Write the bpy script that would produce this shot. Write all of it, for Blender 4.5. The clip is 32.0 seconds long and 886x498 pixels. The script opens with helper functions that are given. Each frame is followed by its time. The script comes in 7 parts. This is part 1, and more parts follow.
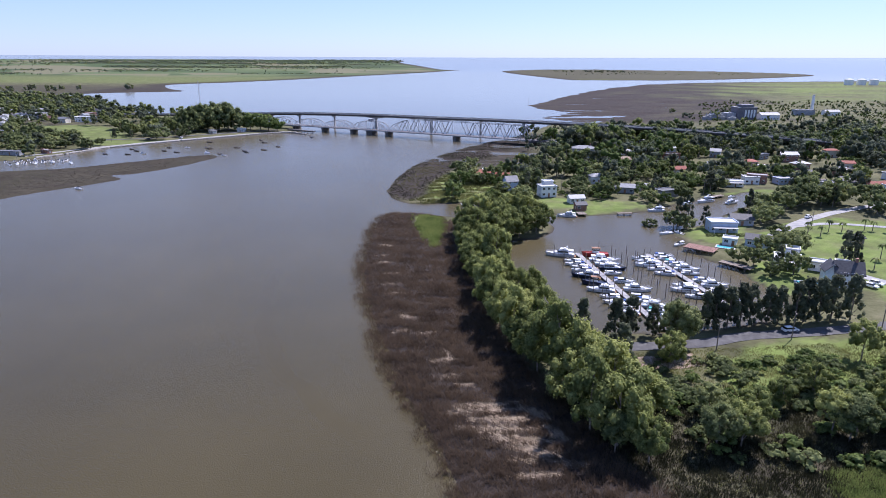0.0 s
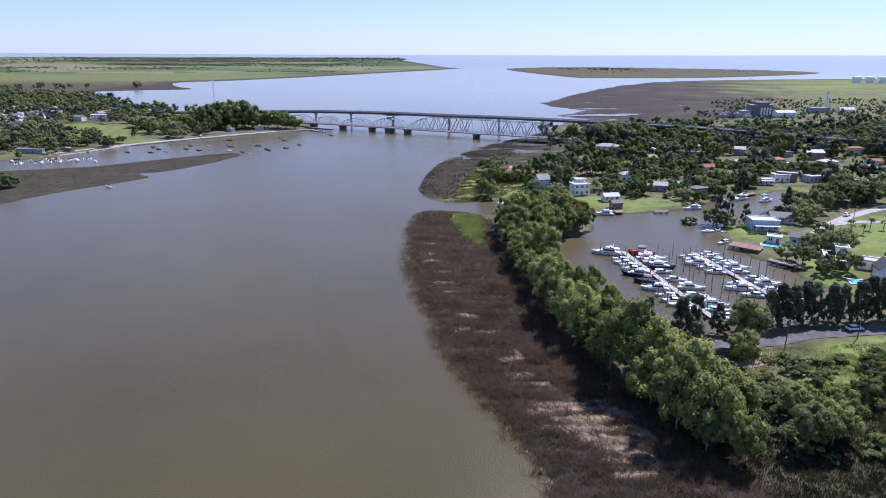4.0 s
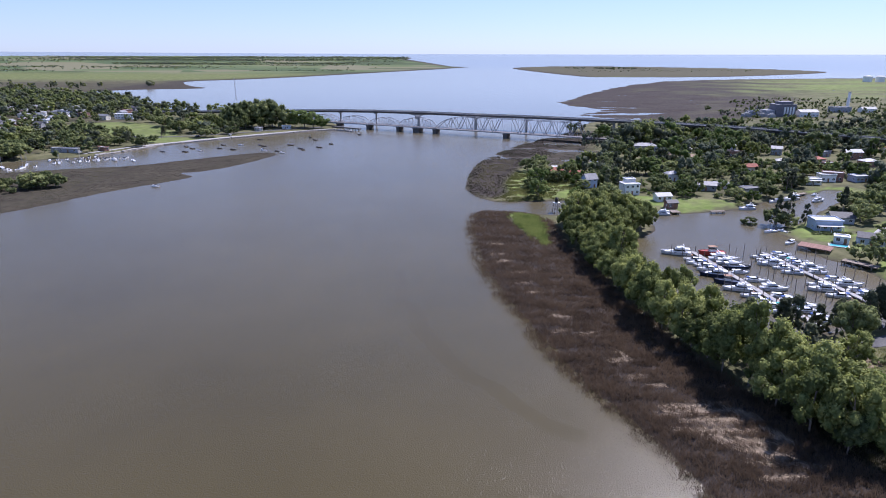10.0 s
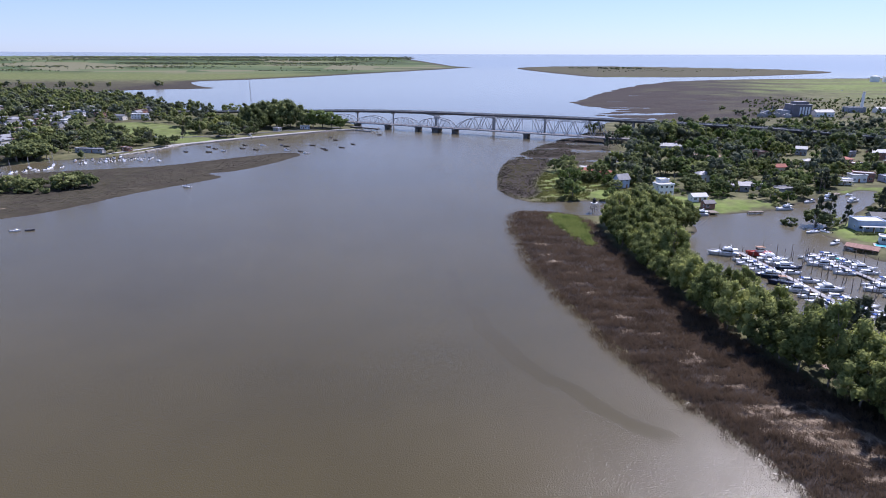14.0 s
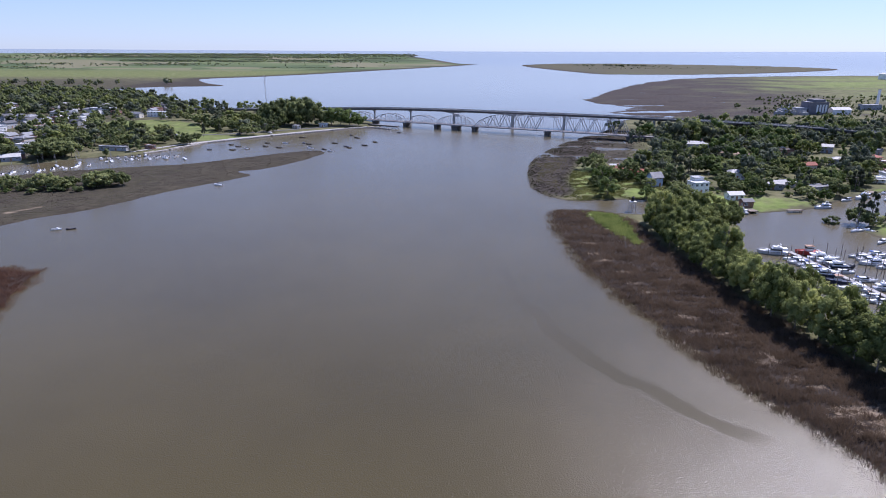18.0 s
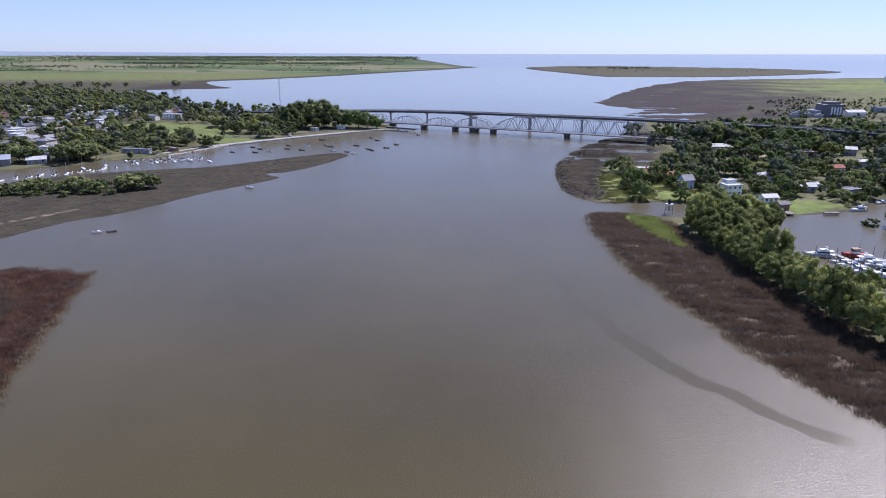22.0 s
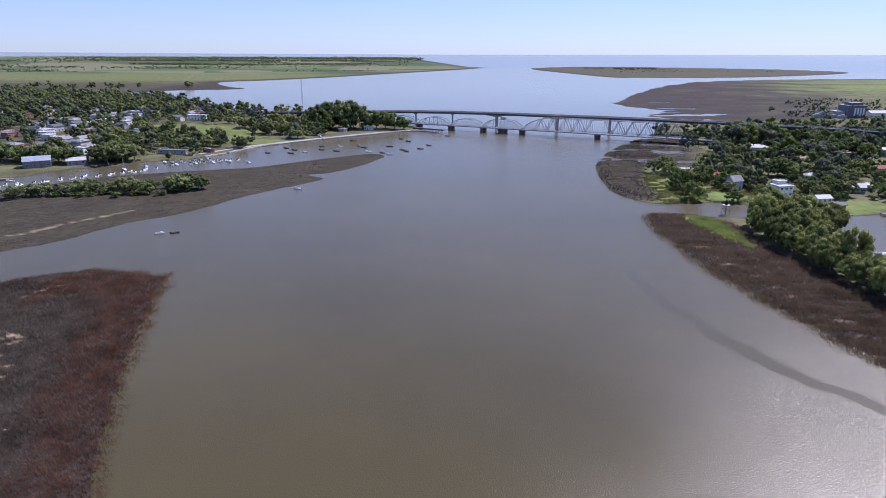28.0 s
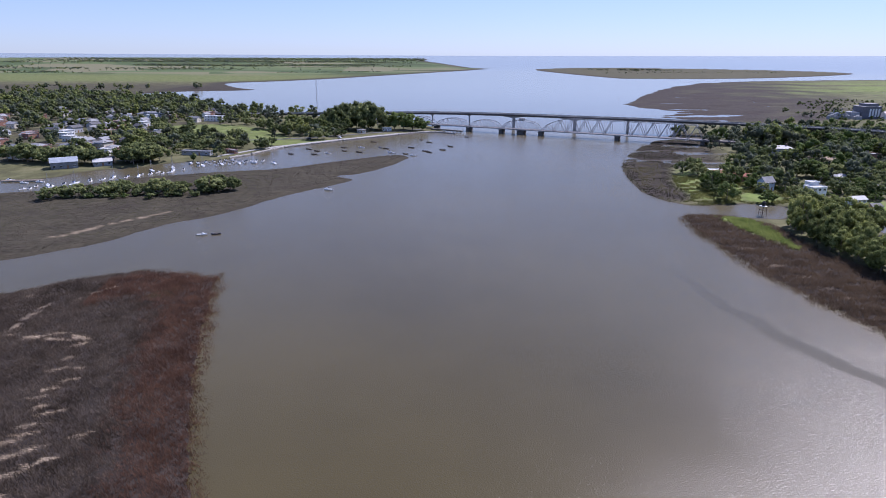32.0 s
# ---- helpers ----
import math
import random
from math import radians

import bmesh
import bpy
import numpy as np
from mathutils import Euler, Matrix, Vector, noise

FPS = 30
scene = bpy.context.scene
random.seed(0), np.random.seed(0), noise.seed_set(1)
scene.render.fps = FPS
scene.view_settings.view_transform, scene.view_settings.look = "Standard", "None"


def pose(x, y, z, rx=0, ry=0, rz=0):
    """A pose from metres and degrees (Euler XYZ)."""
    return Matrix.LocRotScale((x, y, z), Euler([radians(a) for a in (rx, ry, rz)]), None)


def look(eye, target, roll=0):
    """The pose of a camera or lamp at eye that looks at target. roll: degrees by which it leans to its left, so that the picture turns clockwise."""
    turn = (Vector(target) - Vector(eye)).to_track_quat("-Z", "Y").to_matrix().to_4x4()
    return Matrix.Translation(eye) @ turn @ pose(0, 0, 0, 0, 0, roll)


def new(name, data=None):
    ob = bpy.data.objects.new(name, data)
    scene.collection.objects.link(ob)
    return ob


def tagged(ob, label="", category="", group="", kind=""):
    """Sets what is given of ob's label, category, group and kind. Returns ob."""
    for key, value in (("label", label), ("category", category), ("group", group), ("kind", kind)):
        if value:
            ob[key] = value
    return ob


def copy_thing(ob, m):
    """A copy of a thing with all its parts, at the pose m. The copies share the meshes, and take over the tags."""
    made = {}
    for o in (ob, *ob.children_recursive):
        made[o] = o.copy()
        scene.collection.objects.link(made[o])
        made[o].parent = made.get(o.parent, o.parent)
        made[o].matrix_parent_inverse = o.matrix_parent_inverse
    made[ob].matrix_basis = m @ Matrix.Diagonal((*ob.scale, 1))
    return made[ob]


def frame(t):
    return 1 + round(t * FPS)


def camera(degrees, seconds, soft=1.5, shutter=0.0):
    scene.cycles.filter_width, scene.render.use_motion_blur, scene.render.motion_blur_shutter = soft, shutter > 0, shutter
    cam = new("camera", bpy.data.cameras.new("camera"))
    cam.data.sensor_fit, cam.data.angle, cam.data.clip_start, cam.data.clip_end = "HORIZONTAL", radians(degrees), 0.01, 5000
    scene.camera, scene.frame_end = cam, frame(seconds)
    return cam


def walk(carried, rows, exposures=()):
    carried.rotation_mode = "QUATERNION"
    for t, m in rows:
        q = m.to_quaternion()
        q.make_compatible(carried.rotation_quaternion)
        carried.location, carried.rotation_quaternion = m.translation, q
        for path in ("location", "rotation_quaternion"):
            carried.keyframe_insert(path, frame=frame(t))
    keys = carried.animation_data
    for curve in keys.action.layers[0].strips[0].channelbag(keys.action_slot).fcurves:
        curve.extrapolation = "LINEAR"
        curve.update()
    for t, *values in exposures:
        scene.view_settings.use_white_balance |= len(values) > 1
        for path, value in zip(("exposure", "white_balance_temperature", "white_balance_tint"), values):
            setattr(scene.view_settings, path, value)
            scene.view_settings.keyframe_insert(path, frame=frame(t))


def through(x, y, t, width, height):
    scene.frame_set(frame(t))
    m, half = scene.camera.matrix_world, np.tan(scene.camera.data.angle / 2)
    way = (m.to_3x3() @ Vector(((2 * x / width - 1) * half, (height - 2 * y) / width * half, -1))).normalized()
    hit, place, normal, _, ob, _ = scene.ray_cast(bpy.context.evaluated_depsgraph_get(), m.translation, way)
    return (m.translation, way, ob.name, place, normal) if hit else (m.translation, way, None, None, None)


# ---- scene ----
import itertools

cam = camera(70.0, 32.0, soft=0.95)
PATH = [
    (0, (-3.809, -2.241, 70.494), (-3.805, -0.33, 69.904), 0.2),
    (0.5, (-5.926, -2.096, 70.457), (-5.921, -0.185, 69.867), 0.2),
    (1, (-7.974, -1.985, 70.418), (-7.97, -0.074, 69.827), 0.2),
    (1.5, (-10.032, -1.9, 70.376), (-10.028, 0.011, 69.785), 0.2),
    (2, (-12.089, -1.801, 70.403), (-12.085, 0.109, 69.811), 0.2),
    (2.5, (-14.088, -1.723, 70.433), (-14.084, 0.186, 69.839), 0.1),
    (3, (-16.161, -1.656, 70.399), (-16.157, 0.254, 69.805), 0.2),
    (3.5, (-18.198, -1.657, 70.388), (-18.195, 0.253, 69.793), 0.2),
    (5.5, (-26.655, -1.382, 70.528), (-26.651, 0.526, 69.929), 0.1),
    (6, (-28.714, -1.252, 70.525), (-28.71, 0.656, 69.926), 0.2),
    (6.5, (-30.851, -1.161, 70.496), (-30.847, 0.747, 69.897), 0.1),
    (7, (-32.966, -1.155, 70.483), (-32.962, 0.753, 69.884), 0.1),
    (7.5, (-35.053, -1.152, 70.481), (-35.05, 0.756, 69.882), 0.2),
    (8, (-37.161, -1.106, 70.488), (-37.157, 0.803, 69.889), 0.1),
    (8.5, (-39.259, -1.019, 70.497), (-39.256, 0.889, 69.898), 0.1),
    (9, (-41.443, -0.904, 70.471), (-41.439, 1.005, 69.871), 0.1),
    (9.5, (-43.583, -0.829, 70.484), (-43.58, 1.079, 69.885), 0.2),
    (10, (-45.672, -0.806, 70.491), (-45.669, 1.102, 69.892), 0.2),
    (10.5, (-47.832, -0.741, 70.496), (-47.829, 1.167, 69.897), 0.2),
    (11, (-49.966, -0.601, 70.529), (-49.962, 1.307, 69.93), 0.2),
    (11.5, (-52.161, -0.501, 70.556), (-52.158, 1.407, 69.957), 0.2),
    (12, (-54.323, -0.528, 70.571), (-54.319, 1.38, 69.972), 0.2),
    (12.5, (-56.41, -0.579, 70.574), (-56.406, 1.33, 69.975), 0.2),
    (13, (-58.487, -0.554, 70.558), (-58.484, 1.354, 69.959), 0.2),
    (13.5, (-60.622, -0.476, 70.539), (-60.619, 1.432, 69.94), 0.2),
    (14, (-62.781, -0.422, 70.521), (-62.778, 1.486, 69.922), 0.2),
    (14.5, (-64.956, -0.423, 70.528), (-64.954, 1.485, 69.928), 0.2),
    (16.5, (-73.645, 0.075, 70.665), (-73.642, 1.982, 70.061), 0.2),
    (17, (-75.764, 0.306, 70.716), (-75.761, 2.212, 70.11), 0.2),
    (17.5, (-77.817, 0.48, 70.719), (-77.815, 2.386, 70.113), 0.2),
    (18, (-79.96, 0.636, 70.702), (-79.958, 2.542, 70.095), 0.2),
    (18.5, (-82.14, 0.717, 70.708), (-82.137, 2.623, 70.101), 0.2),
    (19, (-84.238, 0.655, 70.722), (-84.236, 2.561, 70.115), 0.2),
    (19.5, (-86.383, 0.71, 70.723), (-86.381, 2.616, 70.119), 0.2),
    (20, (-88.435, 0.739, 70.742), (-88.433, 2.646, 70.138), 0.2),
    (20.5, (-90.514, 0.813, 70.773), (-90.512, 2.72, 70.17), 0.2),
    (21, (-92.575, 0.81, 70.734), (-92.572, 2.717, 70.132), 0.2),
    (21.5, (-94.667, 0.883, 70.726), (-94.665, 2.791, 70.124), 0.2),
    (22, (-96.695, 0.95, 70.711), (-96.692, 2.858, 70.111), 0.2),
    (22.5, (-98.764, 0.957, 70.649), (-98.761, 2.864, 70.049), 0.2),
    (23, (-100.906, 1.004, 70.636), (-100.904, 2.912, 70.037), 0.2),
    (23.5, (-103.127, 1.116, 70.68), (-103.124, 3.024, 70.08), 0.2),
    (24, (-105.326, 1.131, 70.699), (-105.322, 3.039, 70.1), 0.2),
    (24.5, (-107.496, 1.103, 70.707), (-107.493, 3.011, 70.107), 0.2),
    (25, (-109.656, 1.095, 70.704), (-109.653, 3.003, 70.105), 0.2),
    (25.5, (-111.767, 1.139, 70.685), (-111.764, 3.047, 70.086), 0.2),
    (27.5, (-120.254, 1.313, 70.624), (-120.25, 3.221, 70.026), 0.2),
    (28, (-122.536, 1.433, 70.655), (-122.532, 3.342, 70.057), 0.2),
    (28.5, (-124.725, 1.493, 70.729), (-124.72, 3.402, 70.131), 0.2),
    (29, (-126.757, 1.52, 70.763), (-126.753, 3.429, 70.164), 0.2),
    (29.5, (-128.784, 1.468, 70.735), (-128.78, 3.377, 70.137), 0.2),
    (30, (-130.963, 1.505, 70.727), (-130.959, 3.414, 70.129), 0.2),
    (30.5, (-133.197, 1.642, 70.73), (-133.193, 3.55, 70.132), 0.2),
    (31, (-135.261, 1.719, 70.752), (-135.257, 3.628, 70.155), 0.2),
    (31.5, (-137.346, 1.656, 70.754), (-137.342, 3.565, 70.157), 0.2),
    (32, (-139.344, 1.544, 70.72), (-139.34, 3.453, 70.125), 0.2),
]
walk(cam, [(t, look(eye, target, roll)) for t, eye, target, roll in PATH], [(0, 0.6, 5750, 25), (10, 0.55, 5750, 25), (32, 0.39, 5750, 26)])

# ---- light ----
SUN_AZ, SUN_EL = 44.0, 50.0      # degrees right of +y, above the horizon
world = bpy.data.worlds.new("sky")
scene.world = world
world.use_nodes = True
wn = world.node_tree
sky = wn.nodes.new("ShaderNodeTexSky")
sky.sky_type = "NISHITA"
sky.sun_disc = False
sky.sun_elevation, sky.sun_rotation = radians(SUN_EL), radians(SUN_AZ)
sky.altitude, sky.air_density, sky.dust_density, sky.ozone_density = 0.0, 0.85, 0.15, 1.6
# thin high haze evens the sky out and pales it
veil = wn.nodes.new("ShaderNodeGamma")
veil.inputs["Gamma"].default_value = 0.6
pale = wn.nodes.new("ShaderNodeMix")
pale.data_type, pale.blend_type = "RGBA", "MULTIPLY"
pale.inputs["Factor"].default_value, pale.inputs[7].default_value = 1.0, (1.42, 1.68, 2.14, 1)
wn.links.new(sky.outputs["Color"], veil.inputs["Color"])
wn.links.new(veil.outputs["Color"], pale.inputs[6])
wn.links.new(pale.outputs[2], wn.nodes["Background"].inputs["Color"])
wn.nodes["Background"].inputs["Strength"].default_value = 0.098
sun = new("sun", bpy.data.lights.new("sun", "SUN"))
sun.data.energy, sun.data.angle, sun.data.color = 5.6, radians(0.55), (1.0, 0.95, 0.87)
SUN_DIR = Vector((math.sin(radians(SUN_AZ)) * math.cos(radians(SUN_EL)), math.cos(radians(SUN_AZ)) * math.cos(radians(SUN_EL)), math.sin(radians(SUN_EL))))
sun.matrix_world = look(SUN_DIR * 300, (0, 0, 0))

# ---- helpers of this scene ----
rng = np.random.default_rng(7)


def material(name, tones, scale=1.0, rough=0.85, bump=0.0, bump_scale=None, metal=0.0, spec=0.3, island=0.0, per_object=0.0, detail=6, fine=0.25, coords="Object"):
    """A procedural surface: noise at two scales through the tones, with relief, and variation by piece."""
    m = bpy.data.materials.new(name)
    m.use_nodes = True
    nt = m.node_tree
    b = nt.nodes["Principled BSDF"]
    tc = nt.nodes.new("ShaderNodeTexCoord")
    n1 = nt.nodes.new("ShaderNodeTexNoise")
    n1.inputs["Scale"].default_value, n1.inputs["Detail"].default_value, n1.inputs["Roughness"].default_value = scale, detail, 0.62
    nt.links.new(tc.outputs[coords], n1.inputs["Vector"])
    n2 = nt.nodes.new("ShaderNodeTexNoise")
    n2.inputs["Scale"].default_value, n2.inputs["Detail"].default_value = scale * 9, 4
    nt.links.new(tc.outputs[coords], n2.inputs["Vector"])
    mixf = nt.nodes.new("ShaderNodeMath")
    mixf.operation = "MULTIPLY_ADD"
    nt.links.new(n2.outputs["Fac"], mixf.inputs[0])
    mixf.inputs[1].default_value = fine
    nt.links.new(n1.outputs["Fac"], mixf.inputs[2])
    sub = nt.nodes.new("ShaderNodeMath")
    sub.operation = "SUBTRACT"
    nt.links.new(mixf.outputs[0], sub.inputs[0])
    sub.inputs[1].default_value = fine * 0.5
    last = sub.outputs[0]
    for amount, node, out in ((island, "ShaderNodeNewGeometry", "Random Per Island"), (per_object, "ShaderNodeObjectInfo", "Random")):
        if amount:
            g = nt.nodes.new(node)
            a = nt.nodes.new("ShaderNodeMath")
            a.operation = "MULTIPLY_ADD"
            nt.links.new(g.outputs[out], a.inputs[0])
            a.inputs[1].default_value = amount
            nt.links.new(last, a.inputs[2])
            c = nt.nodes.new("ShaderNodeMath")
            c.operation = "SUBTRACT"
            nt.links.new(a.outputs[0], c.inputs[0])
            c.inputs[1].default_value = amount * 0.5
            last = c.outputs[0]
    ramp = nt.nodes.new("ShaderNodeValToRGB")
    els = ramp.color_ramp.elements
    while len(els) < len(tones):
        els.new(0.5)
    for k, (e, t) in enumerate(zip(els, tones)):
        e.position = 0.3 + 0.4 * k / max(1, len(tones) - 1)
        e.color = (*t, 1)
    nt.links.new(last, ramp.inputs["Fac"])
    nt.links.new(ramp.outputs["Color"], b.inputs["Base Color"])
    b.inputs["Roughness"].default_value, b.inputs["Metallic"].default_value = rough, metal
    b.inputs["Specular IOR Level"].default_value = spec
    if bump:
        bm_ = nt.nodes.new("ShaderNodeBump")
        bm_.inputs["Strength"].default_value, bm_.inputs["Distance"].default_value = 0.6, bump
        n3 = nt.nodes.new("ShaderNodeTexNoise")
        n3.inputs["Scale"].default_value, n3.inputs["Detail"].default_value = bump_scale or scale * 5, 4
        nt.links.new(tc.outputs[coords], n3.inputs["Vector"])
        nt.links.new(n3.outputs["Fac"], bm_.inputs["Height"])
        nt.links.new(bm_.outputs["Normal"], b.inputs["Normal"])
    return m


def leaf_material(name, tones, scale=0.5, through=0.38, island=0.12):
    """Foliage: tones by leaf and by tree, some light passing through the leaf."""
    m = material(name, tones, scale=scale, rough=0.8, spec=0.07, island=island, per_object=0.36, detail=3)
    nt = m.node_tree
    b, out = nt.nodes["Principled BSDF"], nt.nodes["Material Output"]
    tr = nt.nodes.new("ShaderNodeBsdfTranslucent")
    ramp = [n for n in nt.nodes if n.type == "VALTORGB"][0]
    hue = nt.nodes.new("ShaderNodeHueSaturation")
    hue.inputs["Value"].default_value, hue.inputs["Saturation"].default_value = 1.5, 1.1
    nt.links.new(ramp.outputs["Color"], hue.inputs["Color"])
    nt.links.new(hue.outputs["Color"], tr.inputs["Color"])
    mix = nt.nodes.new("ShaderNodeMixShader")
    mix.inputs["Fac"].default_value = through
    nt.links.new(b.outputs["BSDF"], mix.inputs[1])
    nt.links.new(tr.outputs["BSDF"], mix.inputs[2])
    nt.links.new(mix.outputs["Shader"], out.inputs["Surface"])
    return m


def mesh_of(name, verts, faces, *mats, index=None):
    """A mesh from arrays of places and of equal-sized faces."""
    verts, faces = np.asarray(verts, np.float32), np.asarray(faces, np.int32)
    me = bpy.data.meshes.new(name)
    me.vertices.add(len(verts))
    me.vertices.foreach_set("co", verts.ravel())
    n, k = faces.shape
    me.loops.add(n * k)
    me.loops.foreach_set("vertex_index", faces.ravel())
    me.polygons.add(n)
    me.polygons.foreach_set("loop_start", np.arange(0, n * k, k, dtype=np.int32))
    for m in mats:
        me.materials.append(m)
    if index is not None:
        me.polygons.foreach_set("material_index", np.asarray(index, np.int32))
    me.update(calc_edges=True)
    return me


def part(name, bm, mat, parent=None, label="", smooth=False):
    """One mesh object out of a bmesh, under a thing or a part."""
    me = bpy.data.meshes.new(name)
    bm.to_mesh(me)
    bm.free()
    me.materials.append(mat)
    if smooth:
        me.shade_smooth()
    ob = new(name, me)
    ob.parent = parent
    return tagged(ob, label)


def box(bm, x0, y0, z0, x1, y1, z1, bevel=0.0):
    """Adds a box between two corners."""
    r = bmesh.ops.create_cube(bm, size=1.0, matrix=Matrix.LocRotScale(((x0 + x1) / 2, (y0 + y1) / 2, (z0 + z1) / 2), None, (abs(x1 - x0), abs(y1 - y0), abs(z1 - z0))))
    if bevel:
        es = list({e for v in r["verts"] for e in v.link_edges})
        bmesh.ops.bevel(bm, geom=es, offset=bevel, segments=1, affect="EDGES")
    return bm


def bar(bm, a, b, w, h=None):
    """Adds a rectangular bar from a to b, w wide across and h high."""
    a, b = Vector(a), Vector(b)
    h = h or w
    d = (b - a).normalized()
    side = d.cross(Vector((0, 0, 1)))
    side = side.normalized() if side.length > 1e-4 else Vector((1, 0, 0))
    up = side.cross(d).normalized()
    vs = [bm.verts.new(p + side * sx * w / 2 + up * sz * h / 2) for p in (a, b) for sx, sz in ((-1, -1), (1, -1), (1, 1), (-1, 1))]
    for f in ((0, 1, 2, 3), (7, 6, 5, 4), (0, 4, 5, 1), (1, 5, 6, 2), (2, 6, 7, 3), (3, 7, 4, 0)):
        bm.faces.new([vs[k] for k in f])
    return bm


def tube(bm, a, b, r0, r1, n=8):
    """Adds a tapered round bar from a to b."""
    a, b = Vector(a), Vector(b)
    q = (b - a).to_track_quat("Z", "Y")
    rings = []
    for p, r in ((a, r0), (b, r1)):
        rings.append([bm.verts.new(p + q @ Vector((r * math.cos(k * 2 * math.pi / n), r * math.sin(k * 2 * math.pi / n), 0))) for k in range(n)])
    for k in range(n):
        bm.faces.new((rings[0][k], rings[0][(k + 1) % n], rings[1][(k + 1) % n], rings[1][k]))
    bm.faces.new(rings[0][::-1])
    bm.faces.new(rings[1])
    return bm


def thing(name, m, label, category, group="", kind=""):
    ob = new(name)
    ob.matrix_basis = m
    ob.empty_display_size = 0.5
    return tagged(ob, label, category, group, kind)


# ---- plan ----
def smoothed(points, n=4):
    """A closed outline through the points, rounded (Catmull-Rom)."""
    p = np.array(points, float)
    a, b, c, d = np.roll(p, 1, 0), p, np.roll(p, -1, 0), np.roll(p, -2, 0)
    out = []
    for t in np.arange(n) / n:
        out.append(0.5 * (2 * b + (c - a) * t + (2 * a - 5 * b + 4 * c - d) * t * t + (3 * b - a - 3 * c + d) * t**3))
    return np.stack(out, 1).reshape(-1, 2)


def inside(x, y, poly):
    """Signed distance to the outline, positive inside."""
    x, y = np.asarray(x, float), np.asarray(y, float)
    if x.size < 40:
        ax, ay = poly[:, 0], poly[:, 1]
        ex, ey = np.roll(ax, -1) - ax, np.roll(ay, -1) - ay
        px, py = x.reshape(-1, 1) - ax, y.reshape(-1, 1) - ay
        t = np.clip((px * ex + py * ey) / np.maximum(ex * ex + ey * ey, 1e-9), 0, 1)
        d = np.sqrt(((px - t * ex) ** 2 + (py - t * ey) ** 2).min(1))
        cross = ((py < 0) != (py - ey < 0)) & (px < py * ex / np.where(ey == 0, 1e-9, ey))
        return (np.where(cross.sum(1) % 2 == 1, 1, -1) * d).reshape(x.shape)
    best, hit = np.full(x.shape, 1e12), np.zeros(x.shape, bool)
    for (ax, ay), (bx, by) in zip(poly, np.roll(poly, -1, 0)):
        ex, ey = bx - ax, by - ay
        t = np.clip(((x - ax) * ex + (y - ay) * ey) / max(ex * ex + ey * ey, 1e-9), 0, 1)
        best = np.minimum(best, (x - ax - t * ex) ** 2 + (y - ay - t * ey) ** 2)
        if ay != by:
            hit ^= ((ay > y) != (by > y)) & (x < (y - ay) * ex / ey + ax)
    return np.where(hit, 1, -1) * np.sqrt(best)


def waves(x, y, size, seed=0):
    """A smooth uneven field of about -1 to 1 with features of that size."""
    r = np.random.default_rng(seed)
    out = 0
    for k in range(7):
        a, f, ph = r.uniform(0, 6.283), (1 + 0.45 * k) * 6.283 / size, r.uniform(0, 6.283)
        wob = 1.3 * np.sin((x * math.sin(a + 1) - y * math.cos(a + 1)) * f * 0.37 + ph)
        out = out + np.sin((x * math.cos(a) + y * math.sin(a)) * f + ph + wob) / (1 + 0.35 * k)
    return out / 2.6


def rise(x, y):
    """Beyond 2.5 km the sheets lift gently, so that the sea's rim, 4.9 km off, stands at the true horizon."""
    d = np.hypot(np.asarray(x, float) + 70, y)
    far = d + 7600 * (np.clip(d - 2500, 0, None) / 2400) ** 2
    return 70.5 - d * 70.5 / far * np.ones_like(d)


def near(X, Y):
    """The place in the lifted far sheet of a true place."""
    D = math.hypot(X + 70, Y)
    ds = np.linspace(10, 4950, 4000)
    Ds = ds + 7600 * (np.clip(ds - 2500, 0, None) / 2400) ** 2
    k = float(np.interp(D, Ds, ds)) / D
    return ((X + 70) * k - 70, Y * k)


NEAR_BANK = [(60, -260), (36, -60), (16, 48), (-1, 87), (-8, 109), (-17, 134), (-26, 172), (-31, 202), (-33, 234), (-32, 266), (-26, 280), (-12, 279), (8, 275), (22, 278), (36, 274), (44, 261), (36, 241), (17, 232), (20, 201), (25, 169), (34, 155)]
MARINA = [(52, 151), (76, 156), (95, 165), (100, 180), (97, 192), (98, 204), (91, 213), (91, 224), (92, 236), (92, 251), (110, 264), (133, 287), (152, 306), (166, 326), (158, 330), (148, 322), (126, 309), (111, 300), (96, 288), (78, 281), (52, 277), (40, 287), (15, 303)]
POINT = [(-2, 301), (-20, 301), (-30, 316), (-33, 336), (-31, 360), (-23, 409), (-1, 465), (28, 518), (58, 560), (92, 630), (122, 700), (113, 747), (151, 808), (124, 894), (148, 980), (207, 1114), (317, 1332), (504, 1594), (777, 1743), (1257, 1855), near(2400, 2300), near(5200, 3500), near(5600, 0), (2600, -260)]
TOWN = [(-136, 590), (-148, 587), (-161, 584), (-180, 566), (-224, 527), (-262, 488), (-277, 451), (-287, 432), (-318, 415), (-330, 401), (-357, 385), (-369, 362), (-420, 352), (-700, 300), (-1500, 100), (-3600, -260), (-4300, 900)]
TOWN_BACK = [near(-7600, 5200), near(-3500, 7400), near(-600, 7000), near(-300, 5200), near(-90, 3700), near(0, 3050), near(76, 2910), near(30, 2790), near(-103, 2467), (-288, 2085), (-423, 1804), (-535, 1620), (-630, 1500), (-560, 1330), (-500, 1240), (-620, 1180), (-660, 1080), (-600, 990), (-500, 950), (-470, 880), (-380, 800), (-270, 740), (-190, 690), (-150, 640), (-140, 610)]
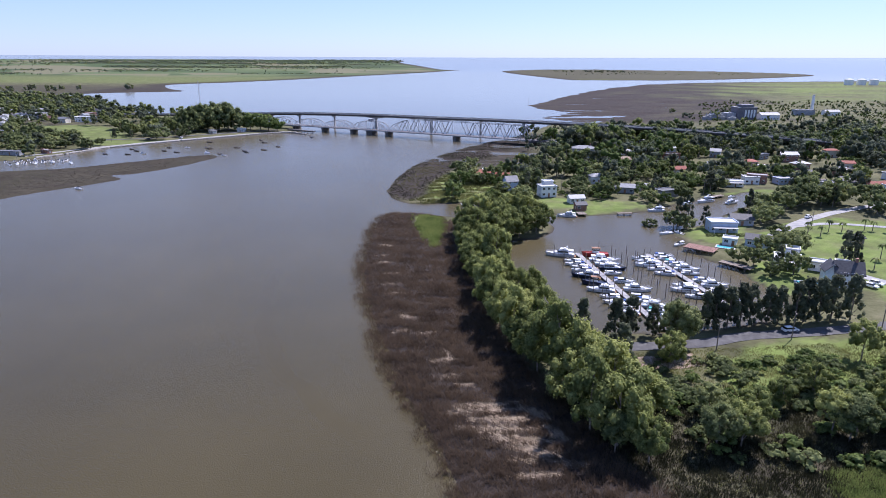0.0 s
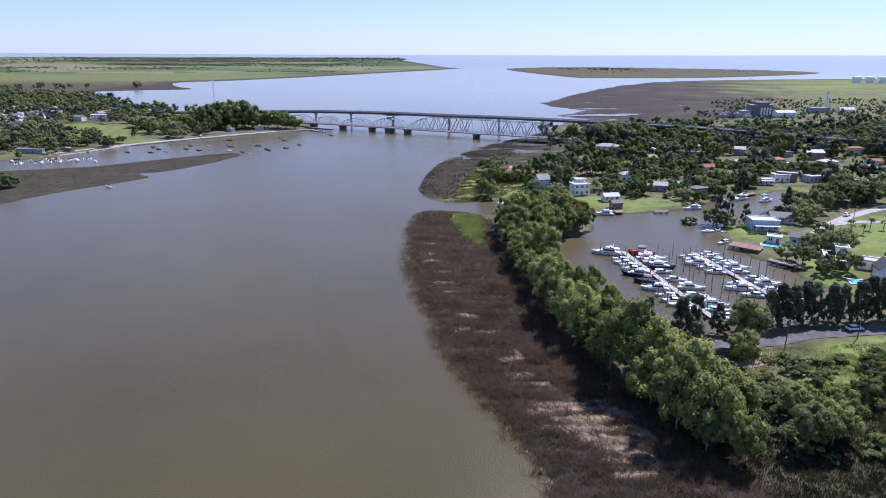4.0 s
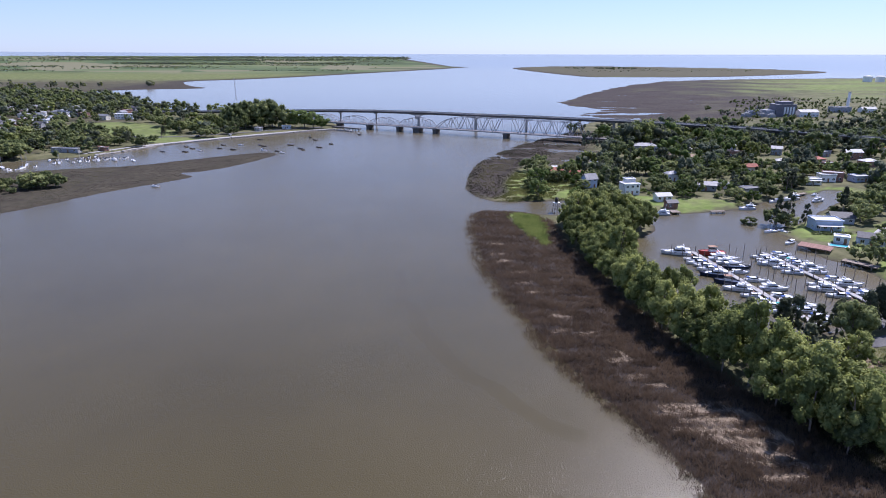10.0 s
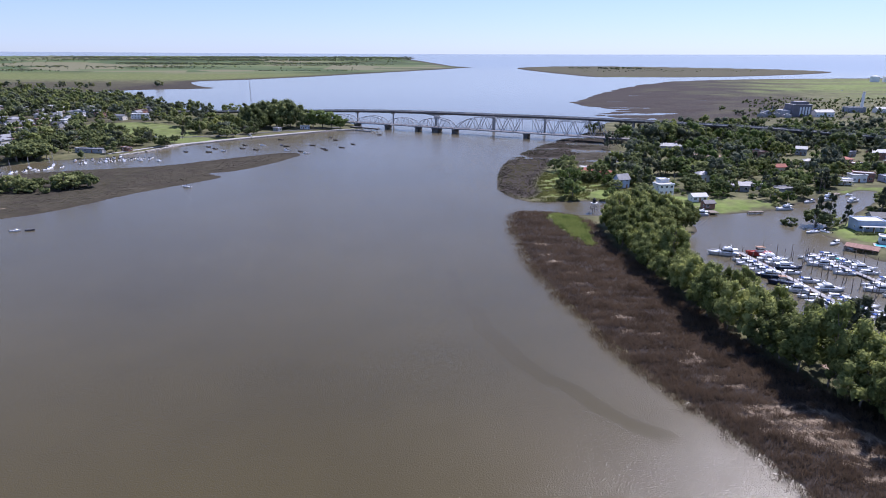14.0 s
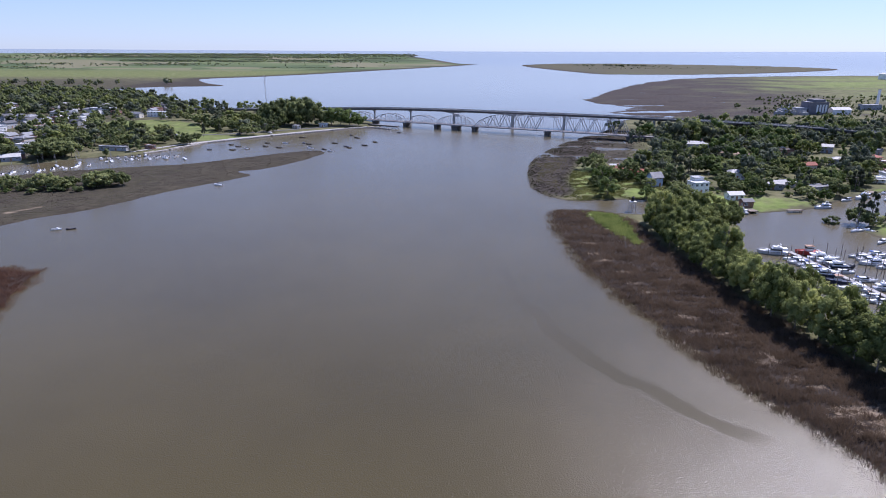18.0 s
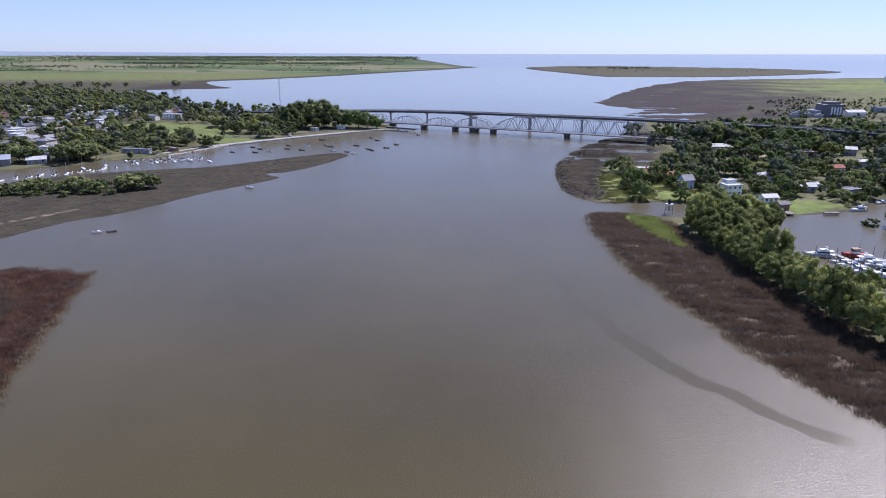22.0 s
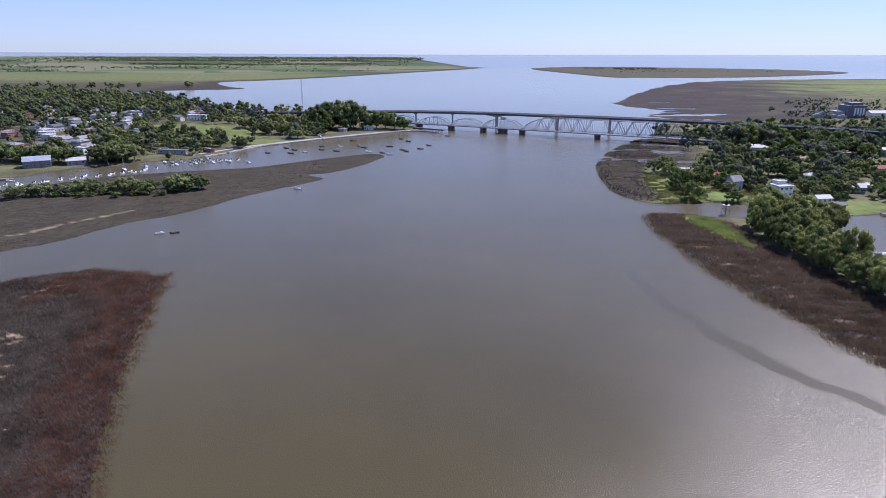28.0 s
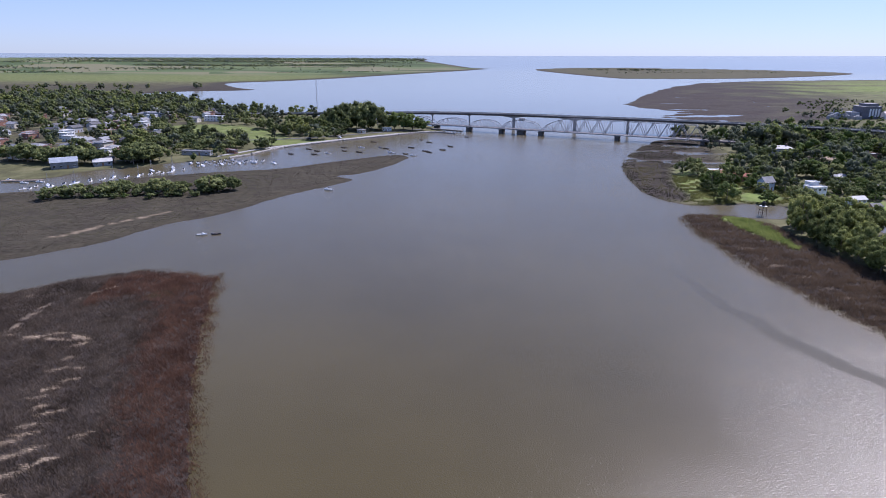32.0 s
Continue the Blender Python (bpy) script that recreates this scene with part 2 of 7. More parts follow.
SPIT = [(-163, 447), (-177, 453), (-209, 427), (-240, 399), (-263, 390), (-302, 374), (-327, 357), (-345, 334), (-372, 322), (-430, 300), (-520, 240), (-480, 150), (-330, 190), (-295, 213), (-281, 224), (-268, 239), (-257, 262), (-238, 282), (-221, 317), (-202, 343), (-191, 362), (-202, 374), (-190, 380), (-176, 402), (-166, 428)]
FLAT = [(-272, 181), (-261, 191), (-247, 199), (-228, 207), (-204, 210), (-196, 184), (-187, 150), (-178, 122), (-171, 102), (-165, 86), (-156, 50), (-176, -20), (-200, -120), (-330, -120), (-420, 40), (-380, 140), (-310, 165)]
ISLE = [near(241, 2651), near(345, 1900), near(420, 1845), near(499, 1831), near(761, 1893), near(1100, 2120), near(1366, 2416), near(1273, 2800), near(845, 3109), near(560, 3150), near(330, 2950)]
LANDS = [smoothed(p) for p in (NEAR_BANK + MARINA + POINT, TOWN + TOWN_BACK, SPIT, FLAT, ISLE)]


def shore(x, y):
    """Signed distance to the nearest shore, positive on land, with a ragged line."""
    s = [inside(x, y, p) for p in LANDS]
    s[3] = s[3] - 14 * np.clip((np.asarray(x) + 240) / 24, 0, 1)      # the outer reeds stand in the water
    s[0] = s[0] - 0.9 * np.clip((8 - np.asarray(x)) / 10, 0, 1) * np.clip((268 - np.asarray(y)) / 20, 0, 1)
    rag = np.clip((np.asarray(y) - 640) / 80, 0, 1) * np.clip((1700 - np.asarray(y)) / 100, 0, 1) * (np.asarray(x) > 60)
    s[0] = s[0] + rag * (9 * waves(np.asarray(x) * 0.6, y, 90, 95) + 5 * waves(np.asarray(x) * 0.5, y, 34, 96))
    s = np.max(s, 0)
    return s + 1.1 * waves(x, y, 23, 3) * np.clip(np.abs(s) / 4 + 0.35, 0, 1) + 0.5 * waves(x, y, 6, 4)


def ground_z(x, y, s=None):
    x, y = np.asarray(x, float), np.asarray(y, float)
    s = shore(x, y) if s is None else s
    land = np.clip(s * 0.1, 0, 0.7) + np.clip((s - 30) * 0.01, 0, 0.8)
    # shallow pools in the marsh
    pool = np.clip((waves(x * 0.35, y, 60, 91) - 0.55) * 6, 0, 1) * np.clip((y - 640) / 40, 0, 1) * np.clip((1350 - y) / 100, 0, 1) * (x > 90)
    pool = np.maximum(pool, np.clip((waves(x * 0.3, y, 24, 92) - 0.08) * 6, 0, 1) * np.clip((y - 395) / 20, 0, 1) * np.clip((560 - y) / 20, 0, 1) * (x > -40) * (x < 70))
    pool = np.maximum(pool, np.clip((waves(x * 0.3, y, 40, 94) - 0.12) * 5, 0, 1) * np.clip((y - 650) / 30, 0, 1) * np.clip((860 - y) / 40, 0, 1) * np.clip((225 - x) / 40, 0, 1) * (x > 90))
    land = land * (1 - pool) - 0.35 * pool
    return np.where(s > 0, land + 0.1 * waves(x, y, 17, 5) * np.clip(s / 5, 0, 1), np.maximum(-1.6, s * 0.16)) + rise(x, y)


# zones of the ground: outlines of the reed beds and of the mown grass
REED_BANK = smoothed([(16, 40), (-3, 84), (-12, 108), (-21, 134), (-30, 172), (-36, 202), (-37, 234), (-36, 266), (-28, 284), (-10, 280), (2, 262), (3, 228), (7, 201), (11, 165), (16, 138), (22, 118), (28, 102), (34, 90), (48, 62), (64, 40)])
REED_POINT = smoothed([(-34, 318), (-36, 340), (-34, 362), (-24, 412), (0, 470), (28, 522), (60, 562), (80, 540), (60, 500), (36, 450), (14, 415), (2, 380), (-8, 345), (-10, 318), (-20, 304)])
GREEN_TIP = smoothed([(-15, 275), (-5, 272), (-3, 258), (-4, 238), (-6, 226), (-10, 236), (-15, 256)])
LAWNS = [smoothed(p) for p in (
    [(110, 228), (140, 258), (165, 272), (200, 262), (260, 240), (230, 190), (150, 170), (128, 176), (134, 200), (118, 212)],
    [(96, 196), (112, 212), (124, 206), (116, 188), (104, 176), (99, 186)],
    [(96, 237), (100, 256), (126, 270), (122, 246), (110, 236)],
    [(54, 279), (64, 300), (84, 306), (96, 296), (78, 284)],
    [(40, 296), (48, 312), (62, 308), (58, 290)],
    [(12, 309), (15, 322), (26, 325), (33, 318), (31, 310), (20, 306)],
    [(140, 312), (150, 330), (170, 336), (178, 320), (164, 300)],
    [(60, 116), (75, 142), (120, 150), (190, 160), (190, 120), (120, 112)],
    [(-380, 560), (-400, 620), (-350, 630), (-300, 590), (-262, 530), (-225, 532), (-262, 496), (-290, 510), (-330, 540)])]

# ---- ground ----
def ground_material():
    m = material("ground", [(0.052, 0.05, 0.028), (0.092, 0.092, 0.044), (0.15, 0.14, 0.078)], scale=0.06, rough=0.95, bump=0.25, bump_scale=0.9, detail=9, spec=0.1)
    nt = m.node_tree
    b = nt.nodes["Principled BSDF"]
    base = b.inputs["Base Color"].links[0].from_socket
    tc = [n for n in nt.nodes if n.type == "TEX_COORD"][0]
    at = nt.nodes.new("ShaderNodeAttribute")
    at.attribute_name = "zone"
    sep = nt.nodes.new("ShaderNodeSeparateColor")
    nt.links.new(at.outputs["Color"], sep.inputs["Color"])

    def tone(lo, hi, scale, detail=8):
        n = nt.nodes.new("ShaderNodeTexNoise")
        n.inputs["Scale"].default_value, n.inputs["Detail"].default_value, n.inputs["Roughness"].default_value = scale, detail, 0.65
        nt.links.new(tc.outputs["Object"], n.inputs["Vector"])
        r = nt.nodes.new("ShaderNodeValToRGB")
        r.color_ramp.elements[0].position, r.color_ramp.elements[1].position = 0.35, 0.65
        r.color_ramp.elements[0].color, r.color_ramp.elements[1].color = (*lo, 1), (*hi, 1)
        nt.links.new(n.outputs["Fac"], r.inputs["Fac"])
        return r.outputs["Color"]

    # fields far off: patches of crops and pasture
    vor = nt.nodes.new("ShaderNodeTexVoronoi")
    vor.inputs["Scale"].default_value = 0.006
    mp = nt.nodes.new("ShaderNodeMapping")
    mp.inputs["Scale"].default_value = (0.55, 0.9, 0)
    nt.links.new(tc.outputs["Object"], mp.inputs["Vector"])
    nt.links.new(mp.outputs["Vector"], vor.inputs["Vector"])
    fr = nt.nodes.new("ShaderNodeValToRGB")
    fr.color_ramp.interpolation = "CONSTANT"
    while len(fr.color_ramp.elements) < 5:
        fr.color_ramp.elements.new(0.5)
    for e, p, c in zip(fr.color_ramp.elements, (0, 0.25, 0.45, 0.65, 0.82), ((0.06, 0.085, 0.036), (0.085, 0.112, 0.048), (0.14, 0.135, 0.08), (0.05, 0.068, 0.03), (0.1, 0.122, 0.055))):
        e.position, e.color = p, (*c, 1)
    sv = nt.nodes.new("ShaderNodeSeparateColor")
    nt.links.new(vor.outputs["Color"], sv.inputs["Color"])
    nt.links.new(sv.outputs["Red"], fr.inputs["Fac"])
    cur = base
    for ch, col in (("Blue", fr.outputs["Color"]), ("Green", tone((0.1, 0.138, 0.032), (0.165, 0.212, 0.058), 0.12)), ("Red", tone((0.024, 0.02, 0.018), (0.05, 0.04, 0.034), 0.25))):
        mx = nt.nodes.new("ShaderNodeMix")
        mx.data_type = "RGBA"
        nt.links.new(sep.outputs[ch], mx.inputs["Factor"])
        nt.links.new(cur, mx.inputs[6])
        nt.links.new(col, mx.inputs[7])
        cur = mx.outputs[2]
    # pale silt and flattened straw
    mx = nt.nodes.new("ShaderNodeMix")
    mx.data_type = "RGBA"
    nt.links.new(at.outputs["Alpha"], mx.inputs["Factor"])
    nt.links.new(cur, mx.inputs[6])
    nt.links.new(tone((0.16, 0.122, 0.085), (0.34, 0.268, 0.19), 0.5), mx.inputs[7])
    nt.links.new(mx.outputs[2], b.inputs["Base Color"])
    return m


# flattened reeds: centre, half length along the lie, half width, lie in degrees
LODGED = [(6, 114, 7, 1.1, 5), (5, 111.5, 9, 1.0, 4), (9, 108.5, 8, 1.3, 2), (8, 105, 8, 1.2, -3), (11, 101.5, 7.5, 1.5, -12), (13, 98, 6, 1.4, -25), (16, 94.5, 7, 0.8, -6), (13, 91, 5, 0.6, 4), (15, 111, 4, 1.4, -48), (18.5, 103, 3.5, 1.2, -60),
          (-3, 134, 3.6, 1.0, 10), (-2, 136.5, 2.4, 1.1, -70), (-1, 126, 3.2, 0.8, 4), (2, 122, 2.4, 0.6, 0), (-13, 160, 3.2, 1.1, -20), (-7, 149, 2.8, 0.7, 15), (-14, 151, 3, 0.7, 20), (-18, 178, 3.4, 0.7, 0), (-19, 186, 3.2, 0.7, 4), (-20, 196, 3, 0.8, 8), (-24, 208, 3, 0.9, 0), (-25, 228, 2.6, 0.9, -10), (-25, 216, 2.6, 0.7, 0),
          (-253, 169, 4, 0.7, 75), (-253, 163, 4, 1.0, 80), (-252, 155, 4, 1.2, 95), (-250, 150, 3, 0.9, 20), (-243, 149, 3, 0.8, 10), (-238, 151, 3.4, 0.8, 15), (-236, 147.5, 3.6, 0.7, -5), (-231, 149, 3, 1.2, -20), (-229, 145, 2.4, 0.9, 40), (-228, 138, 1.8, 0.7, 60), (-227, 132, 2.2, 0.7, 30), (-223, 132.5, 2.2, 0.5, 35), (-222, 127, 2.8, 0.6, 35), (-223.5, 123.5, 2.6, 0.6, 30), (-224, 120, 2.4, 0.6, 30)]
LODGED += [(-221.5, 116, 2.2, 0.6, 35), (-218, 114, 2.8, 0.7, 30), (-219, 109.5, 2.6, 0.6, 25), (-218.5, 106.5, 2.4, 0.6, 20), (-220.5, 103.5, 2.6, 0.7, 30), (-214, 102, 2, 0.5, 30), (-218, 99, 3, 0.8, 25), (-210.5, 98, 3.2, 0.7, 35), (-213, 94.5, 3, 0.8, 35), (-216, 91.5, 3, 0.7, 30), (-213, 88, 3, 0.6, 30), (-207.5, 106.5, 2.4, 0.4, 38), (-241, 185, 2.6, 0.6, 55), (-244, 180.5, 2.4, 0.6, 50), (-246.5, 175.5, 2, 0.5, 55), (-262, 178, 2, 0.5, 10)]


def lodged(x, y):
    """How far a place lies in a patch of flattened reeds, 0 to 1, and the lie there."""
    x, y = np.asarray(x, float), np.asarray(y, float)
    best, lie = np.zeros(x.shape), np.zeros(x.shape)
    wob = 0.45 * waves(x, y, 5, 21)
    for cx, cy, L, w, a in LODGED:
        c, s = math.cos(radians(a)), math.sin(radians(a))
        near_by = np.flatnonzero((np.abs(x - cx) < L * 1.3 + 2) & (np.abs(y - cy) < L * 1.3 + 2))
        if not len(near_by):
            continue
        X, Y = x[near_by], y[near_by]
        u, v = (X - cx) * c + (Y - cy) * s, -(X - cx) * s + (Y - cy) * c
        k = np.clip(1.6 - 1.3 * np.sqrt((u / L) ** 2 + ((v + wob[near_by]) / w) ** 2), 0, 1) * np.clip(0.95 + 0.9 * waves(u * 0.18, v, 1.3, 23), 0, 1)
        lie[near_by] = np.where(k > best[near_by], radians(a), lie[near_by])
        best[near_by] = np.maximum(best[near_by], k)
    # the pale line of silt along the spit
    t = (x + 292) / 25
    k = np.clip(1.5 - np.abs(y - (241 + 35 * t + 3 * waves(x, y, 20, 8))) / 1.9, 0, 1) * ((x > -294) & (x < -263)) * (waves(x, y, 9, 9) > -0.5)
    return np.maximum(best, k), lie


def reed_zone(x, y, s):
    """Where reeds grow on the ground, 0 to 1."""
    z = np.clip(inside(x, y, REED_BANK) / 2, 0, 1)
    z = np.maximum(z, np.clip(inside(x, y, REED_POINT) / 6, 0, 1))
    for p, most in ((LANDS[2], 0.8), (LANDS[3], 1), (LANDS[4], 0.45)):
        z = np.maximum(z, most * np.clip(inside(x, y, p) / 2 + 1.5, 0, 1))
    z = np.maximum(z, np.clip(1.05 + 0.4 * waves(x * 0.3, y, 75, 93), 0.45, 1) * np.clip((x - 90 + 0.2 * (y - 700)) / 30, 0, 1) * np.clip((y - 640) / 60, 0, 1) * np.clip((1720 - y) / 60, 0, 1) * np.clip((400 + (y - 700) * 0.42 - x + 90 * waves(x, y, 260, 31)) / 120, 0, 1))
    z = np.maximum(z, 0.85 * np.clip((y - 392 + 8 * waves(x, y, 30, 99)) / 15, 0, 1) * np.clip((590 - y) / 20, 0, 1) * np.clip((x + 60) / 10, 0, 1) * np.clip((0.34 * (y - 390) + 42 - x) / 12, 0, 1))
    z = np.maximum(z, 0.6 * np.clip((-380 - x) / 80, 0, 1) * np.clip((y - 960) / 60, 0, 1) * np.clip((1500 - y + 60 * waves(x, y, 200, 100)) / 120, 0, 1))
    z = np.maximum(z, 0.9 * np.clip((x + 720) / 60, 0, 1) * np.clip((-420 - x) / 60, 0, 1) * np.clip((y - 1060) / 40, 0, 1) * np.clip((1440 - y) / 90, 0, 1))
    return np.clip(z * (1 - np.clip(inside(x, y, GREEN_TIP) / 3 + 0.5, 0, 1)), 0, 1)


def sheet_rows():
    ys = list(np.arange(-260, 40, 20.0)) + list(np.arange(40, 330, 1.5))
    step = 1.5
    while ys[-1] < 4900:
        step = min(step * 1.018, 40)
        ys.append(ys[-1] + step)
    return np.array(ys)


def sheet(ys, cols):
    u = np.linspace(-1, 1, cols)
    half = 170 + 0.92 * np.clip(ys, 0, None) + 2.0 * np.clip(-ys, 0, None)
    x = -70 + u[None, :] * half[:, None]
    y = np.repeat(ys[:, None], cols, 1)
    k = np.arange(len(ys) * cols).reshape(len(ys), cols)
    quads = np.stack([k[:-1, :-1], k[:-1, 1:], k[1:, 1:], k[1:, :-1]], -1).reshape(-1, 4)
    return x.ravel(), y.ravel(), quads


MAT_GROUND = ground_material()
gx, gy, gq = sheet(sheet_rows(), 340)
gs = shore(gx, gy)
gz = ground_z(gx, gy, gs)
zone = np.zeros((len(gx), 4), np.float32)
zone[:, 0] = np.maximum(reed_zone(gx, gy, gs), np.clip(1 - gs / 2.5, 0, 1))
lawn = np.max([np.clip((inside(gx, gy, p) + 3.5 * waves(gx, gy, 13, 55)) / 3 + 0.4, 0, 1) for p in LAWNS + [GREEN_TIP]], 0) * np.clip(0.8 + 0.5 * waves(gx, gy, 19, 56), 0.25, 1)
lawn = np.maximum(lawn, 0.6 * np.clip(0.7 + waves(gx * 0.4, gy, 160, 61), 0, 1.3) * np.clip((gy - 900) / 300, 0, 1) * np.clip((gx - 200) / 250, 0, 1) * (gy < 1900))
lawn = np.maximum(lawn, 0.8 * np.clip(0.6 + waves(gx, gy, 9, 60), 0, 1.2) * np.clip(inside(gx, gy, smoothed([(0, 304), (20, 303), (40, 320), (40, 340), (30, 356), (22, 392), (6, 396), (-12, 350), (-16, 312)])) / 8, 0, 1))
lawn = np.maximum(lawn, 0.4 * np.clip((gy - 1500) / 100, 0, 1) * np.clip((2150 - gy) / 300, 0, 1) * (gx < -200))
zone[:, 0] = np.maximum(zone[:, 0], 0.85 * np.clip(1.6 - gs / 45, 0, 1) * (gy > 1250))
town = np.clip((-325 - gx - 0.1 * (gy - 420)) / 12, 0, 1) * np.clip((gy - 405) / 12, 0, 1) * np.clip((800 - gy) / 30, 0, 1) * np.clip(inside(gx, gy, LAWNS[8]) / -6, 0, 1)
zone[:, 0] = np.maximum(zone[:, 0], 0.7 * town * np.clip(0.7 + waves(gx, gy, 30, 57), 0, 1))
# mud below the grove, its dark colour also holding the trees' shade
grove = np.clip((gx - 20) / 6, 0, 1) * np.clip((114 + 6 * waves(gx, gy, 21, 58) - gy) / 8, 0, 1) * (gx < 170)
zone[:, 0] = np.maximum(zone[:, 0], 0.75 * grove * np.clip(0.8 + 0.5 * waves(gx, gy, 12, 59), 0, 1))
zone[:, 1] = lawn * (1 - grove) * np.where((gx < -200) & (gy < 900), 0.7, 1)
zone[:, 2] = np.clip((gy - 1900) / 200, 0, 1) * (gx < 200)
zone[:, 3] = lodged(gx, gy)[0] * 0.65
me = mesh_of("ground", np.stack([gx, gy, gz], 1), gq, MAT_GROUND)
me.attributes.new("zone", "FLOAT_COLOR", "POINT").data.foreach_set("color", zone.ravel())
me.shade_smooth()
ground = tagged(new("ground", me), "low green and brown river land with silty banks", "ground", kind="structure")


# ---- water ----
SLICK = (-38, 155, -68.6, 58)      # centre, lie in degrees and half length


def water_material():
    m = bpy.data.materials.new("river_water")
    m.use_nodes = True
    nt = m.node_tree
    b = nt.nodes["Principled BSDF"]
    tc = nt.nodes.new("ShaderNodeTexCoord")

    def noise_at(scale, detail, rough=0.55):
        n = nt.nodes.new("ShaderNodeTexNoise")
        n.inputs["Scale"].default_value, n.inputs["Detail"].default_value, n.inputs["Roughness"].default_value = scale, detail, rough
        nt.links.new(tc.outputs["Object"], n.inputs["Vector"])
        return n.outputs["Fac"]

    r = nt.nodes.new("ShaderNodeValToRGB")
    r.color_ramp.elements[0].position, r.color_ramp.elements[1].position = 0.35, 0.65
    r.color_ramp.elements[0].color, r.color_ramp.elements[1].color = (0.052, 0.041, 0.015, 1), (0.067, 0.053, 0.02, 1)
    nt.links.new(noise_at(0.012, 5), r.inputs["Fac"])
    # paler towards the open estuary: silt, plus sky sheen put into the colour
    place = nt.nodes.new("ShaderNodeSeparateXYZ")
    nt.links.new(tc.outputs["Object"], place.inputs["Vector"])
    paling = nt.nodes.new("ShaderNodeMapRange")
    paling.inputs["From Min"].default_value, paling.inputs["From Max"].default_value = 130.0, 1100.0
    nt.links.new(place.outputs["Y"], paling.inputs["Value"])
    silt_sheen = nt.nodes.new("ShaderNodeMix")
    silt_sheen.data_type = "RGBA"
    silt_sheen.inputs[7].default_value = (0.165, 0.15, 0.115, 1)
    nt.links.new(paling.outputs["Result"], silt_sheen.inputs["Factor"])
    nt.links.new(r.outputs["Color"], silt_sheen.inputs[6])
    nt.links.new(silt_sheen.outputs[2], b.inputs["Base Color"])
    b.inputs["IOR"].default_value = 1.36
    # wind ripples, a little uneven, stilled along one narrow slick off the bank
    def math_node(op, a, b=None):
        n = nt.nodes.new("ShaderNodeMath")
        n.operation = op
        for k, v in enumerate((a, b)):
            if v is None:
                continue
            if isinstance(v, (int, float)):
                n.inputs[k].default_value = v
            else:
                nt.links.new(v, n.inputs[k])
        return n.outputs[0]

    mp = nt.nodes.new("ShaderNodeMapping")
    mp.vector_type = "TEXTURE"
    mp.inputs["Location"].default_value, mp.inputs["Rotation"].default_value = (SLICK[0], SLICK[1], 0), (0, 0, radians(SLICK[2]))
    nt.links.new(tc.outputs["Object"], mp.inputs["Vector"])
    sp = nt.nodes.new("ShaderNodeSeparateXYZ")
    nt.links.new(mp.outputs["Vector"], sp.inputs["Vector"])
    bend = math_node("MULTIPLY", math_node("SUBTRACT", noise_at(0.05, 2), 0.5), 10.0)
    bow = math_node("MULTIPLY", math_node("SUBTRACT", 1.0, math_node("POWER", math_node("DIVIDE", math_node("ABSOLUTE", sp.outputs["X"]), SLICK[3]), 2.0)), 13.0)
    across = math_node("ABSOLUTE", math_node("ADD", math_node("ADD", sp.outputs["Y"], bow), bend))
    alongside = math_node("ABSOLUTE", sp.outputs["X"])
    edge = nt.nodes.new("ShaderNodeMapRange")
    edge.inputs["From Min"].default_value, edge.inputs["From Max"].default_value = 1.2, 3.0
    nt.links.new(across, edge.inputs["Value"])
    end = nt.nodes.new("ShaderNodeMapRange")
    end.inputs["From Min"].default_value, end.inputs["From Max"].default_value = SLICK[3] * 0.75, SLICK[3]
    nt.links.new(alongside, end.inputs["Value"])
    uneven = nt.nodes.new("ShaderNodeMapRange")
    uneven.inputs["From Min"].default_value, uneven.inputs["From Max"].default_value = 0.35, 0.6
    uneven.inputs["To Min"].default_value, uneven.inputs["To Max"].default_value = 0.7, 1.0
    nt.links.new(noise_at(0.02, 4), uneven.inputs["Value"])
    calm = math_node("MAXIMUM", math_node("MAXIMUM", edge.outputs["Result"], end.outputs["Result"]), 0.25)
    # the open river lies calmer than the reach below the gum trees, where the breeze comes down
    here = nt.nodes.new("ShaderNodeSeparateXYZ")
    nt.links.new(tc.outputs["Object"], here.inputs["Vector"])
    breeze = nt.nodes.new("ShaderNodeMapRange")
    breeze.inputs["From Min"].default_value, breeze.inputs["From Max"].default_value = -150.0, -30.0
    breeze.inputs["To Min"].default_value, breeze.inputs["To Max"].default_value = 0.45, 1.0
    nt.links.new(here.outputs["X"], breeze.inputs["Value"])
    off = nt.nodes.new("ShaderNodeMapRange")
    off.inputs["From Min"].default_value, off.inputs["From Max"].default_value = 220.0, 800.0
    off.inputs["To Min"].default_value, off.inputs["To Max"].default_value = 1.0, 0.14
    nt.links.new(here.outputs["Y"], off.inputs["Value"])
    # the reach by the bank is choppier than the far estuary
    chop = nt.nodes.new("ShaderNodeMapRange")
    chop.inputs["From Min"].default_value, chop.inputs["From Max"].default_value = 190.0, 700.0
    chop.inputs["To Min"].default_value, chop.inputs["To Max"].default_value = 0.27, 0.17
    nt.links.new(here.outputs["Y"], chop.inputs["Value"])
    nt.links.new(chop.outputs["Result"], b.inputs["Roughness"])
    lee = nt.nodes.new("ShaderNodeMapRange")
    lee.inputs["From Min"].default_value, lee.inputs["From Max"].default_value = 2.0, 40.0
    lee.inputs["To Min"].default_value, lee.inputs["To Max"].default_value = 1.0, 0.4
    nt.links.new(here.outputs["X"], lee.inputs["Value"])
    wind = math_node("MULTIPLY", math_node("MULTIPLY", breeze.outputs["Result"], lee.outputs["Result"]), off.outputs["Result"])
    ripples = math_node("MULTIPLY", math_node("MULTIPLY", calm, uneven.outputs["Result"]), wind)
    add = nt.nodes.new("ShaderNodeMath")
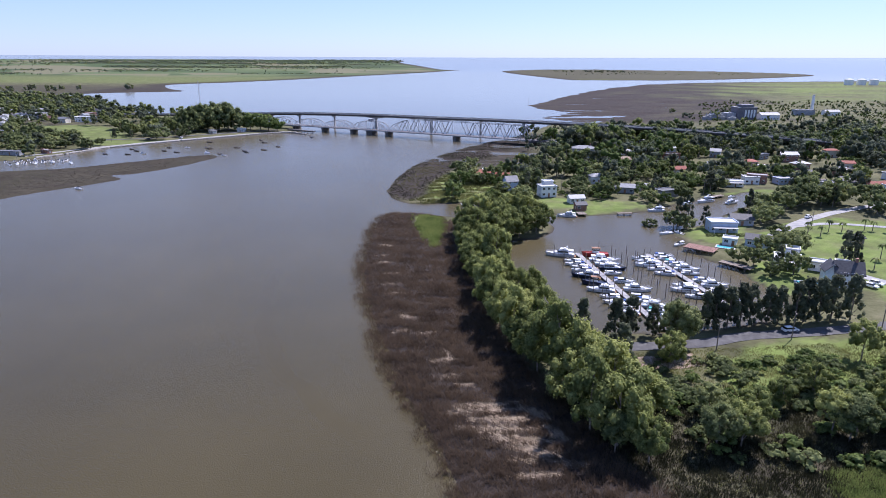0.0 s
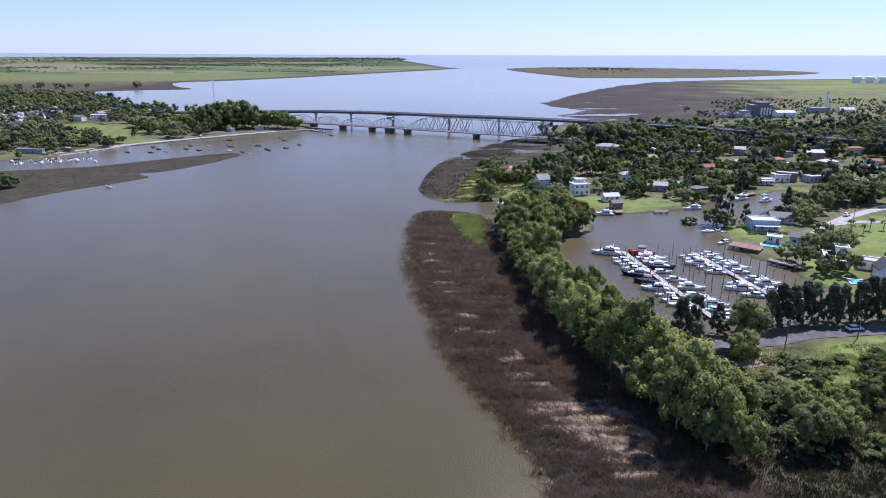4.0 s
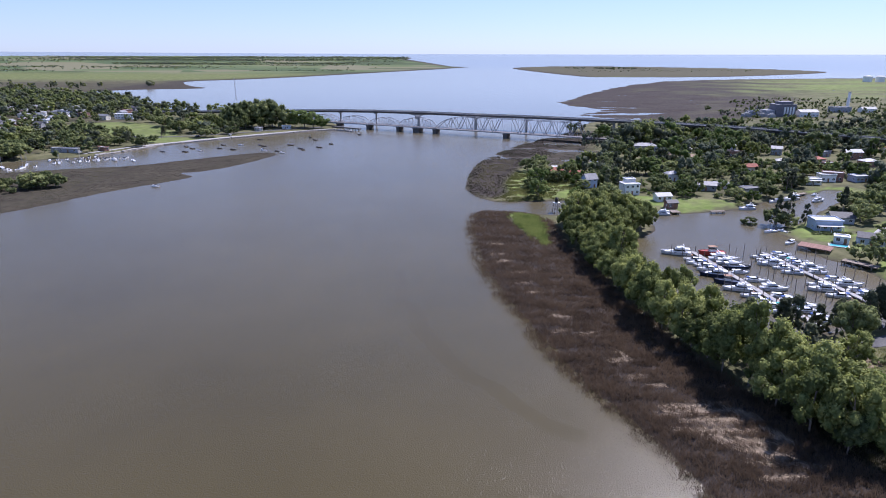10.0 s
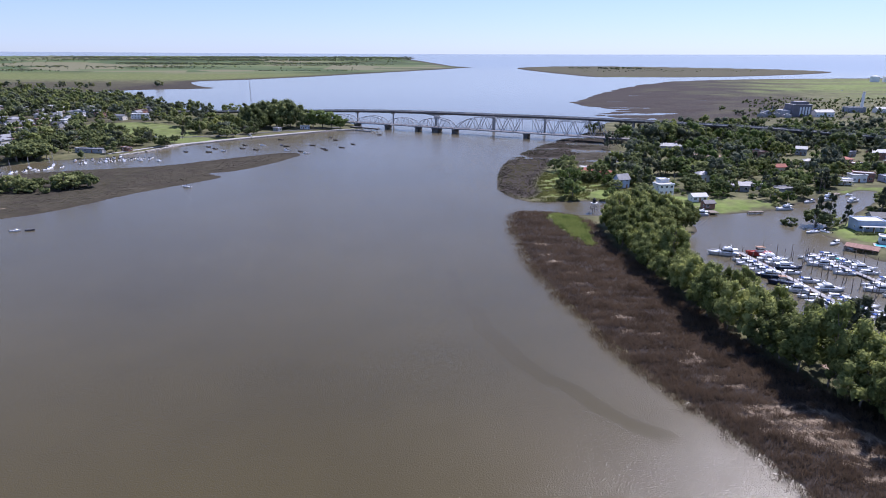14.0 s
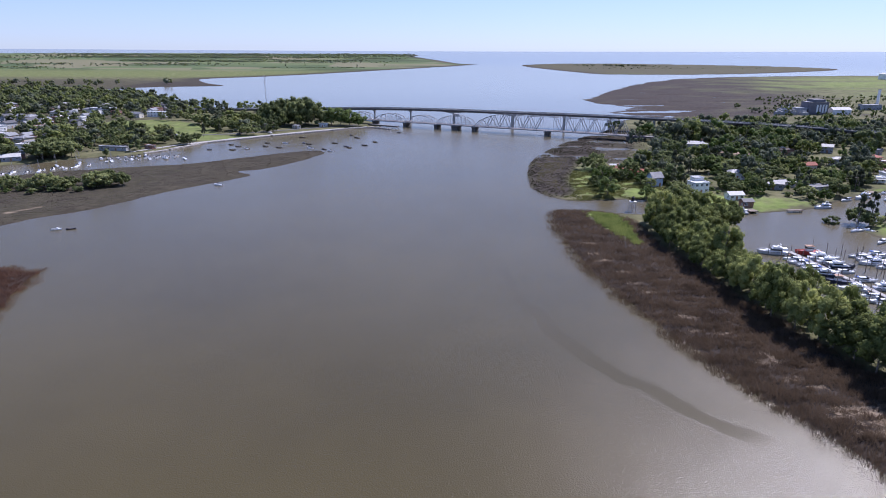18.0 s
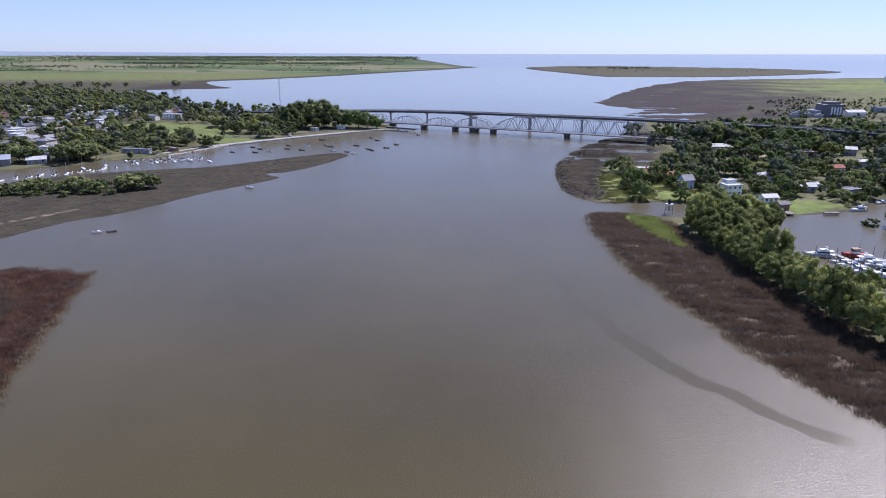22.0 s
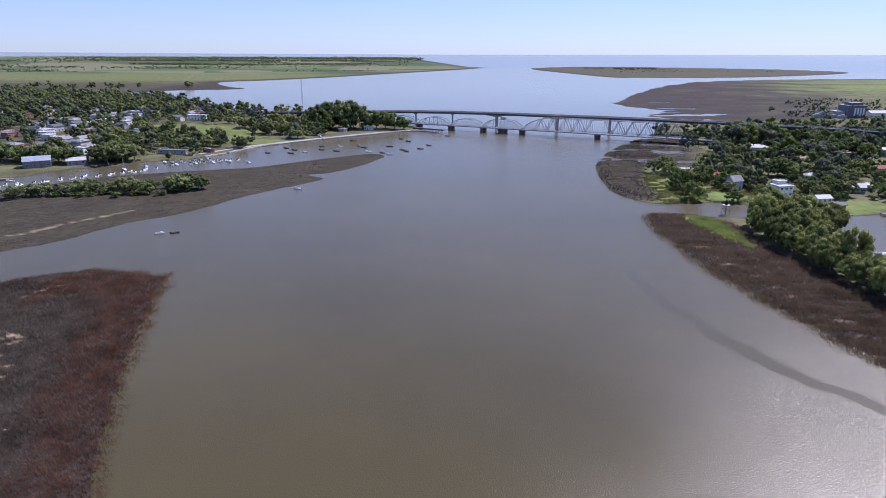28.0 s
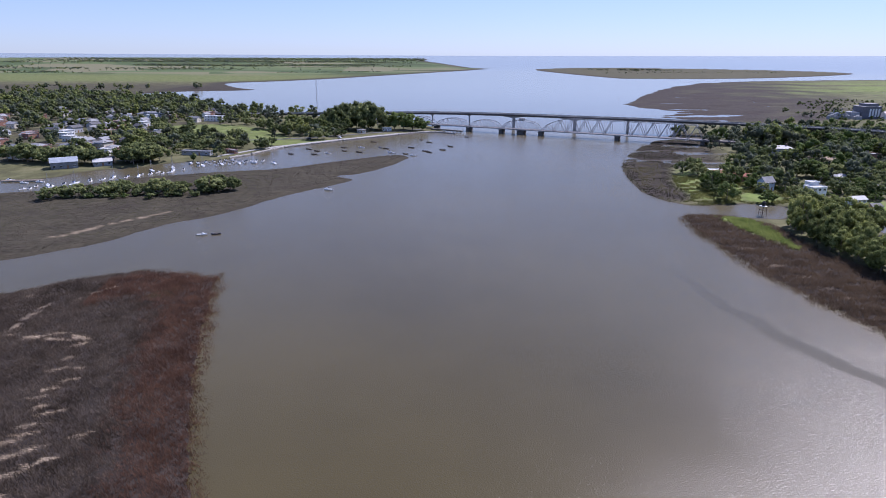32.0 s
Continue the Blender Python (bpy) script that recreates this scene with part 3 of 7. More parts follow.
    add.operation = "MULTIPLY_ADD"
    nt.links.new(noise_at(7.5, 1), add.inputs[0])
    add.inputs[1].default_value = 0.25
    nt.links.new(noise_at(3.1, 1), add.inputs[2])
    bump = nt.nodes.new("ShaderNodeBump")
    bump.inputs["Distance"].default_value = 0.105
    nt.links.new(ripples, bump.inputs["Strength"])
    nt.links.new(add.outputs[0], bump.inputs["Height"])
    nt.links.new(bump.outputs["Normal"], b.inputs["Normal"])
    return m


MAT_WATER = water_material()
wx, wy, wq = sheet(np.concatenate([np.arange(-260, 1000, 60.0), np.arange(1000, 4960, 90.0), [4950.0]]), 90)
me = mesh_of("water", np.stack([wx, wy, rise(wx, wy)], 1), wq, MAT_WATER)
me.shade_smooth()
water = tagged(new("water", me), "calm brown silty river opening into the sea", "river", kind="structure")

# ---- foliage ----
MAT_BARK = material("bark", [(0.12, 0.095, 0.075), (0.22, 0.18, 0.15), (0.33, 0.29, 0.25)], scale=1.2, rough=0.95, bump=0.05, spec=0.1)
MAT_GUM = leaf_material("gum_leaves", [(0.085, 0.104, 0.036), (0.175, 0.2, 0.066), (0.32, 0.335, 0.12)])
MAT_BROAD = leaf_material("broad_leaves", [(0.07, 0.088, 0.037), (0.14, 0.165, 0.068), (0.25, 0.27, 0.115)])
MAT_DARK = leaf_material("dark_needles", [(0.048, 0.056, 0.036), (0.088, 0.1, 0.06), (0.15, 0.163, 0.094)])
# grey-green leaves of the distant woods, air haze put into their pale tones
MAT_HAZESAGE = leaf_material("hazy_sage_leaves", [(0.075, 0.09, 0.06), (0.12, 0.14, 0.095), (0.18, 0.2, 0.13)])
MAT_LIME = leaf_material("fresh_leaves", [(0.06, 0.088, 0.025), (0.105, 0.142, 0.044), (0.17, 0.21, 0.072)])


def leaf_cards(centres, size, r, face, flat=0.3):
    """Small bent leaf sprays: four corners each, lying about square to the outward direction of their clump."""
    n = len(centres)
    face = face + r.normal(0, 0.38, (n, 3)) + np.array([0, 0, 0.25])
    face /= np.linalg.norm(face, axis=1, keepdims=True)
    u = np.cross(face, r.normal(0, 1, (n, 3)))
    u /= np.linalg.norm(u, axis=1, keepdims=True) + 1e-9
    v = np.cross(face, u)
    s = size * r.uniform(0.6, 1.3, (n, 1))
    p = np.stack([centres - u * s * 0.5 - v * s * 0.2, centres - v * s * 0.55 + u * s * 0.1, centres + u * s * 0.55, centres + v * s * 0.5 - u * s * 0.05], 1)
    p[:, 1::2] -= (face * s * flat * 0.5)[:, None, :]
    return p.reshape(-1, 3), np.arange(4 * n).reshape(n, 4)


def crown_points(r, kind, n, clumps):
    """Leaf places for a crown one metre high and wide (to be scaled), on the skins of rounded clumps, and the way each faces."""
    c = []
    while len(c) < clumps:
        p = r.uniform(-1, 1, 3)
        if p @ p > 1:
            continue
        z = 0.5 + 0.5 * p[2]
        if kind == "cone":
            z, a, q = r.uniform(0.02, 1), r.uniform(0, 6.283), r.uniform(0.2, 1) ** 0.5
            w = 0.1 + 0.4 * (1 - z) ** 0.75
            p[0], p[1] = q * math.cos(a), q * math.sin(a)
        elif kind == "tall":
            w = 0.5 * (0.35 + 0.9 * math.sin(math.pi * min(1, 0.1 + 0.85 * z)) ** 0.8)
        elif kind == "bush":
            w = 0.55
        else:
            w = 0.55 * (0.45 + 0.75 * math.sin(math.pi * (0.12 + 0.72 * z)))
        rad = math.hypot(p[0], p[1])
        if kind != "cone" and clumps > 20 and rad < 0.4 and z < 0.65 and r.random() < 0.7:
            continue
        c.append((p[0] * w * 1.1, p[1] * w * 1.1, 0.04 + 0.88 * z))
    c = np.array(c)
    radius = r.uniform(0.085, 0.19, clumps) * (2.1 if clumps < 8 else 1.4 if clumps < 20 else 1) if kind != "cone" else r.uniform(0.07, 0.13, clumps) * (1.4 if clumps < 20 else 1)
    pick = r.choice(clumps, n, p=radius ** 2 / (radius ** 2).sum())
    size = radius[pick][:, None]
    d = r.normal(0, 1, (n, 3))
    d /= np.linalg.norm(d, axis=1, keepdims=True)
    d[:, 2] = np.where(r.random(n) < 0.7, np.abs(d[:, 2]), d[:, 2])
    stray = (r.random((n, 1)) < (0.1 if n > 600 else 0.03)) * r.uniform(0.1, 0.6, (n, 1))
    out = c[pick] - np.array([0, 0, 0.45])
    face = d + 0.35 * out / (np.linalg.norm(out, axis=1, keepdims=True) + 1e-6)
    # the shaded inside of each clump, a rough twelve-sided lump
    e = np.array([(a, b, g) for a in (-1, 1) for b in (-1, 1) for g in (-1, 1)]) * 0.55
    ax = np.array([(1, 0, 0), (-1, 0, 0), (0, 1, 0), (0, -1, 0), (0, 0, 1), (0, 0, -1)], float)
    lump = np.concatenate([e, ax])
    quads = []
    for p, q in itertools.combinations(range(6), 2):
        both = [k for k in range(8) if lump[k] @ ax[p] > 0 and lump[k] @ ax[q] > 0]
        if len(both) == 2:
            turn = np.cross(lump[both[0]] - ax[p], ax[q] - ax[p]) @ (ax[p] + ax[q])
            quads.append((8 + p, both[0], 8 + q, both[1]) if turn > 0 else (8 + p, both[1], 8 + q, both[0]))
    V = c[:, None, :] + lump[None] * (radius[:, None, None] * 0.78) * r.uniform(0.8, 1.12, (clumps, 14, 1)) * np.array([1, 1, 0.85])
    F = (np.array(quads)[None] + 14 * np.arange(clumps)[:, None, None]).reshape(-1, 4)
    lumps = (V.reshape(-1, 3), F)
    return c[pick] + d * size * (r.uniform(0.78, 1.06, (n, 1)) + stray) * np.array([1, 1, 0.85]), face, c, lumps


def tree_meshes(seed, kind, height, width, leaves, card, mat, base=0.22, clumps=40, trunk_r=0.28, lean=0.03, limbs=9):
    """The trunk with its limbs, and the crown, of one tree, as two meshes."""
    r = np.random.default_rng(seed)
    pts, face, cl, lumps = crown_points(r, kind, leaves, clumps)
    scale = np.array([width, width, height * (1 - base)])
    off = np.array([0, 0, height * base])
    v, f = leaf_cards(pts * scale + off, card, r, face)
    v, f = np.concatenate([v, lumps[0] * scale + off]), np.concatenate([f, lumps[1] + len(v)])
    crown = mesh_of("crown", v, f, mat)
    bm = bmesh.new()
    prev, pr = Vector((0, 0, -0.4)), trunk_r
    path = [prev]
    for k in range(1, 6):
        z = height * 0.86 * k / 5
        p = Vector((r.normal(0, lean) * z, r.normal(0, lean) * z, z))
        q = trunk_r * (1 - 0.16 * k)
        tube(bm, prev, p, pr, q, 7)
        prev, pr = p, q
        path.append(p)
    for k in r.permutation(clumps)[:limbs]:
        tip = Vector(cl[k] * scale * np.array([0.85, 0.85, 1]) + off)
        frac = min(0.95, max(0.15, (tip.z - 0.22 * height) / (0.86 * height)))
        j = frac * 5
        a = path[int(j)].lerp(path[min(5, int(j) + 1)], j - int(j))
        tube(bm, a, tip, trunk_r * 0.42 * (1 - 0.5 * frac), 0.04, 5)
    me = bpy.data.meshes.new("trunk")
    bm.to_mesh(me)
    bm.free()
    me.materials.append(MAT_BARK)
    return me, crown


def plant(meshes, x, y, scale=1.0, stretch=1.0, label="", name="tree", category="tree", group="", turn=None):
    """Sets one tree on the ground."""
    ob = thing(name, pose(x, y, float(ground_z(x, y)) - 0.05, 0, 0, rng.uniform(0, 360) if turn is None else turn), label, category, group)
    for nm, me in zip(("trunk", "crown"), meshes):
        c = new(nm, me)
        c.parent = ob
        c.scale = (scale, scale, scale * stretch)
    return ob


GUMS = [tree_meshes(100 + k, "tall", 17.5, 11.5, 3200, 0.56, MAT_GUM, base=0.07, clumps=46) for k in range(4)]
NEARGUM = [tree_meshes(120 + k, "tall", 15.5, 9, 3800, 0.44, (MAT_GUM, MAT_BROAD, MAT_GUM)[k], base=0.2, clumps=64) for k in range(3)]
BROADS = [tree_meshes(140 + k, "round", 11, 9.5, 1000, 0.74, MAT_BROAD, base=0.1, clumps=44) for k in range(4)]
OAKS = [tree_meshes(150 + k, "cone", 15, 7.5, 1800, 0.62, MAT_DARK, base=0.1, clumps=60, limbs=14) for k in range(3)]
FIRS = [tree_meshes(160 + k, "cone", 13, 6, 700, 0.75, MAT_DARK, base=0.06, clumps=30, limbs=0) for k in range(2)]
BUSHES = [tree_meshes(170 + k, "bush", 3.4, 4.6, 300, 0.68, MAT_LIME if k % 2 else MAT_BROAD, base=0.02, clumps=14, trunk_r=0.08, limbs=4) for k in range(4)]
PARKGUM = [tree_meshes(190 + k, "round", 17, 12, 1700, 0.84, MAT_BROAD, base=0.06, clumps=46) for k in range(2)]
LIMES = [tree_meshes(180 + k, "round", 11, 9.5, 1250, 0.78, MAT_LIME, base=0.07, clumps=30) for k in range(2)]


def wood(name, places, kinds, label, mats, leaves=130, card=1.9, seed=1, clumps=12):
    """Many far trees as one mass: a clumped crown and a stem each, heights and widths varied."""
    r = np.random.default_rng(seed)
    protos = []
    for k, kind in enumerate(kinds):
        protos.append(crown_points(np.random.default_rng(seed * 10 + k), kind, leaves, clumps))
    V, F, I, at = [], [], [], 0
    zs = ground_z(np.array([p[0] for p in places]), np.array([p[1] for p in places]))
    for (x, y, h), z in zip(places, zs):
        k = r.integers(0, len(protos))
        w = h * r.uniform(0.6, 0.95) * (0.6 if kinds[k] == "cone" else 1)
        a = r.uniform(0, 6.283)
        c, s = math.cos(a), math.sin(a)
        turn = np.array([[c, -s, 0], [s, c, 0], [0, 0, 1]])
        p = protos[k][0] @ turn * (w, w, h * 0.9) + (x, y, z + h * 0.06)
        v, f = leaf_cards(p, card * (0.5 + h / 24), r, protos[k][1] @ turn)
        lump = protos[k][3][0] @ turn * (w, w, h * 0.9) + (x, y, z + h * 0.06)
        v, f = np.concatenate([v, lump]), np.concatenate([f, protos[k][3][1] + len(v)])
        t = 0.16
        tv = np.array([(x - t, y, z - 0.3), (x + t, y, z - 0.3), (x + t * 0.5, y, z + h * 0.7), (x - t * 0.5, y, z + h * 0.7), (x, y - t, z - 0.3), (x, y + t, z - 0.3), (x, y + t * 0.5, z + h * 0.7), (x, y - t * 0.5, z + h * 0.7)])
        V += [v, tv]
        F += [f + at, np.arange(8).reshape(2, 4) + at + len(v)]
        I += [np.full(len(f), 1 + r.integers(0, len(mats))), np.zeros(2, int)]
        at += len(v) + 8
    return tagged(new(name, mesh_of(name, np.concatenate(V), np.concatenate(F), MAT_BARK, *mats, index=np.concatenate(I))), label, "trees", kind="stuff")

# ---- materials of built things ----
MAT_STEEL = material("grey_steel", [(0.2, 0.2, 0.21), (0.3, 0.3, 0.31), (0.4, 0.39, 0.38)], scale=0.8, rough=0.6, spec=0.4)
MAT_RUST = material("dark_girder_steel", [(0.07, 0.065, 0.065), (0.11, 0.1, 0.1), (0.15, 0.13, 0.12)], scale=0.7, rough=0.7)
MAT_PIER = material("dark_wet_concrete", [(0.06, 0.058, 0.058), (0.1, 0.095, 0.09), (0.16, 0.15, 0.14)], scale=0.5, rough=0.9, bump=0.05)
MAT_CONC = material("concrete", [(0.22, 0.22, 0.215), (0.31, 0.305, 0.295), (0.38, 0.37, 0.355)], scale=0.35, rough=0.9, bump=0.02)
MAT_ASPHALT = material("asphalt", [(0.05, 0.05, 0.052), (0.085, 0.083, 0.083), (0.12, 0.118, 0.115)], scale=0.4, rough=0.95, bump=0.01)
MAT_LANE = material("pale_lane", [(0.2, 0.2, 0.21), (0.28, 0.275, 0.27), (0.34, 0.33, 0.31)], scale=0.3, rough=0.95)
MAT_DIRT = material("bare_earth", [(0.16, 0.115, 0.085), (0.24, 0.18, 0.135), (0.32, 0.25, 0.19)], scale=0.3, rough=0.98)
MAT_WHITE = material("white_paint", [(0.66, 0.66, 0.64), (0.76, 0.76, 0.74), (0.82, 0.82, 0.8)], scale=0.5, rough=0.6)
MAT_GEL = material("white_hull", [(0.7, 0.71, 0.72), (0.78, 0.79, 0.8), (0.84, 0.84, 0.84)], scale=0.8, rough=0.25, spec=0.5)
MAT_NAVY = material("navy_hull", [(0.012, 0.018, 0.04), (0.02, 0.03, 0.06), (0.03, 0.04, 0.075)], scale=1, rough=0.3, spec=0.5)
MAT_REDH = material("red_hull", [(0.22, 0.025, 0.02), (0.32, 0.04, 0.03), (0.4, 0.06, 0.045)], scale=1, rough=0.45)
MAT_BLUEC = material("blue_canvas", [(0.02, 0.05, 0.16), (0.035, 0.08, 0.24), (0.05, 0.11, 0.3)], scale=2, rough=0.85)
MAT_TEALC = material("teal_canvas", [(0.03, 0.2, 0.18), (0.05, 0.3, 0.26), (0.07, 0.36, 0.32)], scale=2, rough=0.85)
MAT_DARKGLASS = material("dark_glass", [(0.012, 0.014, 0.017), (0.02, 0.023, 0.027)], scale=0.5, rough=0.08, spec=0.6)
MAT_WOOD = material("weathered_wood", [(0.13, 0.105, 0.085), (0.2, 0.165, 0.135), (0.28, 0.24, 0.2)], scale=1.5, rough=0.9, bump=0.02, per_object=0.15)
MAT_REDWOOD = material("red_brown_deck", [(0.14, 0.075, 0.055), (0.2, 0.11, 0.085), (0.27, 0.16, 0.125)], scale=1.0, rough=0.85, per_object=0.2)
MAT_TEAK = material("varnished_wood", [(0.2, 0.1, 0.05), (0.28, 0.15, 0.08), (0.35, 0.2, 0.11)], scale=1.5, rough=0.45)
MAT_ROPE = material("dark_rubber", [(0.02, 0.02, 0.02), (0.035, 0.035, 0.035)], scale=2, rough=0.8)
MAT_STONE = material("sea_wall_stone", [(0.2, 0.185, 0.17), (0.31, 0.29, 0.265), (0.42, 0.39, 0.36)], scale=0.6, rough=0.95, bump=0.08)
MAT_ROOFRED = material("red_roof_tiles", [(0.2, 0.06, 0.04), (0.28, 0.095, 0.065), (0.36, 0.14, 0.1)], scale=1.2, rough=0.85, per_object=0.15)
MAT_ROOFGREY = material("grey_roof_sheet", [(0.14, 0.145, 0.155), (0.2, 0.205, 0.215), (0.27, 0.27, 0.28)], scale=0.6, rough=0.6, per_object=0.3)
MAT_ROOFPALE = material("pale_roof", [(0.306, 0.306, 0.306), (0.381, 0.381, 0.374), (0.449, 0.445, 0.435)], scale=0.5, rough=0.7, per_object=0.3)
MAT_ROOFDARK = material("dark_slate_roof", [(0.05, 0.05, 0.056), (0.075, 0.075, 0.082), (0.1, 0.1, 0.108)], scale=1.0, rough=0.7)
MAT_WALLCREAM = material("cream_plaster", [(0.44, 0.4, 0.33), (0.54, 0.5, 0.42), (0.62, 0.58, 0.5)], scale=0.5, rough=0.9, per_object=0.3)
MAT_WALLBRICK = material("brick_plaster", [(0.2, 0.1, 0.075), (0.27, 0.145, 0.11), (0.34, 0.2, 0.155)], scale=1.0, rough=0.9, per_object=0.2)
MAT_WALLGREY = material("grey_plaster", [(0.25, 0.26, 0.28), (0.33, 0.34, 0.36), (0.4, 0.41, 0.42)], scale=0.5, rough=0.9, per_object=0.25)
MAT_WALLBLUE = material("pale_blue_plaster", [(0.38, 0.46, 0.58), (0.46, 0.54, 0.66), (0.52, 0.6, 0.7)], scale=0.5, rough=0.8)
MAT_POOL = material("pool_water", [(0.06, 0.36, 0.42), (0.1, 0.46, 0.52)], scale=1.0, rough=0.08, spec=0.5)
MAT_BARNBLUE = material("blue_grey_sheet", [(0.2, 0.23, 0.27), (0.27, 0.3, 0.34), (0.33, 0.36, 0.4)], scale=0.5, rough=0.5)

# ---- old truss bridge ----
BR = Vector((-51, 569, 0))
BR_TURN = math.degrees(math.atan2(-0.4495, 0.893))
bridge = thing("truss_bridge", pose(BR.x, BR.y, 0, 0, 0, BR_TURN), "old grey steel truss bridge on dark concrete piers", "bridge")


def steel(name, a, b, w, parent, h=None, mat=None):
    return part(name, bar(bmesh.new(), a, b, w, h), mat or MAT_STEEL, parent)


def truss(s0, s1, panels, top, name="span"):
    """One span from s0 to s1: floor, two curved trusses with posts and diagonals, and bracing above."""
    bm = bmesh.new()
    box(bm, s0 + 0.1, -3.6, 4.3, s1 - 0.1, 3.6, 4.55)
    for k in range(panels + 1):
        s = s0 + 0.3 + (s1 - s0 - 0.6) * k / panels
        box(bm, s - 0.2, -3.5, 3.7, s + 0.2, 3.5, 4.28)
    floor = part("floor_deck", bm, MAT_RUST, bridge)
    step = (s1 - s0) / panels
    for v in (-3.75, 3.75):
        steel("bottom_chord", (s0, v, 4.3), (s1, v, 4.3), 0.4, floor, 0.75)
        pts = [Vector((s0 + step * k, v, 4.6 + top(k / panels))) for k in range(panels + 1)]
        for k in range(panels):
            steel("top_chord", pts[k], pts[k + 1], 0.32, floor, 0.4)
            if 0 < k:
                steel("post", (pts[k].x, v, 4.6), pts[k], 0.17, floor)
            mid = k < panels / 2
            a, b = (k, k + 1) if (mid if panels < 12 else k % 2) else (k + 1, k)
            if 0 < k < panels - 1:
                steel("diagonal", (pts[b].x, v, 4.6), pts[a], 0.2 if panels < 12 else 0.42, floor)
    for k in range(1, panels):
        p = s0 + step * k
        h = 4.6 + top(k / panels)
        if h > 9.2:
            steel("cross_brace", (p, -3.6, h), (p, 3.6, h), 0.22, floor)
    return floor


def arch(h):
    return lambda t: h * math.sin(math.pi * min(max(t, 0), 1)) ** 0.55


for a, b in ((-138, -104.4), (-104, -70.4), (-70, -37.9)):
    truss(a, b, 8, arch(6.6))
truss(-37.5, -0.4, 10, lambda t: 6.9 * min(1, math.sin(math.pi * t) * 1.5) ** 0.6 + (1.1 if 0.35 < t < 0.65 else 0))
truss(0, 66.7, 12, lambda t: 11.2 * (min(1, math.sin(math.pi * 0.5 * min(1, t / 0.42))) ** 0.65 if t < 0.42 else 1))
truss(67, 134, 12, lambda t: 11.2 if t < 0.92 else 11.2 * (1 - t) / 0.08)
for s, w in ((-138, 3), (-104.2, 3), (-70.2, 3), (-37.7, 3), (-18.7, 6.2), (-0.2, 3.2), (66.8, 3.4), (134.2, 3)):
    bm = box(bmesh.new(), s - w / 2, -4.3, -2.5, s + w / 2, 4.3, 3.5, bevel=0.25)
    box(bm, s - w / 2 - 0.35, -4.7, 3.0, s + w / 2 + 0.35, 4.7, 3.65, bevel=0.1)
    part("pier", bm, MAT_PIER, bridge)
house_b = part("control_cabin", box(box(bmesh.new(), -20.6, -1.6, 11.8, -16.8, 1.6, 14.0), -21, -2, 14, -16.4, 2, 14.3), MAT_STEEL, bridge)
for s in np.arange(134.4, 232, 12):
    part("approach_deck", box(box(bmesh.new(), s, -3.6, 4.2, s + 11.95, 3.6, 4.6), s, -3.7, 3.3, s + 11.95, -3.2, 4.3), MAT_RUST, bridge)
    bm = bmesh.new()
    for v in (-2.6, 2.6):
        tube(bm, (s + 12, v, -1.5), (s + 12, v, 3.6), 0.45, 0.4, 10)
    box(bm, s + 11.6, -3.3, 3.5, s + 12.4, 3.3, 4.15)
    part("trestle", bm, MAT_PIER, bridge)
    for v in (-3.6, 3.6):
        bm = bmesh.new()
        for z in (4.9, 5.3, 5.7):
            bar(bm, (s, v, z), (s + 11.95, v, z), 0.07)
        for k in range(5):
            bar(bm, (s + 0.1 + 2.9 * k, v, 4.5), (s + 0.1 + 2.9 * k, v, 5.75), 0.1)
        part("handrail", bm, MAT_STEEL, bridge)

# ---- new road bridge ----
ROADLINE = [(-420, 745), (-330, 716), (-250, 690), (-180, 664), (-149, 654), (-112, 645), (-69, 631), (-14, 607), (32, 592), (70, 576), (105, 562), (150, 540), (205, 510), (270, 474), (350, 430)]
ROADZ = [1.6, 4.5, 8.0, 11.0, 12.0, 12.3, 12.5, 12.6, 12.5, 12.4, 12.2, 12.0, 11.5, 9.5, 6.0]
road_bridge = thing("road_bridge", pose(0, 0, 0), "long grey concrete road bridge on slender piers", "bridge")
for (a, az), (b, bz) in zip(list(zip(ROADLINE, ROADZ))[:-1], list(zip(ROADLINE, ROADZ))[1:]):
    bm = bmesh.new()
    bar(bm, (*a, az), (*b, bz), 10.5, 0.4)
    bar(bm, (*a, az - 0.9), (*b, bz - 0.9), 5.6, 1.4)
    seg = part("deck_segment", bm, MAT_RUST, road_bridge)
    d = (Vector(b) - Vector(a)).normalized()
    n = Vector((-d.y, d.x))
    for sgn in (-5.1, 5.1):
        pa, pb = Vector(a) + n * sgn, Vector(b) + n * sgn
        bm = bar(bmesh.new(), (*pa, az + 0.45), (*pb, bz + 0.45), 0.2, 0.55)
        bar(bm, (*pa, az + 1.0), (*pb, bz + 1.0), 0.1, 0.12)
        for k in range(int((pb - pa).length / 3) + 1):
            q = pa.lerp(pb, k * 3 / (pb - pa).length)
            qz = az + (bz - az) * k * 3 / (pb - pa).length
            bar(bm, (*q, qz + 0.5), (*q, qz + 1.0), 0.1)
        part("parapet", bm, MAT_CONC, seg)
    part("roadway", bar(bmesh.new(), (*a, az + 0.21), (*b, bz + 0.21), 8.6, 0.03), MAT_ASPHALT, seg)
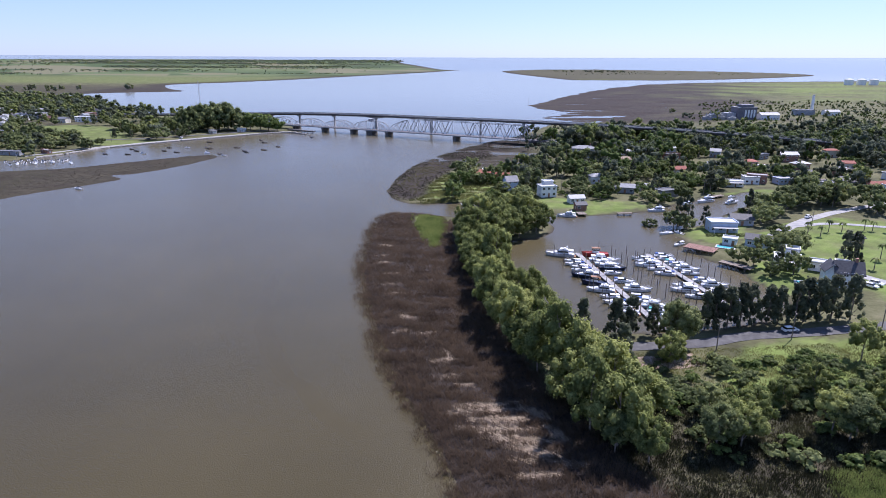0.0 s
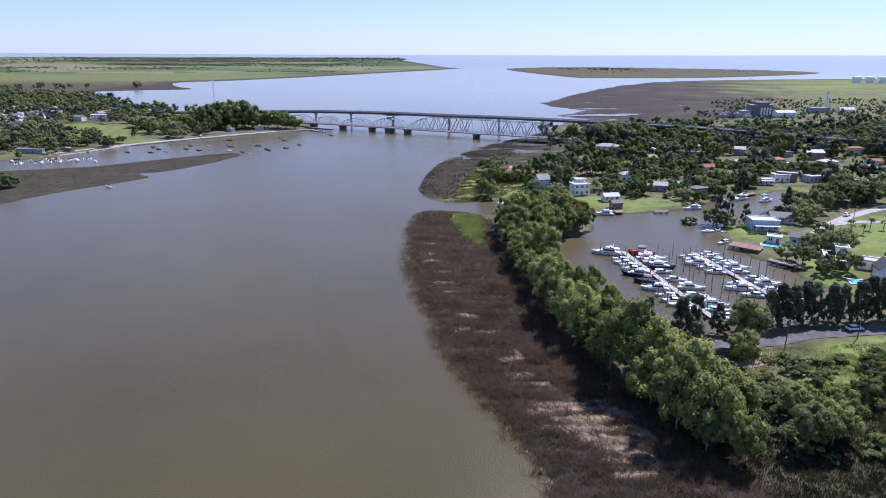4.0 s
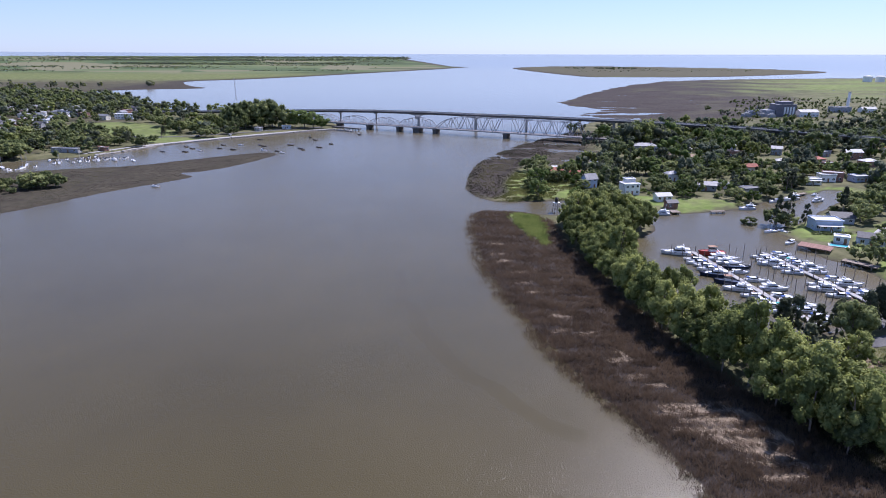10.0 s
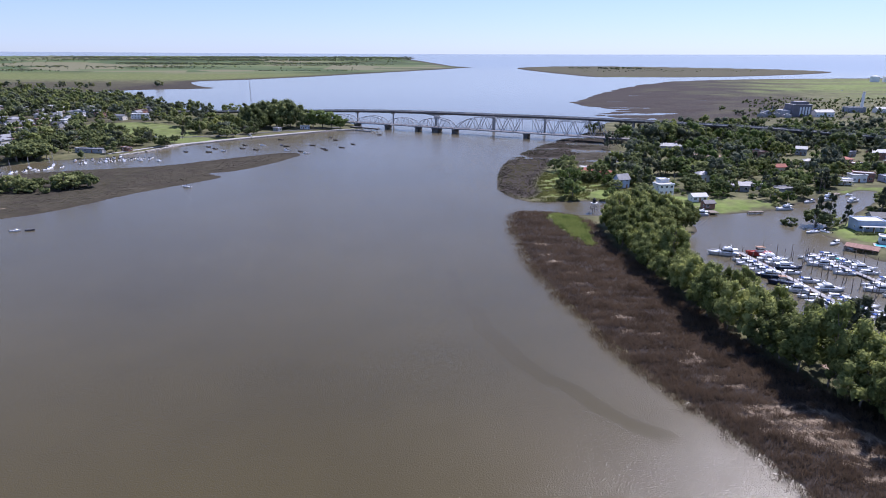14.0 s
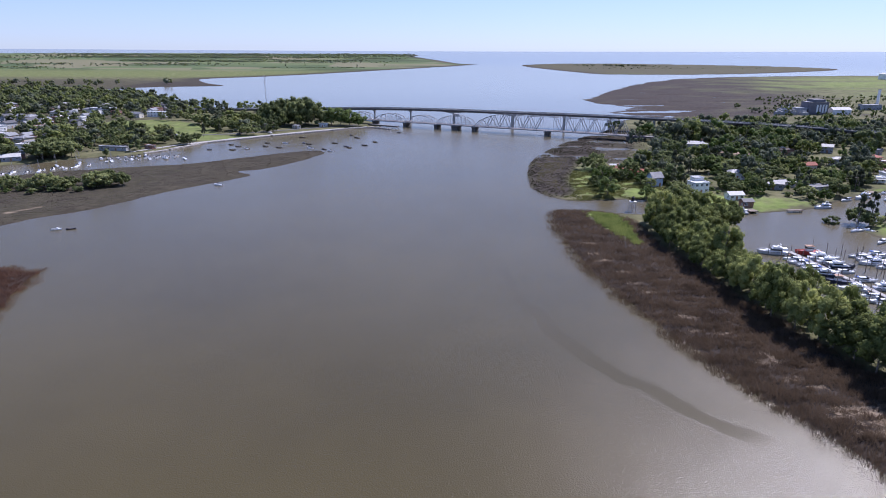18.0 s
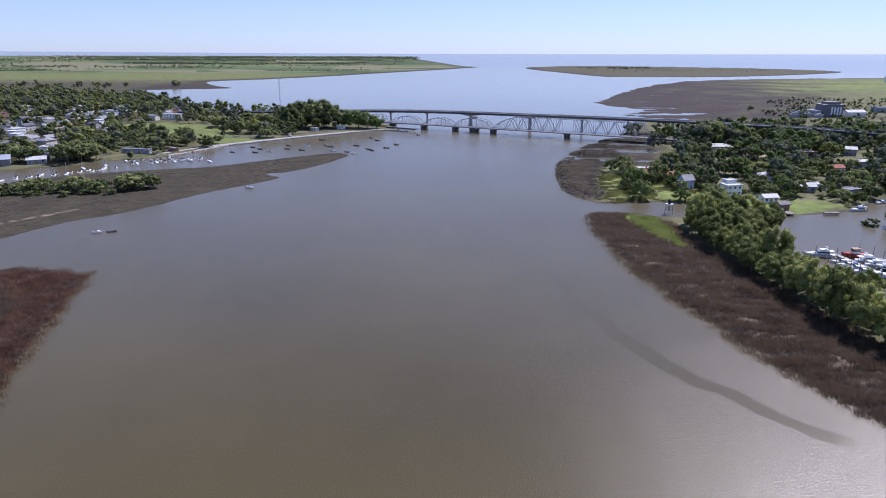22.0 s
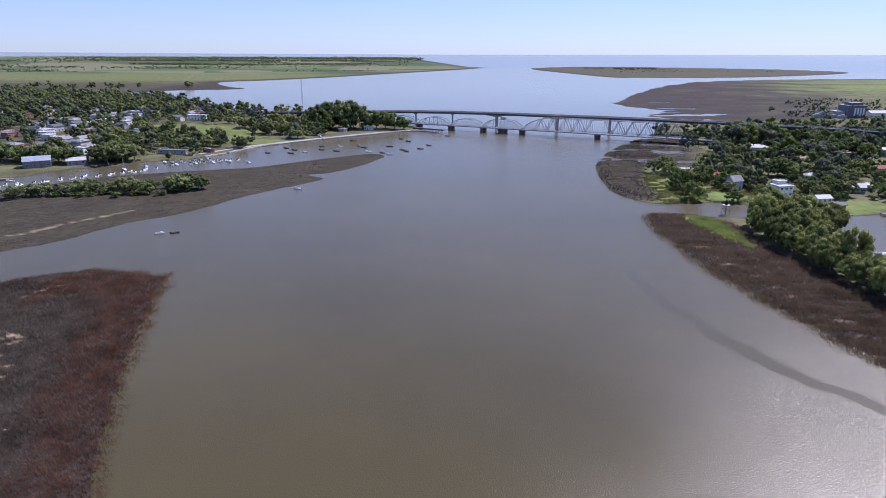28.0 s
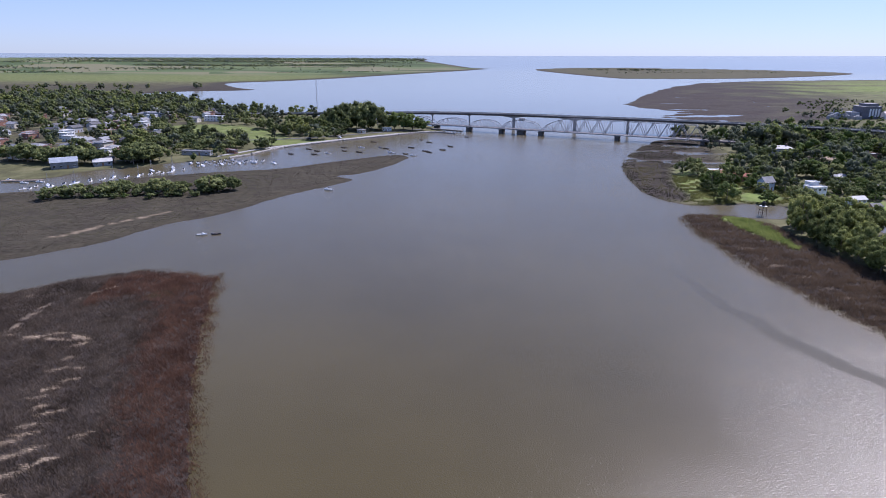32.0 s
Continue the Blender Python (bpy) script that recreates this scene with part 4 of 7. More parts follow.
for k, (p, z) in enumerate(zip(ROADLINE, ROADZ)):
    if k < 2 or k > 13:
        continue
    d = (Vector(ROADLINE[k + 1]) - Vector(ROADLINE[k - 1])).normalized()
    n = Vector((-d.y, d.x))
    bm = bmesh.new()
    w = 2.6 if k in (6, 7) else 1.4
    bar(bm, (*p, -2.5), (*p, z - 1.5), w, 3.4)
    if k in (6, 7):
        low = [(u, 1.62 + 2.0 * (1 - abs(u) / 14) ** 1.6) for u in (-14, -11, -8, -5, -2, 2, 5, 8, 11, 14)]
        ring = [[bm.verts.new((*(Vector(p) + d * u + n * sg * 2.6), z - q)) for u, q in low + [(14, 1.58), (-14, 1.58)]] for sg in (-1, 1)]
        for j in range(12):
            bm.faces.new((ring[0][j], ring[0][(j + 1) % 12], ring[1][(j + 1) % 12], ring[1][j]))
        bm.faces.new(ring[0][::-1])
        bm.faces.new(ring[1])
        bmesh.ops.recalc_face_normals(bm, faces=bm.faces)
    else:
        bar(bm, (*(Vector(p) - n * 4.2), z - 2.0), (*(Vector(p) + n * 4.2), z - 2.0), 1.6, 0.9)
    part("pier", bm, MAT_CONC, road_bridge)


def ribbon(name, points, width, mat, label, category, lift=0.07, kind="structure", n=5):
    """A strip of road or path laid on the ground along the points."""
    p = np.array(points, float)
    q = np.concatenate([[2 * p[0] - p[1]], p, [2 * p[-1] - p[-2]]])
    line = []
    for a, b, c, d in zip(q, q[1:], q[2:], q[3:]):
        for t in np.arange(n) / n:
            line.append(0.5 * (2 * b + (c - a) * t + (2 * a - 5 * b + 4 * c - d) * t * t + (3 * b - a - 3 * c + d) * t**3))
    line = np.array(line + [p[-1]])
    d = np.gradient(line, axis=0)
    d /= np.linalg.norm(d, axis=1, keepdims=True)
    side = np.stack([-d[:, 1], d[:, 0]], 1)
    vs = []
    for k in (-0.5, -0.17, 0.17, 0.5):
        e = line + side * width * (k + (0.04 * waves(line[:, 0], line[:, 1], 6, 77)[:, None] if abs(k) == 0.5 else 0))
        z = np.maximum(ground_z(line[:, 0], line[:, 1]), ground_z(e[:, 0], e[:, 1])) + lift - (0.25 if abs(k) == 0.5 else 0) * lift
        vs.append(np.stack([e[:, 0], e[:, 1], z], 1))
    V = np.stack(vs, 1).reshape(-1, 3)
    m = len(line)
    k = np.arange(m * 4).reshape(m, 4)
    F = np.stack([k[:-1, :-1], k[:-1, 1:], k[1:, 1:], k[1:, :-1]], -1).reshape(-1, 4)
    me = mesh_of(name, V, F[:, ::-1], mat)
    me.shade_smooth()
    return tagged(new(name, me), label, category, kind=kind)


ribbon("road", [(200, 170), (150, 162), (118, 155), (98, 151), (74, 147.5), (62, 143.5), (42, 141.5), (29, 142)], 4.6, MAT_ASPHALT, "narrow grey asphalt road beside the basin", "road", 0.12)
ribbon("lane", [(215, 300), (186, 287), (162, 272), (144, 257), (130, 243), (119, 231)], 4.6, MAT_LANE, "pale grey lane through the gardens", "road", 0.12)
ribbon("lane", [(144, 257), (165, 262), (190, 254), (240, 246)], 3.4, MAT_LANE, "pale grey lane along the lawn", "road", 0.14)
ribbon("lane", [(126, 212), (132, 200), (140, 186), (152, 172), (165, 164)], 4.2, MAT_LANE, "pale grey lane past the white houses", "road", 0.12)
ribbon("earth_track", [(26, 129), (36, 131), (48, 133), (58, 135)], 7.0, MAT_DIRT, "bare brown ground under the trees", "track", 0.06)
ribbon("earth_track", [(108, 448), (122, 440), (138, 428)], 12, MAT_DIRT, "bare sandy yard in front of a house", "track", 0.08)
ribbon("promenade", [(-150, 592), (-180, 572), (-224, 533), (-262, 494), (-284, 462), (-296, 440)], 4.0, MAT_LANE, "pale promenade along the town shore", "promenade", 0.2)
ribbon("town_road", [(-160, 606), (-205, 575), (-260, 538), (-330, 516), (-420, 500), (-560, 480)], 5, MAT_ASPHALT, "grey town road behind the park", "road", 0.15)
ribbon("highway", [(-420, 745), (-560, 790), (-760, 850), (-1100, 950)], 10, MAT_ASPHALT, "grey highway running inland from the bridge", "road", 0.5)

# sea wall: stone blocks along the town shore
wall = thing("sea_wall", pose(0, 0, 0), "pale stone sea wall along the town shore", "wall", kind="structure")
SEAWALL = [(-140, 590), (-161, 584.5), (-180, 566.5), (-224, 527.5), (-262, 488.5), (-277, 451.5), (-288, 433)]
block_meshes = []
for k in range(5):
    bm = box(bmesh.new(), -1.4, -0.9, -0.8, 1.4, 0.9, 1.0, bevel=0.2)
    for v in bm.verts:
        v.co += Vector(rng.normal(0, 0.12, 3))
    me = bpy.data.meshes.new("stone_block")
    bm.to_mesh(me)
    bm.free()
    me.materials.append(MAT_STONE)
    block_meshes.append(me)
for a, b in zip(SEAWALL, SEAWALL[1:]):
    L = math.hypot(b[0] - a[0], b[1] - a[1])
    for k in range(int(L / 2.7)):
        t = k * 2.7 / L
        ob = new("stone_block", block_meshes[rng.integers(0, 5)])
        ob.parent = wall
        ob.matrix_basis = pose(a[0] + (b[0] - a[0]) * t, a[1] + (b[1] - a[1]) * t, rng.uniform(-0.1, 0.15), 0, 0, math.degrees(math.atan2(b[1] - a[1], b[0] - a[0])) + rng.normal(0, 4))
jetty = thing("stone_jetty", pose(-136, 583, 0, 0, 0, -35), "low dark stone jetty at the bridge head", "jetty")
for k in range(9):
    ob = new("stone_block", block_meshes[rng.integers(0, 5)])
    ob.parent = jetty
    ob.matrix_basis = pose(-10 + k * 2.5, rng.normal(0, 0.3), 0.1, 0, 0, rng.normal(0, 6))
fender = thing("fender_wharf", pose(-136, 595, 0, 0, 0, -33), "long low dark timber fender beside the bridge", "wharf")
part("beam", box(bmesh.new(), -16, -1.3, 1.0, 18, 1.3, 2.1, bevel=0.1), MAT_PIER, fender)
for k in range(10):
    part("post", tube(bmesh.new(), (-15 + 3.5 * k, -1.0, -2), (-15 + 3.5 * k, -1.0, 1.6), 0.3, 0.28), MAT_PIER, fender)

# ---- boats ----
def hull_bm(L, B, H, bow=0.45, flare=0.25, rake=0.12, n=12):
    """A hull lofted from stations: pointed bow at +x, transom at -x, closed by a sunken deck."""
    bm = bmesh.new()
    rows = []
    for k in range(n + 1):
        t = k / n
        x = -L / 2 + L * t
        full = 1 if t < 1 - bow else math.cos((t - (1 - bow)) / bow * math.pi / 2) ** 0.75
        w = B / 2 * (0.86 + 0.14 * min(1, t * 3)) * max(full, 0.015)
        sheer = H * (1 + 0.35 * t * t)
        low = -0.45 * (1 - 0.75 * max(0, (t - 0.75) * 4) ** 2)
        ring = []
        for sgn in (-1, 1):
            prof = [(w * (1 - flare) * 0.3, low), (w * (1 - flare), 0.05), (w * (1 - flare * 0.4), sheer * 0.55), (w, sheer), (w * 0.88, sheer), (w * 0.86, sheer - 0.18)]
            ring.append([bm.verts.new((x + rake * L * max(0, t - 0.6) / 0.4 * max(0, z / H) * 0.5, sgn * y, z)) for y, z in prof])
        rows.append(ring[0][::-1] + ring[1])
    m = len(rows[0])
    for a, b in zip(rows, rows[1:]):
        for k in range(m - 1):
            bm.faces.new((a[k], b[k], b[k + 1], a[k + 1]))
        bm.faces.new((a[m - 1], b[m - 1], b[0], a[0]))
    bm.faces.new(rows[0])
    bm.faces.new(rows[-1][::-1])
    bmesh.ops.recalc_face_normals(bm, faces=bm.faces)
    return bm


def taper_box(bm, x0, x1, w, z0, z1, front=0.5, back=0.15, top=0.82):
    """A cabin: a box with raked ends and sides that lean in."""
    vs = []
    for z, a, b, k in ((z0, x0, x1, 1.0), (z1, x0 + back, x1 - front, top)):
        vs += [bm.verts.new(p) for p in ((a, -w / 2 * k, z), (b, -w / 2 * k * 0.9, z), (b, w / 2 * k * 0.9, z), (a, w / 2 * k, z))]
    for f in ((3, 2, 1, 0), (4, 5, 6, 7), (0, 1, 5, 4), (1, 2, 6, 5), (2, 3, 7, 6), (3, 0, 4, 7)):
        bm.faces.new([vs[k] for k in f])
    return bm


def rail_bm(L, B, z, n=9):
    bm = bmesh.new()
    pts = []
    for k in range(n):
        t = k / (n - 1)
        a = -math.pi / 2 + math.pi * t
        pts.append(Vector((L * 0.08 + L * 0.43 * math.cos(a), B * 0.45 * math.sin(a), z)))
    for a, b in zip(pts, pts[1:]):
        bar(bm, a + Vector((0, 0, 0.55)), b + Vector((0, 0, 0.55)), 0.05)
    for p in pts:
        bar(bm, p, p + Vector((0, 0, 0.55)), 0.04)
    return bm


def cruiser(L, hull_mat, canvas, label, fly=True, group="boats in the marina"):
    """A motor yacht: hull, deck house with window band, upper helm, canopy, rails."""
    B, H = L * 0.31, L * 0.105
    ob = thing("motor_boat", pose(0, 0, 0), label, "boat", group)
    hull = part("hull", hull_bm(L, B, H), hull_mat, ob)
    part("rub_rail", box(box(bmesh.new(), -L * 0.49, -B / 2 - 0.02, H * 0.9, L * 0.1, -B / 2 + 0.04, H), -L * 0.49, B / 2 - 0.04, H * 0.9, L * 0.1, B / 2 + 0.02, H), MAT_ROPE, hull)
    part("foredeck", taper_box(bmesh.new(), -L * 0.1, L * 0.36, B * 0.74, H * 0.95, H * 1.55, front=L * 0.16, back=0.1, top=0.7), MAT_GEL, ob)
    z1 = H * 1.0
    z2 = H + L * 0.12
    part("cabin", taper_box(bmesh.new(), -L * 0.3, L * 0.14, B * 0.82, z1, z2, front=L * 0.1, back=L * 0.02), MAT_GEL, ob)
    part("window_band", taper_box(bmesh.new(), -L * 0.27, L * 0.125, B * 0.84, z1 + (z2 - z1) * 0.42, z1 + (z2 - z1) * 0.82, front=L * 0.045, back=L * 0.01, top=0.94), MAT_DARKGLASS, ob)
    if fly:
        part("flybridge", taper_box(bmesh.new(), -L * 0.26, L * 0.04, B * 0.68, z2, z2 + L * 0.055, front=L * 0.03, back=0.05, top=1.04), MAT_GEL, ob)
        part("seat", taper_box(bmesh.new(), -L * 0.2, -L * 0.12, B * 0.5, z2 + L * 0.05, z2 + L * 0.085, front=0.05), MAT_WHITE, ob)
        bm = bmesh.new()
        for y in (-B * 0.3, B * 0.3):
            bar(bm, (-L * 0.27, y, z2), (-L * 0.22, y, z2 + L * 0.14), 0.12)
        bar(bm, (-L * 0.22, -B * 0.3, z2 + L * 0.14), (-L * 0.22, B * 0.3, z2 + L * 0.14), 0.16)
        part("radar_arch", bm, MAT_GEL, ob)
    else:
        part("windscreen", taper_box(bmesh.new(), L * 0.02, L * 0.12, B * 0.7, z2 - L * 0.03, z2 + L * 0.04, front=L * 0.06, back=0.03, top=0.85), MAT_DARKGLASS, ob)
    part("canopy", taper_box(bmesh.new(), -L * 0.46, -L * 0.28, B * 0.78, z2 - L * 0.015, z2 + L * 0.012, front=0.1, top=0.9), canvas, ob)
    part("swim_platform", box(bmesh.new(), -L * 0.56, -B * 0.38, 0.12, -L * 0.49, B * 0.38, 0.24), MAT_TEAK, ob)
    part("rail", rail_bm(L, B, H * 1.15), MAT_STEEL, ob)
    return ob


def trawler(L, hull_mat, label, group):
    B, H = L * 0.33, L * 0.14
    ob = thing("fishing_boat", pose(0, 0, 0), label, "boat", group)
    part("hull", hull_bm(L, B, H, flare=0.12), hull_mat, ob)
    part("wheelhouse", taper_box(bmesh.new(), -L * 0.12, L * 0.14, B * 0.6, H, H + L * 0.2, front=0.1, back=0.05, top=0.95), MAT_WHITE, ob)
    part("window_band", taper_box(bmesh.new(), -L * 0.13, L * 0.143, B * 0.62, H + L * 0.1, H + L * 0.16, front=0.05, back=0.02, top=0.98), MAT_DARKGLASS, ob)
    part("roof", box(bmesh.new(), -L * 0.16, -B * 0.34, H + L * 0.2, L * 0.17, B * 0.34, H + L * 0.215), MAT_TEAK, ob)
    part("mast", tube(bmesh.new(), (-L * 0.1, 0, H), (-L * 0.1, 0, H + L * 0.52), 0.09, 0.05, 6), MAT_WOOD, ob)
    part("boom", tube(bmesh.new(), (-L * 0.1, 0, H + L * 0.22), (-L * 0.42, 0, H + L * 0.3), 0.06, 0.04, 6), MAT_WOOD, ob)
    return ob


def sail_boat(L, label, group):
    B, H = L * 0.28, L * 0.1
    ob = thing("sailing_boat", pose(0, 0, 0), label, "boat", group)
    part("hull", hull_bm(L, B, H, bow=0.6), MAT_GEL, ob)
    part("cabin", taper_box(bmesh.new(), -L * 0.12, L * 0.2, B * 0.6, H * 0.9, H * 1.6, front=L * 0.1), MAT_GEL, ob)
    part("mast", tube(bmesh.new(), (L * 0.08, 0, H), (L * 0.08, 0, H + L * 1.15), 0.07, 0.045, 6), MAT_STEEL, ob)
    part("boom", tube(bmesh.new(), (L * 0.08, 0, H + L * 0.14), (-L * 0.34, 0, H + L * 0.15), 0.12, 0.1, 6), MAT_BLUEC, ob)
    bm = bmesh.new()
    for p in ((L * 0.48, 0, H * 1.3), (-L * 0.48, 0, H), (0, B * 0.45, H), (0, -B * 0.45, H)):
        bar(bm, p, (L * 0.08, 0, H + L * 1.1), 0.03)
    part("rigging", bm, MAT_STEEL, ob)
    return ob


def launch(L, hull_mat, label, group, cabin=False):
    B, H = L * 0.36, L * 0.11
    ob = thing("open_boat", pose(0, 0, 0), label, "boat", group)
    part("hull", hull_bm(L, B, H, flare=0.15, bow=0.55, n=9), hull_mat, ob)
    bm = bmesh.new()
    for t in (-0.25, 0.0, 0.2):
        box(bm, L * t - 0.15, -B * 0.38, H * 0.82, L * t + 0.15, B * 0.38, H * 0.92)
    part("thwart", bm, MAT_WOOD, ob)
    part("outboard", box(box(bmesh.new(), -L * 0.56, -0.16, H * 0.6, -L * 0.49, 0.16, H * 1.5, bevel=0.04), -L * 0.54, -0.06, -0.3, -L * 0.51, 0.06, H * 0.7), MAT_ROPE, ob)
    if cabin:
        part("cuddy", taper_box(bmesh.new(), L * 0.02, L * 0.32, B * 0.62, H * 0.95, H * 2.1, front=L * 0.12), MAT_GEL, ob)
        part("windscreen", taper_box(bmesh.new(), -L * 0.03, L * 0.05, B * 0.6, H * 1.5, H * 2.7, front=L * 0.05), MAT_DARKGLASS, ob)
    return ob


class Fleet:
    """Boats of a kind: the first call places the model, later calls place copies."""

    def __init__(self, make):
        self.make, self.first = make, None

    def put(self, x, y, turn, label=""):
        m = pose(x, y, float(rise(x, y)), 0, 0, turn)
        if self.first is None:
            self.first = self.make()
            self.first.matrix_basis = m
            ob = self.first
        else:
            ob = copy_thing(self.first, m)
        if label:
            ob["label"] = label
        return ob


FLY = Fleet(lambda: cruiser(8.2, MAT_GEL, MAT_WHITE, "white motor yacht with an upper helm at the pontoon"))
FLYBIG = Fleet(lambda: cruiser(10.0, MAT_GEL, MAT_WHITE, "large white motor yacht moored at the pontoon's head"))
FLYNAVY = Fleet(lambda: cruiser(8.6, MAT_NAVY, MAT_WHITE, "motor yacht with navy hull and white cabin"))
EXPRESS = Fleet(lambda: cruiser(6.6, MAT_GEL, MAT_BLUEC, "white motor boat with blue canvas canopy", fly=False))
EXPRESSW = Fleet(lambda: cruiser(5.8, MAT_GEL, MAT_WHITE, "small white motor boat with dark windscreen", fly=False))
EXPRESST = Fleet(lambda: cruiser(6.6, MAT_GEL, MAT_TEALC, "white motor boat with teal canvas canopy", fly=False))
REDBOAT = Fleet(lambda: trawler(9.0, MAT_REDH, "red-hulled fishing boat with white wheelhouse and mast", "boats in the marina"))
OLDBOAT = Fleet(lambda: trawler(7.6, MAT_NAVY, "old dark-hulled work boat with white wheelhouse", "boats in the marina"))
SAIL = Fleet(lambda: sail_boat(6.4, "white sailing boat with bare mast", "moored boats"))
DARKLAUNCH = Fleet(lambda: launch(4.8, MAT_ROPE, "dark open fishing boat at its mooring", "moored boats"))
BLUELAUNCH = Fleet(lambda: launch(4.6, MAT_NAVY, "blue open fishing boat at its mooring", "moored boats"))
WHITELAUNCH = Fleet(lambda: launch(5.0, MAT_GEL, "small white cabin launch at its mooring", "moored boats", cabin=True))

TINY = Fleet(lambda: launch(3.9, MAT_GEL, "tiny white launch moored in the inlet", "moored boats", cabin=True))
SKIFF = Fleet(lambda: launch(3.4, MAT_NAVY, "small dark skiff alone in midstream", "moored boats"))

# ---- marina: two pontoons with boats on both sides ----
MARINA_BOATS = [
    (FLYBIG, 40.5, 218, 178), (REDBOAT, 52, 217.5, 182), (EXPRESSW, 41.5, 211, 176), (EXPRESS, 42, 207, 178), (EXPRESSW, 43, 204, 174), (EXPRESS, 42.5, 200.5, 180), (FLYNAVY, 42.5, 195, 176), (OLDBOAT, 43, 188.5, 178), (FLY, 44, 182, 176), (EXPRESSW, 45, 176.5, 180), (EXPRESS, 46, 172.5, 175), (EXPRESST, 47, 168.5, 180), (EXPRESSW, 47.5, 164, 178),
    (FLYBIG, 54.5, 211, 2), (FLY, 54, 206.8, -2), (FLYNAVY, 55.5, 202.5, 0), (EXPRESSW, 54.5, 197.5, 4), (EXPRESS, 56.5, 190, -3), (FLY, 58.5, 182.5, 0), (EXPRESSW, 57, 176.5, 2), (EXPRESS, 58.5, 172.5, -2), (FLY, 59.5, 168.5, 0), (EXPRESST, 58, 164.5, 0), (EXPRESS, 58.5, 160.5, 3), (EXPRESSW, 57.5, 157, 0),
    (EXPRESSW, 67, 214, 178), (EXPRESS, 67, 210.5, 182), (FLY, 68, 206.5, 178), (EXPRESSW, 68.5, 202.5, 180), (EXPRESS, 69, 197, 176), (EXPRESSW, 71, 186, 180), (FLY, 71.5, 182, 178), (EXPRESS, 72.5, 177, 180),
    (EXPRESS, 77, 217, 0), (EXPRESSW, 77, 213.5, 2), (EXPRESST, 78.5, 209.5, -2), (EXPRESS, 79, 206, 0), (FLY, 79.5, 202, 2), (EXPRESSW, 79, 198.5, 0), (EXPRESS, 80, 190, -2), (FLY, 81.5, 186, 0), (EXPRESSW, 82.5, 181.5, 4), (EXPRESS, 83.5, 177.5, 0), (EXPRESSW, 84.5, 173, 0)]
LENGTHS = {FLY: 8.2, FLYBIG: 10.0, FLYNAVY: 8.6, EXPRESS: 6.6, EXPRESSW: 5.8, EXPRESST: 6.6, REDBOAT: 9.0, OLDBOAT: 7.6}
for fleet, x, y, a in MARINA_BOATS:
    line = (46 + (220 - y) * 0.14) if x < 63 else (71.5 + (219 - y) * 0.17)
    x = line + (1.5 + LENGTHS[fleet] * 0.5) * (1 if x > line else -1)
    fleet.put(x + rng.normal(0, 0.25), y + rng.normal(0, 0.3), a - 9 + rng.normal(0, 3))


def pontoon(a, b, label):
    a, b = Vector(a), Vector(b)
    d = b - a
    ob = thing("pontoon", pose(a.x, a.y, 0, 0, 0, math.degrees(math.atan2(d.y, d.x))), label, "pontoon", "pontoons")
    n = int(d.length / 6)
    w = d.length / n
    for k in range(n):
        part("deck_section", box(bmesh.new(), k * w + 0.05, -0.95, 0.25, (k + 1) * w - 0.05, 0.95, 0.6, bevel=0.04), MAT_LANE, ob)
        for sg in (-1, 1):
            part("post", tube(bmesh.new(), (k * w, sg * 1.15, -2), (k * w, sg * 1.15, 2.6), 0.14, 0.12, 7), MAT_WOOD, ob)
    return ob


pontoon((46, 220), (55.5, 152), "pale walkway pontoon between rows of white boats")
pontoon((71.5, 219), (80.5, 166), "pale walkway pontoon between rows of white boats")
pole_first = None
for k in range(52):
    row = k % 4
    x0, y = (38.0, 57.5, 63.5, 82.5)[row], 216 - (k // 4) * 4.4 + rng.normal(0, 0.7)
    m = pose(x0 + (216 - y) * 0.145 + rng.normal(0, 0.5), y, 0, rng.normal(0, 1.5), rng.normal(0, 1.5), 0)
    if pole_first is None:
        pole_first = tagged(part("mooring_pole", tube(bmesh.new(), (0, 0, -2), (0, 0, 4.6), 0.13, 0.1, 7), MAT_WOOD), "tall weathered wooden mooring pole in the basin", "pole", "mooring poles")
        pole_first.matrix_basis = m
    else:
        copy_thing(pole_first, m)

# boats along the village shore and in the creek
for fleet, x, y, a, lab in ((FLY, 53, 276.5, 175, "white motor yacht moored below the gardens"), (FLY, 97, 287, 190, "white motor boat tied to the village bank"), (FLYBIG, 128, 307, 205, "large white yacht moored in the creek"), (EXPRESS, 117, 302, 205, "small pale motor boat in the creek"), (SAIL, 88.5, 248, 200, "white sailing boat by the wooded point"), (EXPRESSW, 88, 232, 215, "small white motor boat beside the red deck"), (WHITELAUNCH, 146, 318, 210, "small white launch at the head of the creek"), (FLY, 140, 304, 30, "white motor boat on the creek's far bank"), (WHITELAUNCH, 94, 248, 120, "white launch by the point")):
    fleet.put(x, y, a, lab)

